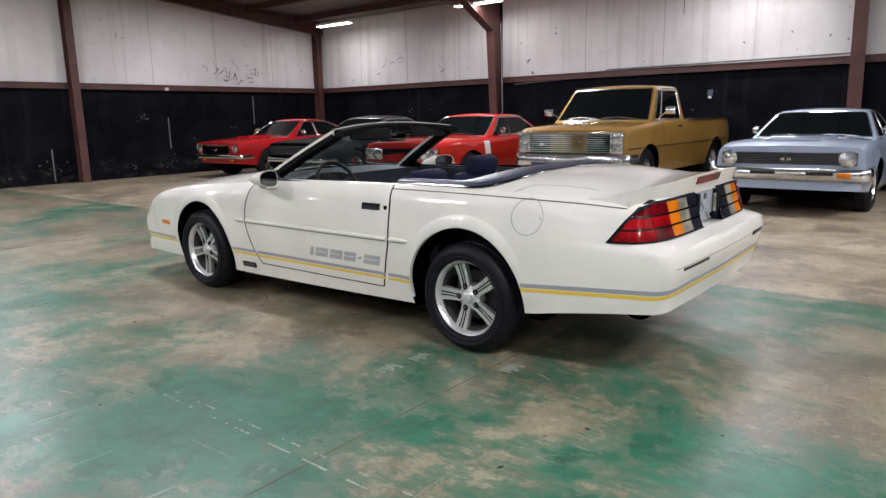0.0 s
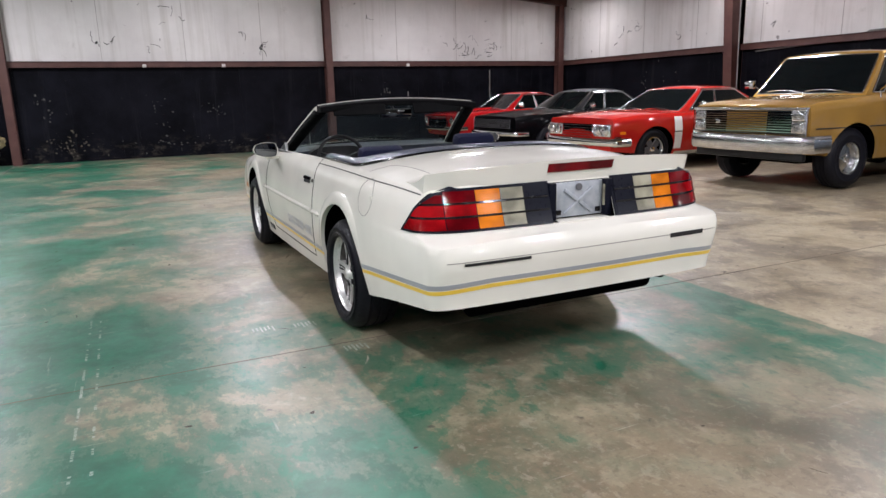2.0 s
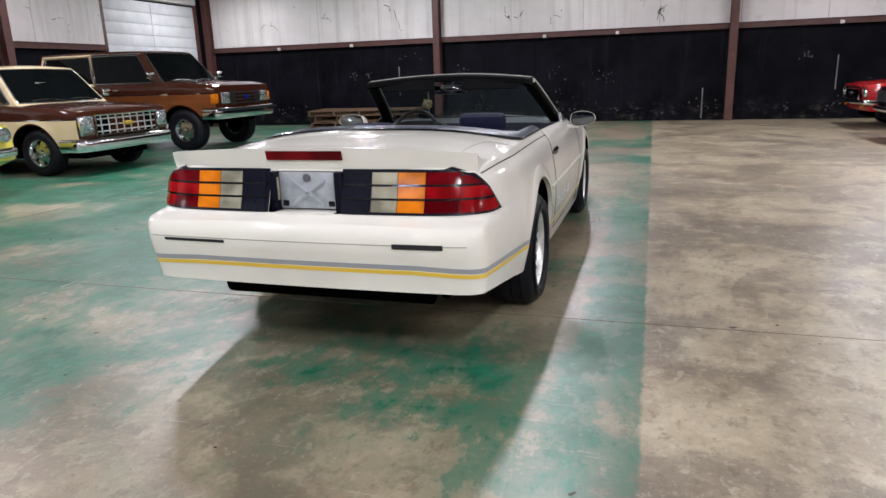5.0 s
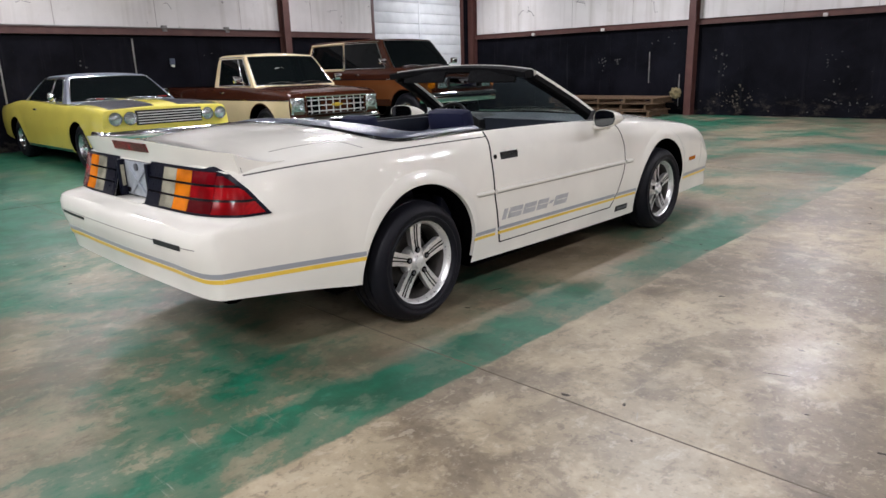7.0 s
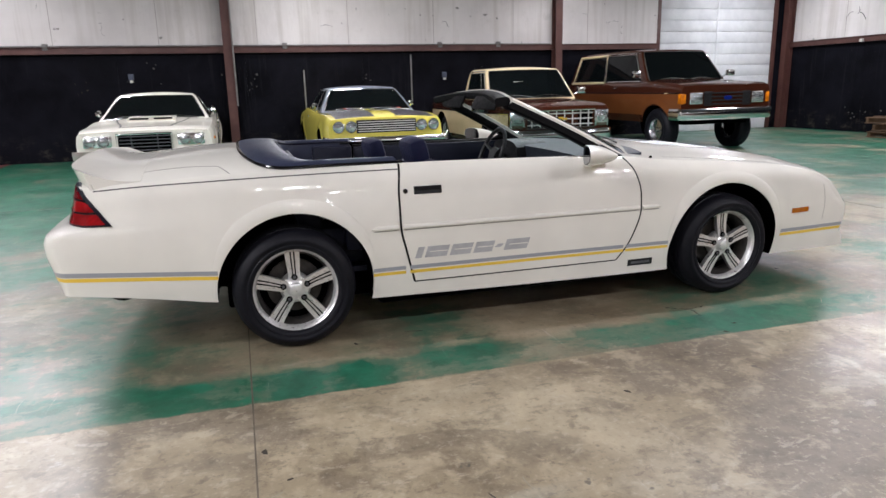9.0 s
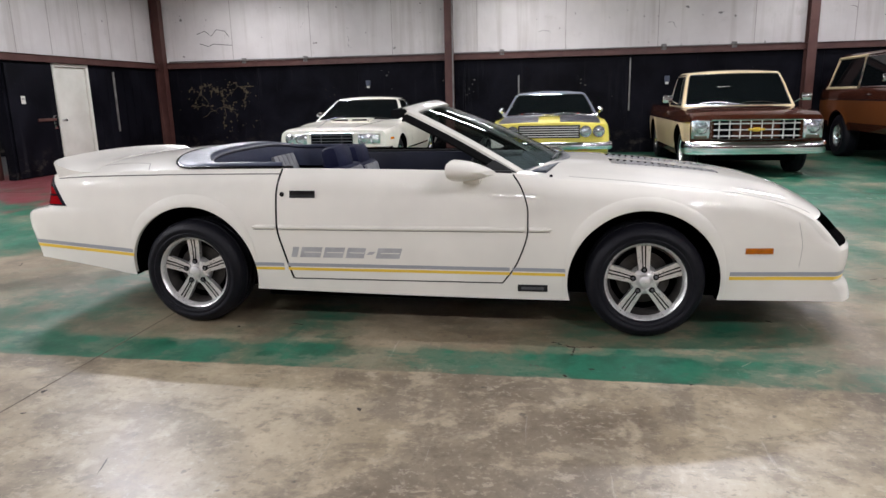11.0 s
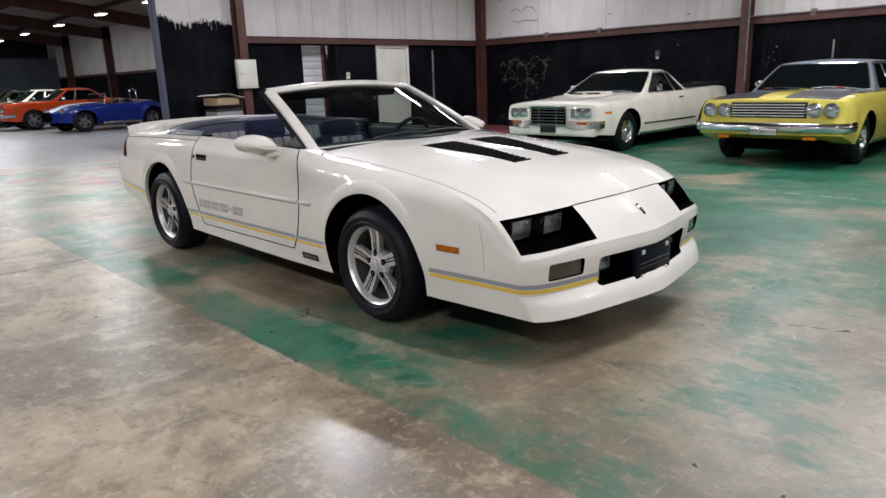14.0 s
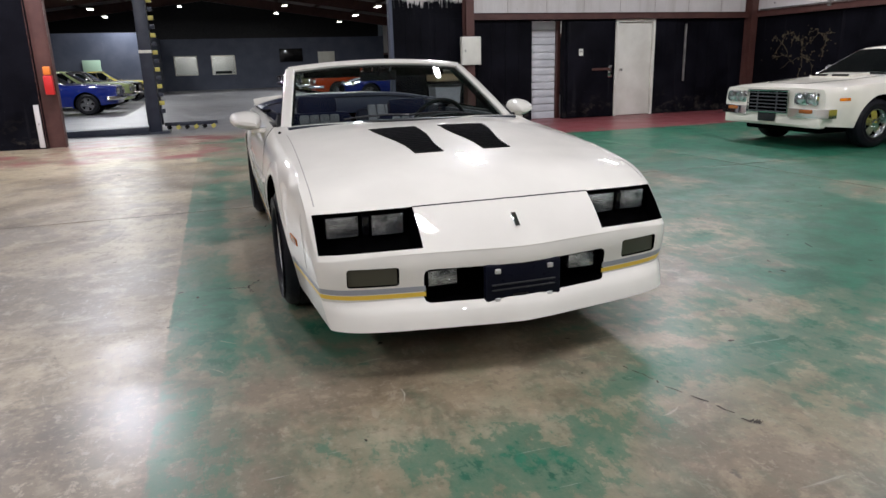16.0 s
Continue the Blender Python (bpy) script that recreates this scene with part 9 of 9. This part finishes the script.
for x, dx, y in ((2.2, -1.1, -11.3),):
    arm = part("arm", boxes([((min(x, x + dx), y - 0.06, 0.09), (max(x, x + dx), y + 0.06, 0.17))], 0.012), M_LIFT, lift)
    for i in range(6):
        xx = x + dx * (i + 0.5) / 6
        part("hazard_bar", boxes([((xx - 0.045, y + 0.058, 0.02), (xx + 0.045, y + 0.066, 0.10), Matrix.Translation((xx, y, 0.06)) @ Matrix.Rotation(0.5, 4, "Y") @ Matrix.Translation((-xx, -y, -0.06)))]), M_HAZY if i % 2 else M_GLOSSBLACK, arm)

# ---- bin, pallets and odd pieces along the walls ----
M_BIN = worn("grey_bin_plastic", (0.30, 0.30, 0.32), (0.22, 0.22, 0.24), 3, 0.5)
M_CARD = worn("cardboard", (0.36, 0.27, 0.17), (0.28, 0.20, 0.12), 5, 0.85)
ob = thing("waste_bin", Matrix.Translation((-3.25, WY0 + 0.36, 0)), "grey plastic waste bin full of rubbish", "bin")
bm = lattice(lambda a, b, c: Vector((a * (0.20 + 0.06 * c), (b - 0.5) * (0.38 + 0.1 * c), 0.80 * c)), [-1, -0.9, 0.9, 1], [0, 0.05, 0.95, 1], [0, 0.03, 0.5, 0.97, 1])
part("tub", bm, M_BIN, ob)
part("rim", boxes([((-0.28, -0.26, 0.80), (0.28, 0.26, 0.84))], 0.015), M_BLACKTRIM, ob)
bm = bmesh.new()
box_into(bm, (-0.26, -0.24, 0.84), (0.26, 0.24, 0.89), None, 0.02)
bmesh.ops.subdivide_edges(bm, edges=bm.edges, cuts=2, use_grid_fill=True)
for v in bm.verts:
    v.co += Vector((noise.noise(v.co * 9) * 0.03, noise.noise(v.co * 8 + Vector((3, 1, 0))) * 0.03, abs(noise.noise(v.co * 7)) * 0.03))
part("bin_liner", bm, M_GLOSSBLACK, ob)
ob = thing("cardboard_box", Matrix.Translation((-3.2, WY0 + 0.38, 0.91)) @ Matrix.Rotation(0.2, 4, "Z"), "open cardboard box on the waste bin", "box")
part("carton", boxes([((-0.26, -0.2, 0), (0.24, 0.2, 0.14))], 0.006), M_CARD, ob)
part("flap", slab([[Vector((x, y, 0.15 + 0.05 * math.sin(5 * x + 1) + 0.02 * y)) for y in line(-0.27, 0.27, 5)] for x in line(-0.33, 0.33, 7)], 0.006), M_DOORWHITE, ob)

M_PALLET = worn("weathered_pallet_wood", (0.13, 0.075, 0.04), (0.075, 0.045, 0.026), 6, 0.85, 60, 0.4, stretch=(6, 1, 1))


def pallet(x0, x1, y, z, seed):
    r = random.Random(seed)
    ob = thing("pallet", Matrix.Translation((0, 0, z)), "weathered brown wooden pallet against the wall", "pallet", "stacked pallets")
    for k in range(5):
        yy = y - 0.5 + 0.22 * k
        part("top_board", boxes([((x0, yy, 0.125), (x1, yy + 0.13, 0.147), Matrix.Rotation(r.uniform(-0.004, 0.004), 4, "Y"))], 0.003), M_PALLET, ob)
    n = 5
    for k in range(n):
        x = x0 + (x1 - x0) * (k + 0.08) / (n - 0.8)
        part("stringer", boxes([((x - 0.03, y - 0.5, 0.022), (x + 0.03, y + 0.5, 0.125))], 0.004), M_PALLET, ob)
    for k in (0, 2, 4):
        yy = y - 0.5 + 0.22 * k
        part("bottom_board", boxes([((x0, yy, 0.0), (x1, yy + 0.1, 0.022))], 0.003), M_PALLET, ob)
    return ob


pallet(-7.28, -4.43, WY1 - 0.62, 0.0, 1)
pallet(-7.18, -4.53, WY1 - 0.60, 0.148, 2)
pallet(-7.33, -4.33, WY1 - 0.64, 0.296, 3)


def crumpled(name, p, size, material, label, seed):
    ob = thing(name, Matrix.Translation(p), label, "foam")
    bm = bmesh.new()
    bmesh.ops.create_icosphere(bm, subdivisions=3, radius=size)
    for v in bm.verts:
        n = noise.noise(v.co * (3.2 / size) + Vector((seed, 0, 0))) + 0.5 * noise.noise(v.co * (7 / size))
        v.co *= 1 + 0.55 * n
        v.co.y *= 0.6
    part("crumple", bm, material, ob, sharp=20)
    return ob


crumpled("foam_scrap", (-4.24, WY1 - 0.30, 0.52), 0.12, M_DRYFOAM, "yellowed crumpled foam scrap beside the pallets", 2)
crumpled("foam_scrap", (7.95, WY1 - 0.05, 0.98), 0.09, M_DRYFOAM, "pale crumpled foam scrap on the black wall", 5)
for p in ((WX0 + 0.02, -3.45, 1.62), (WX0 + 0.02, 3.1, 1.55), (WX1 - 0.03, 1.0, 1.65)):
    s = 1 if p[0] < 0 else -1
    ob = thing("outlet_box", Matrix.Translation(p), "small blue and white socket on the black wall", "socket")
    part("box", boxes([((-0.02, -0.05, -0.06), (0.03, 0.05, 0.06))], 0.006), M_HALLWALL, ob)
    part("plate", boxes([((0.0 if s > 0 else -0.035, -0.03, -0.11), (0.035 if s > 0 else 0.0, 0.03, -0.065))], 0.003), M_DOORWHITE, ob)
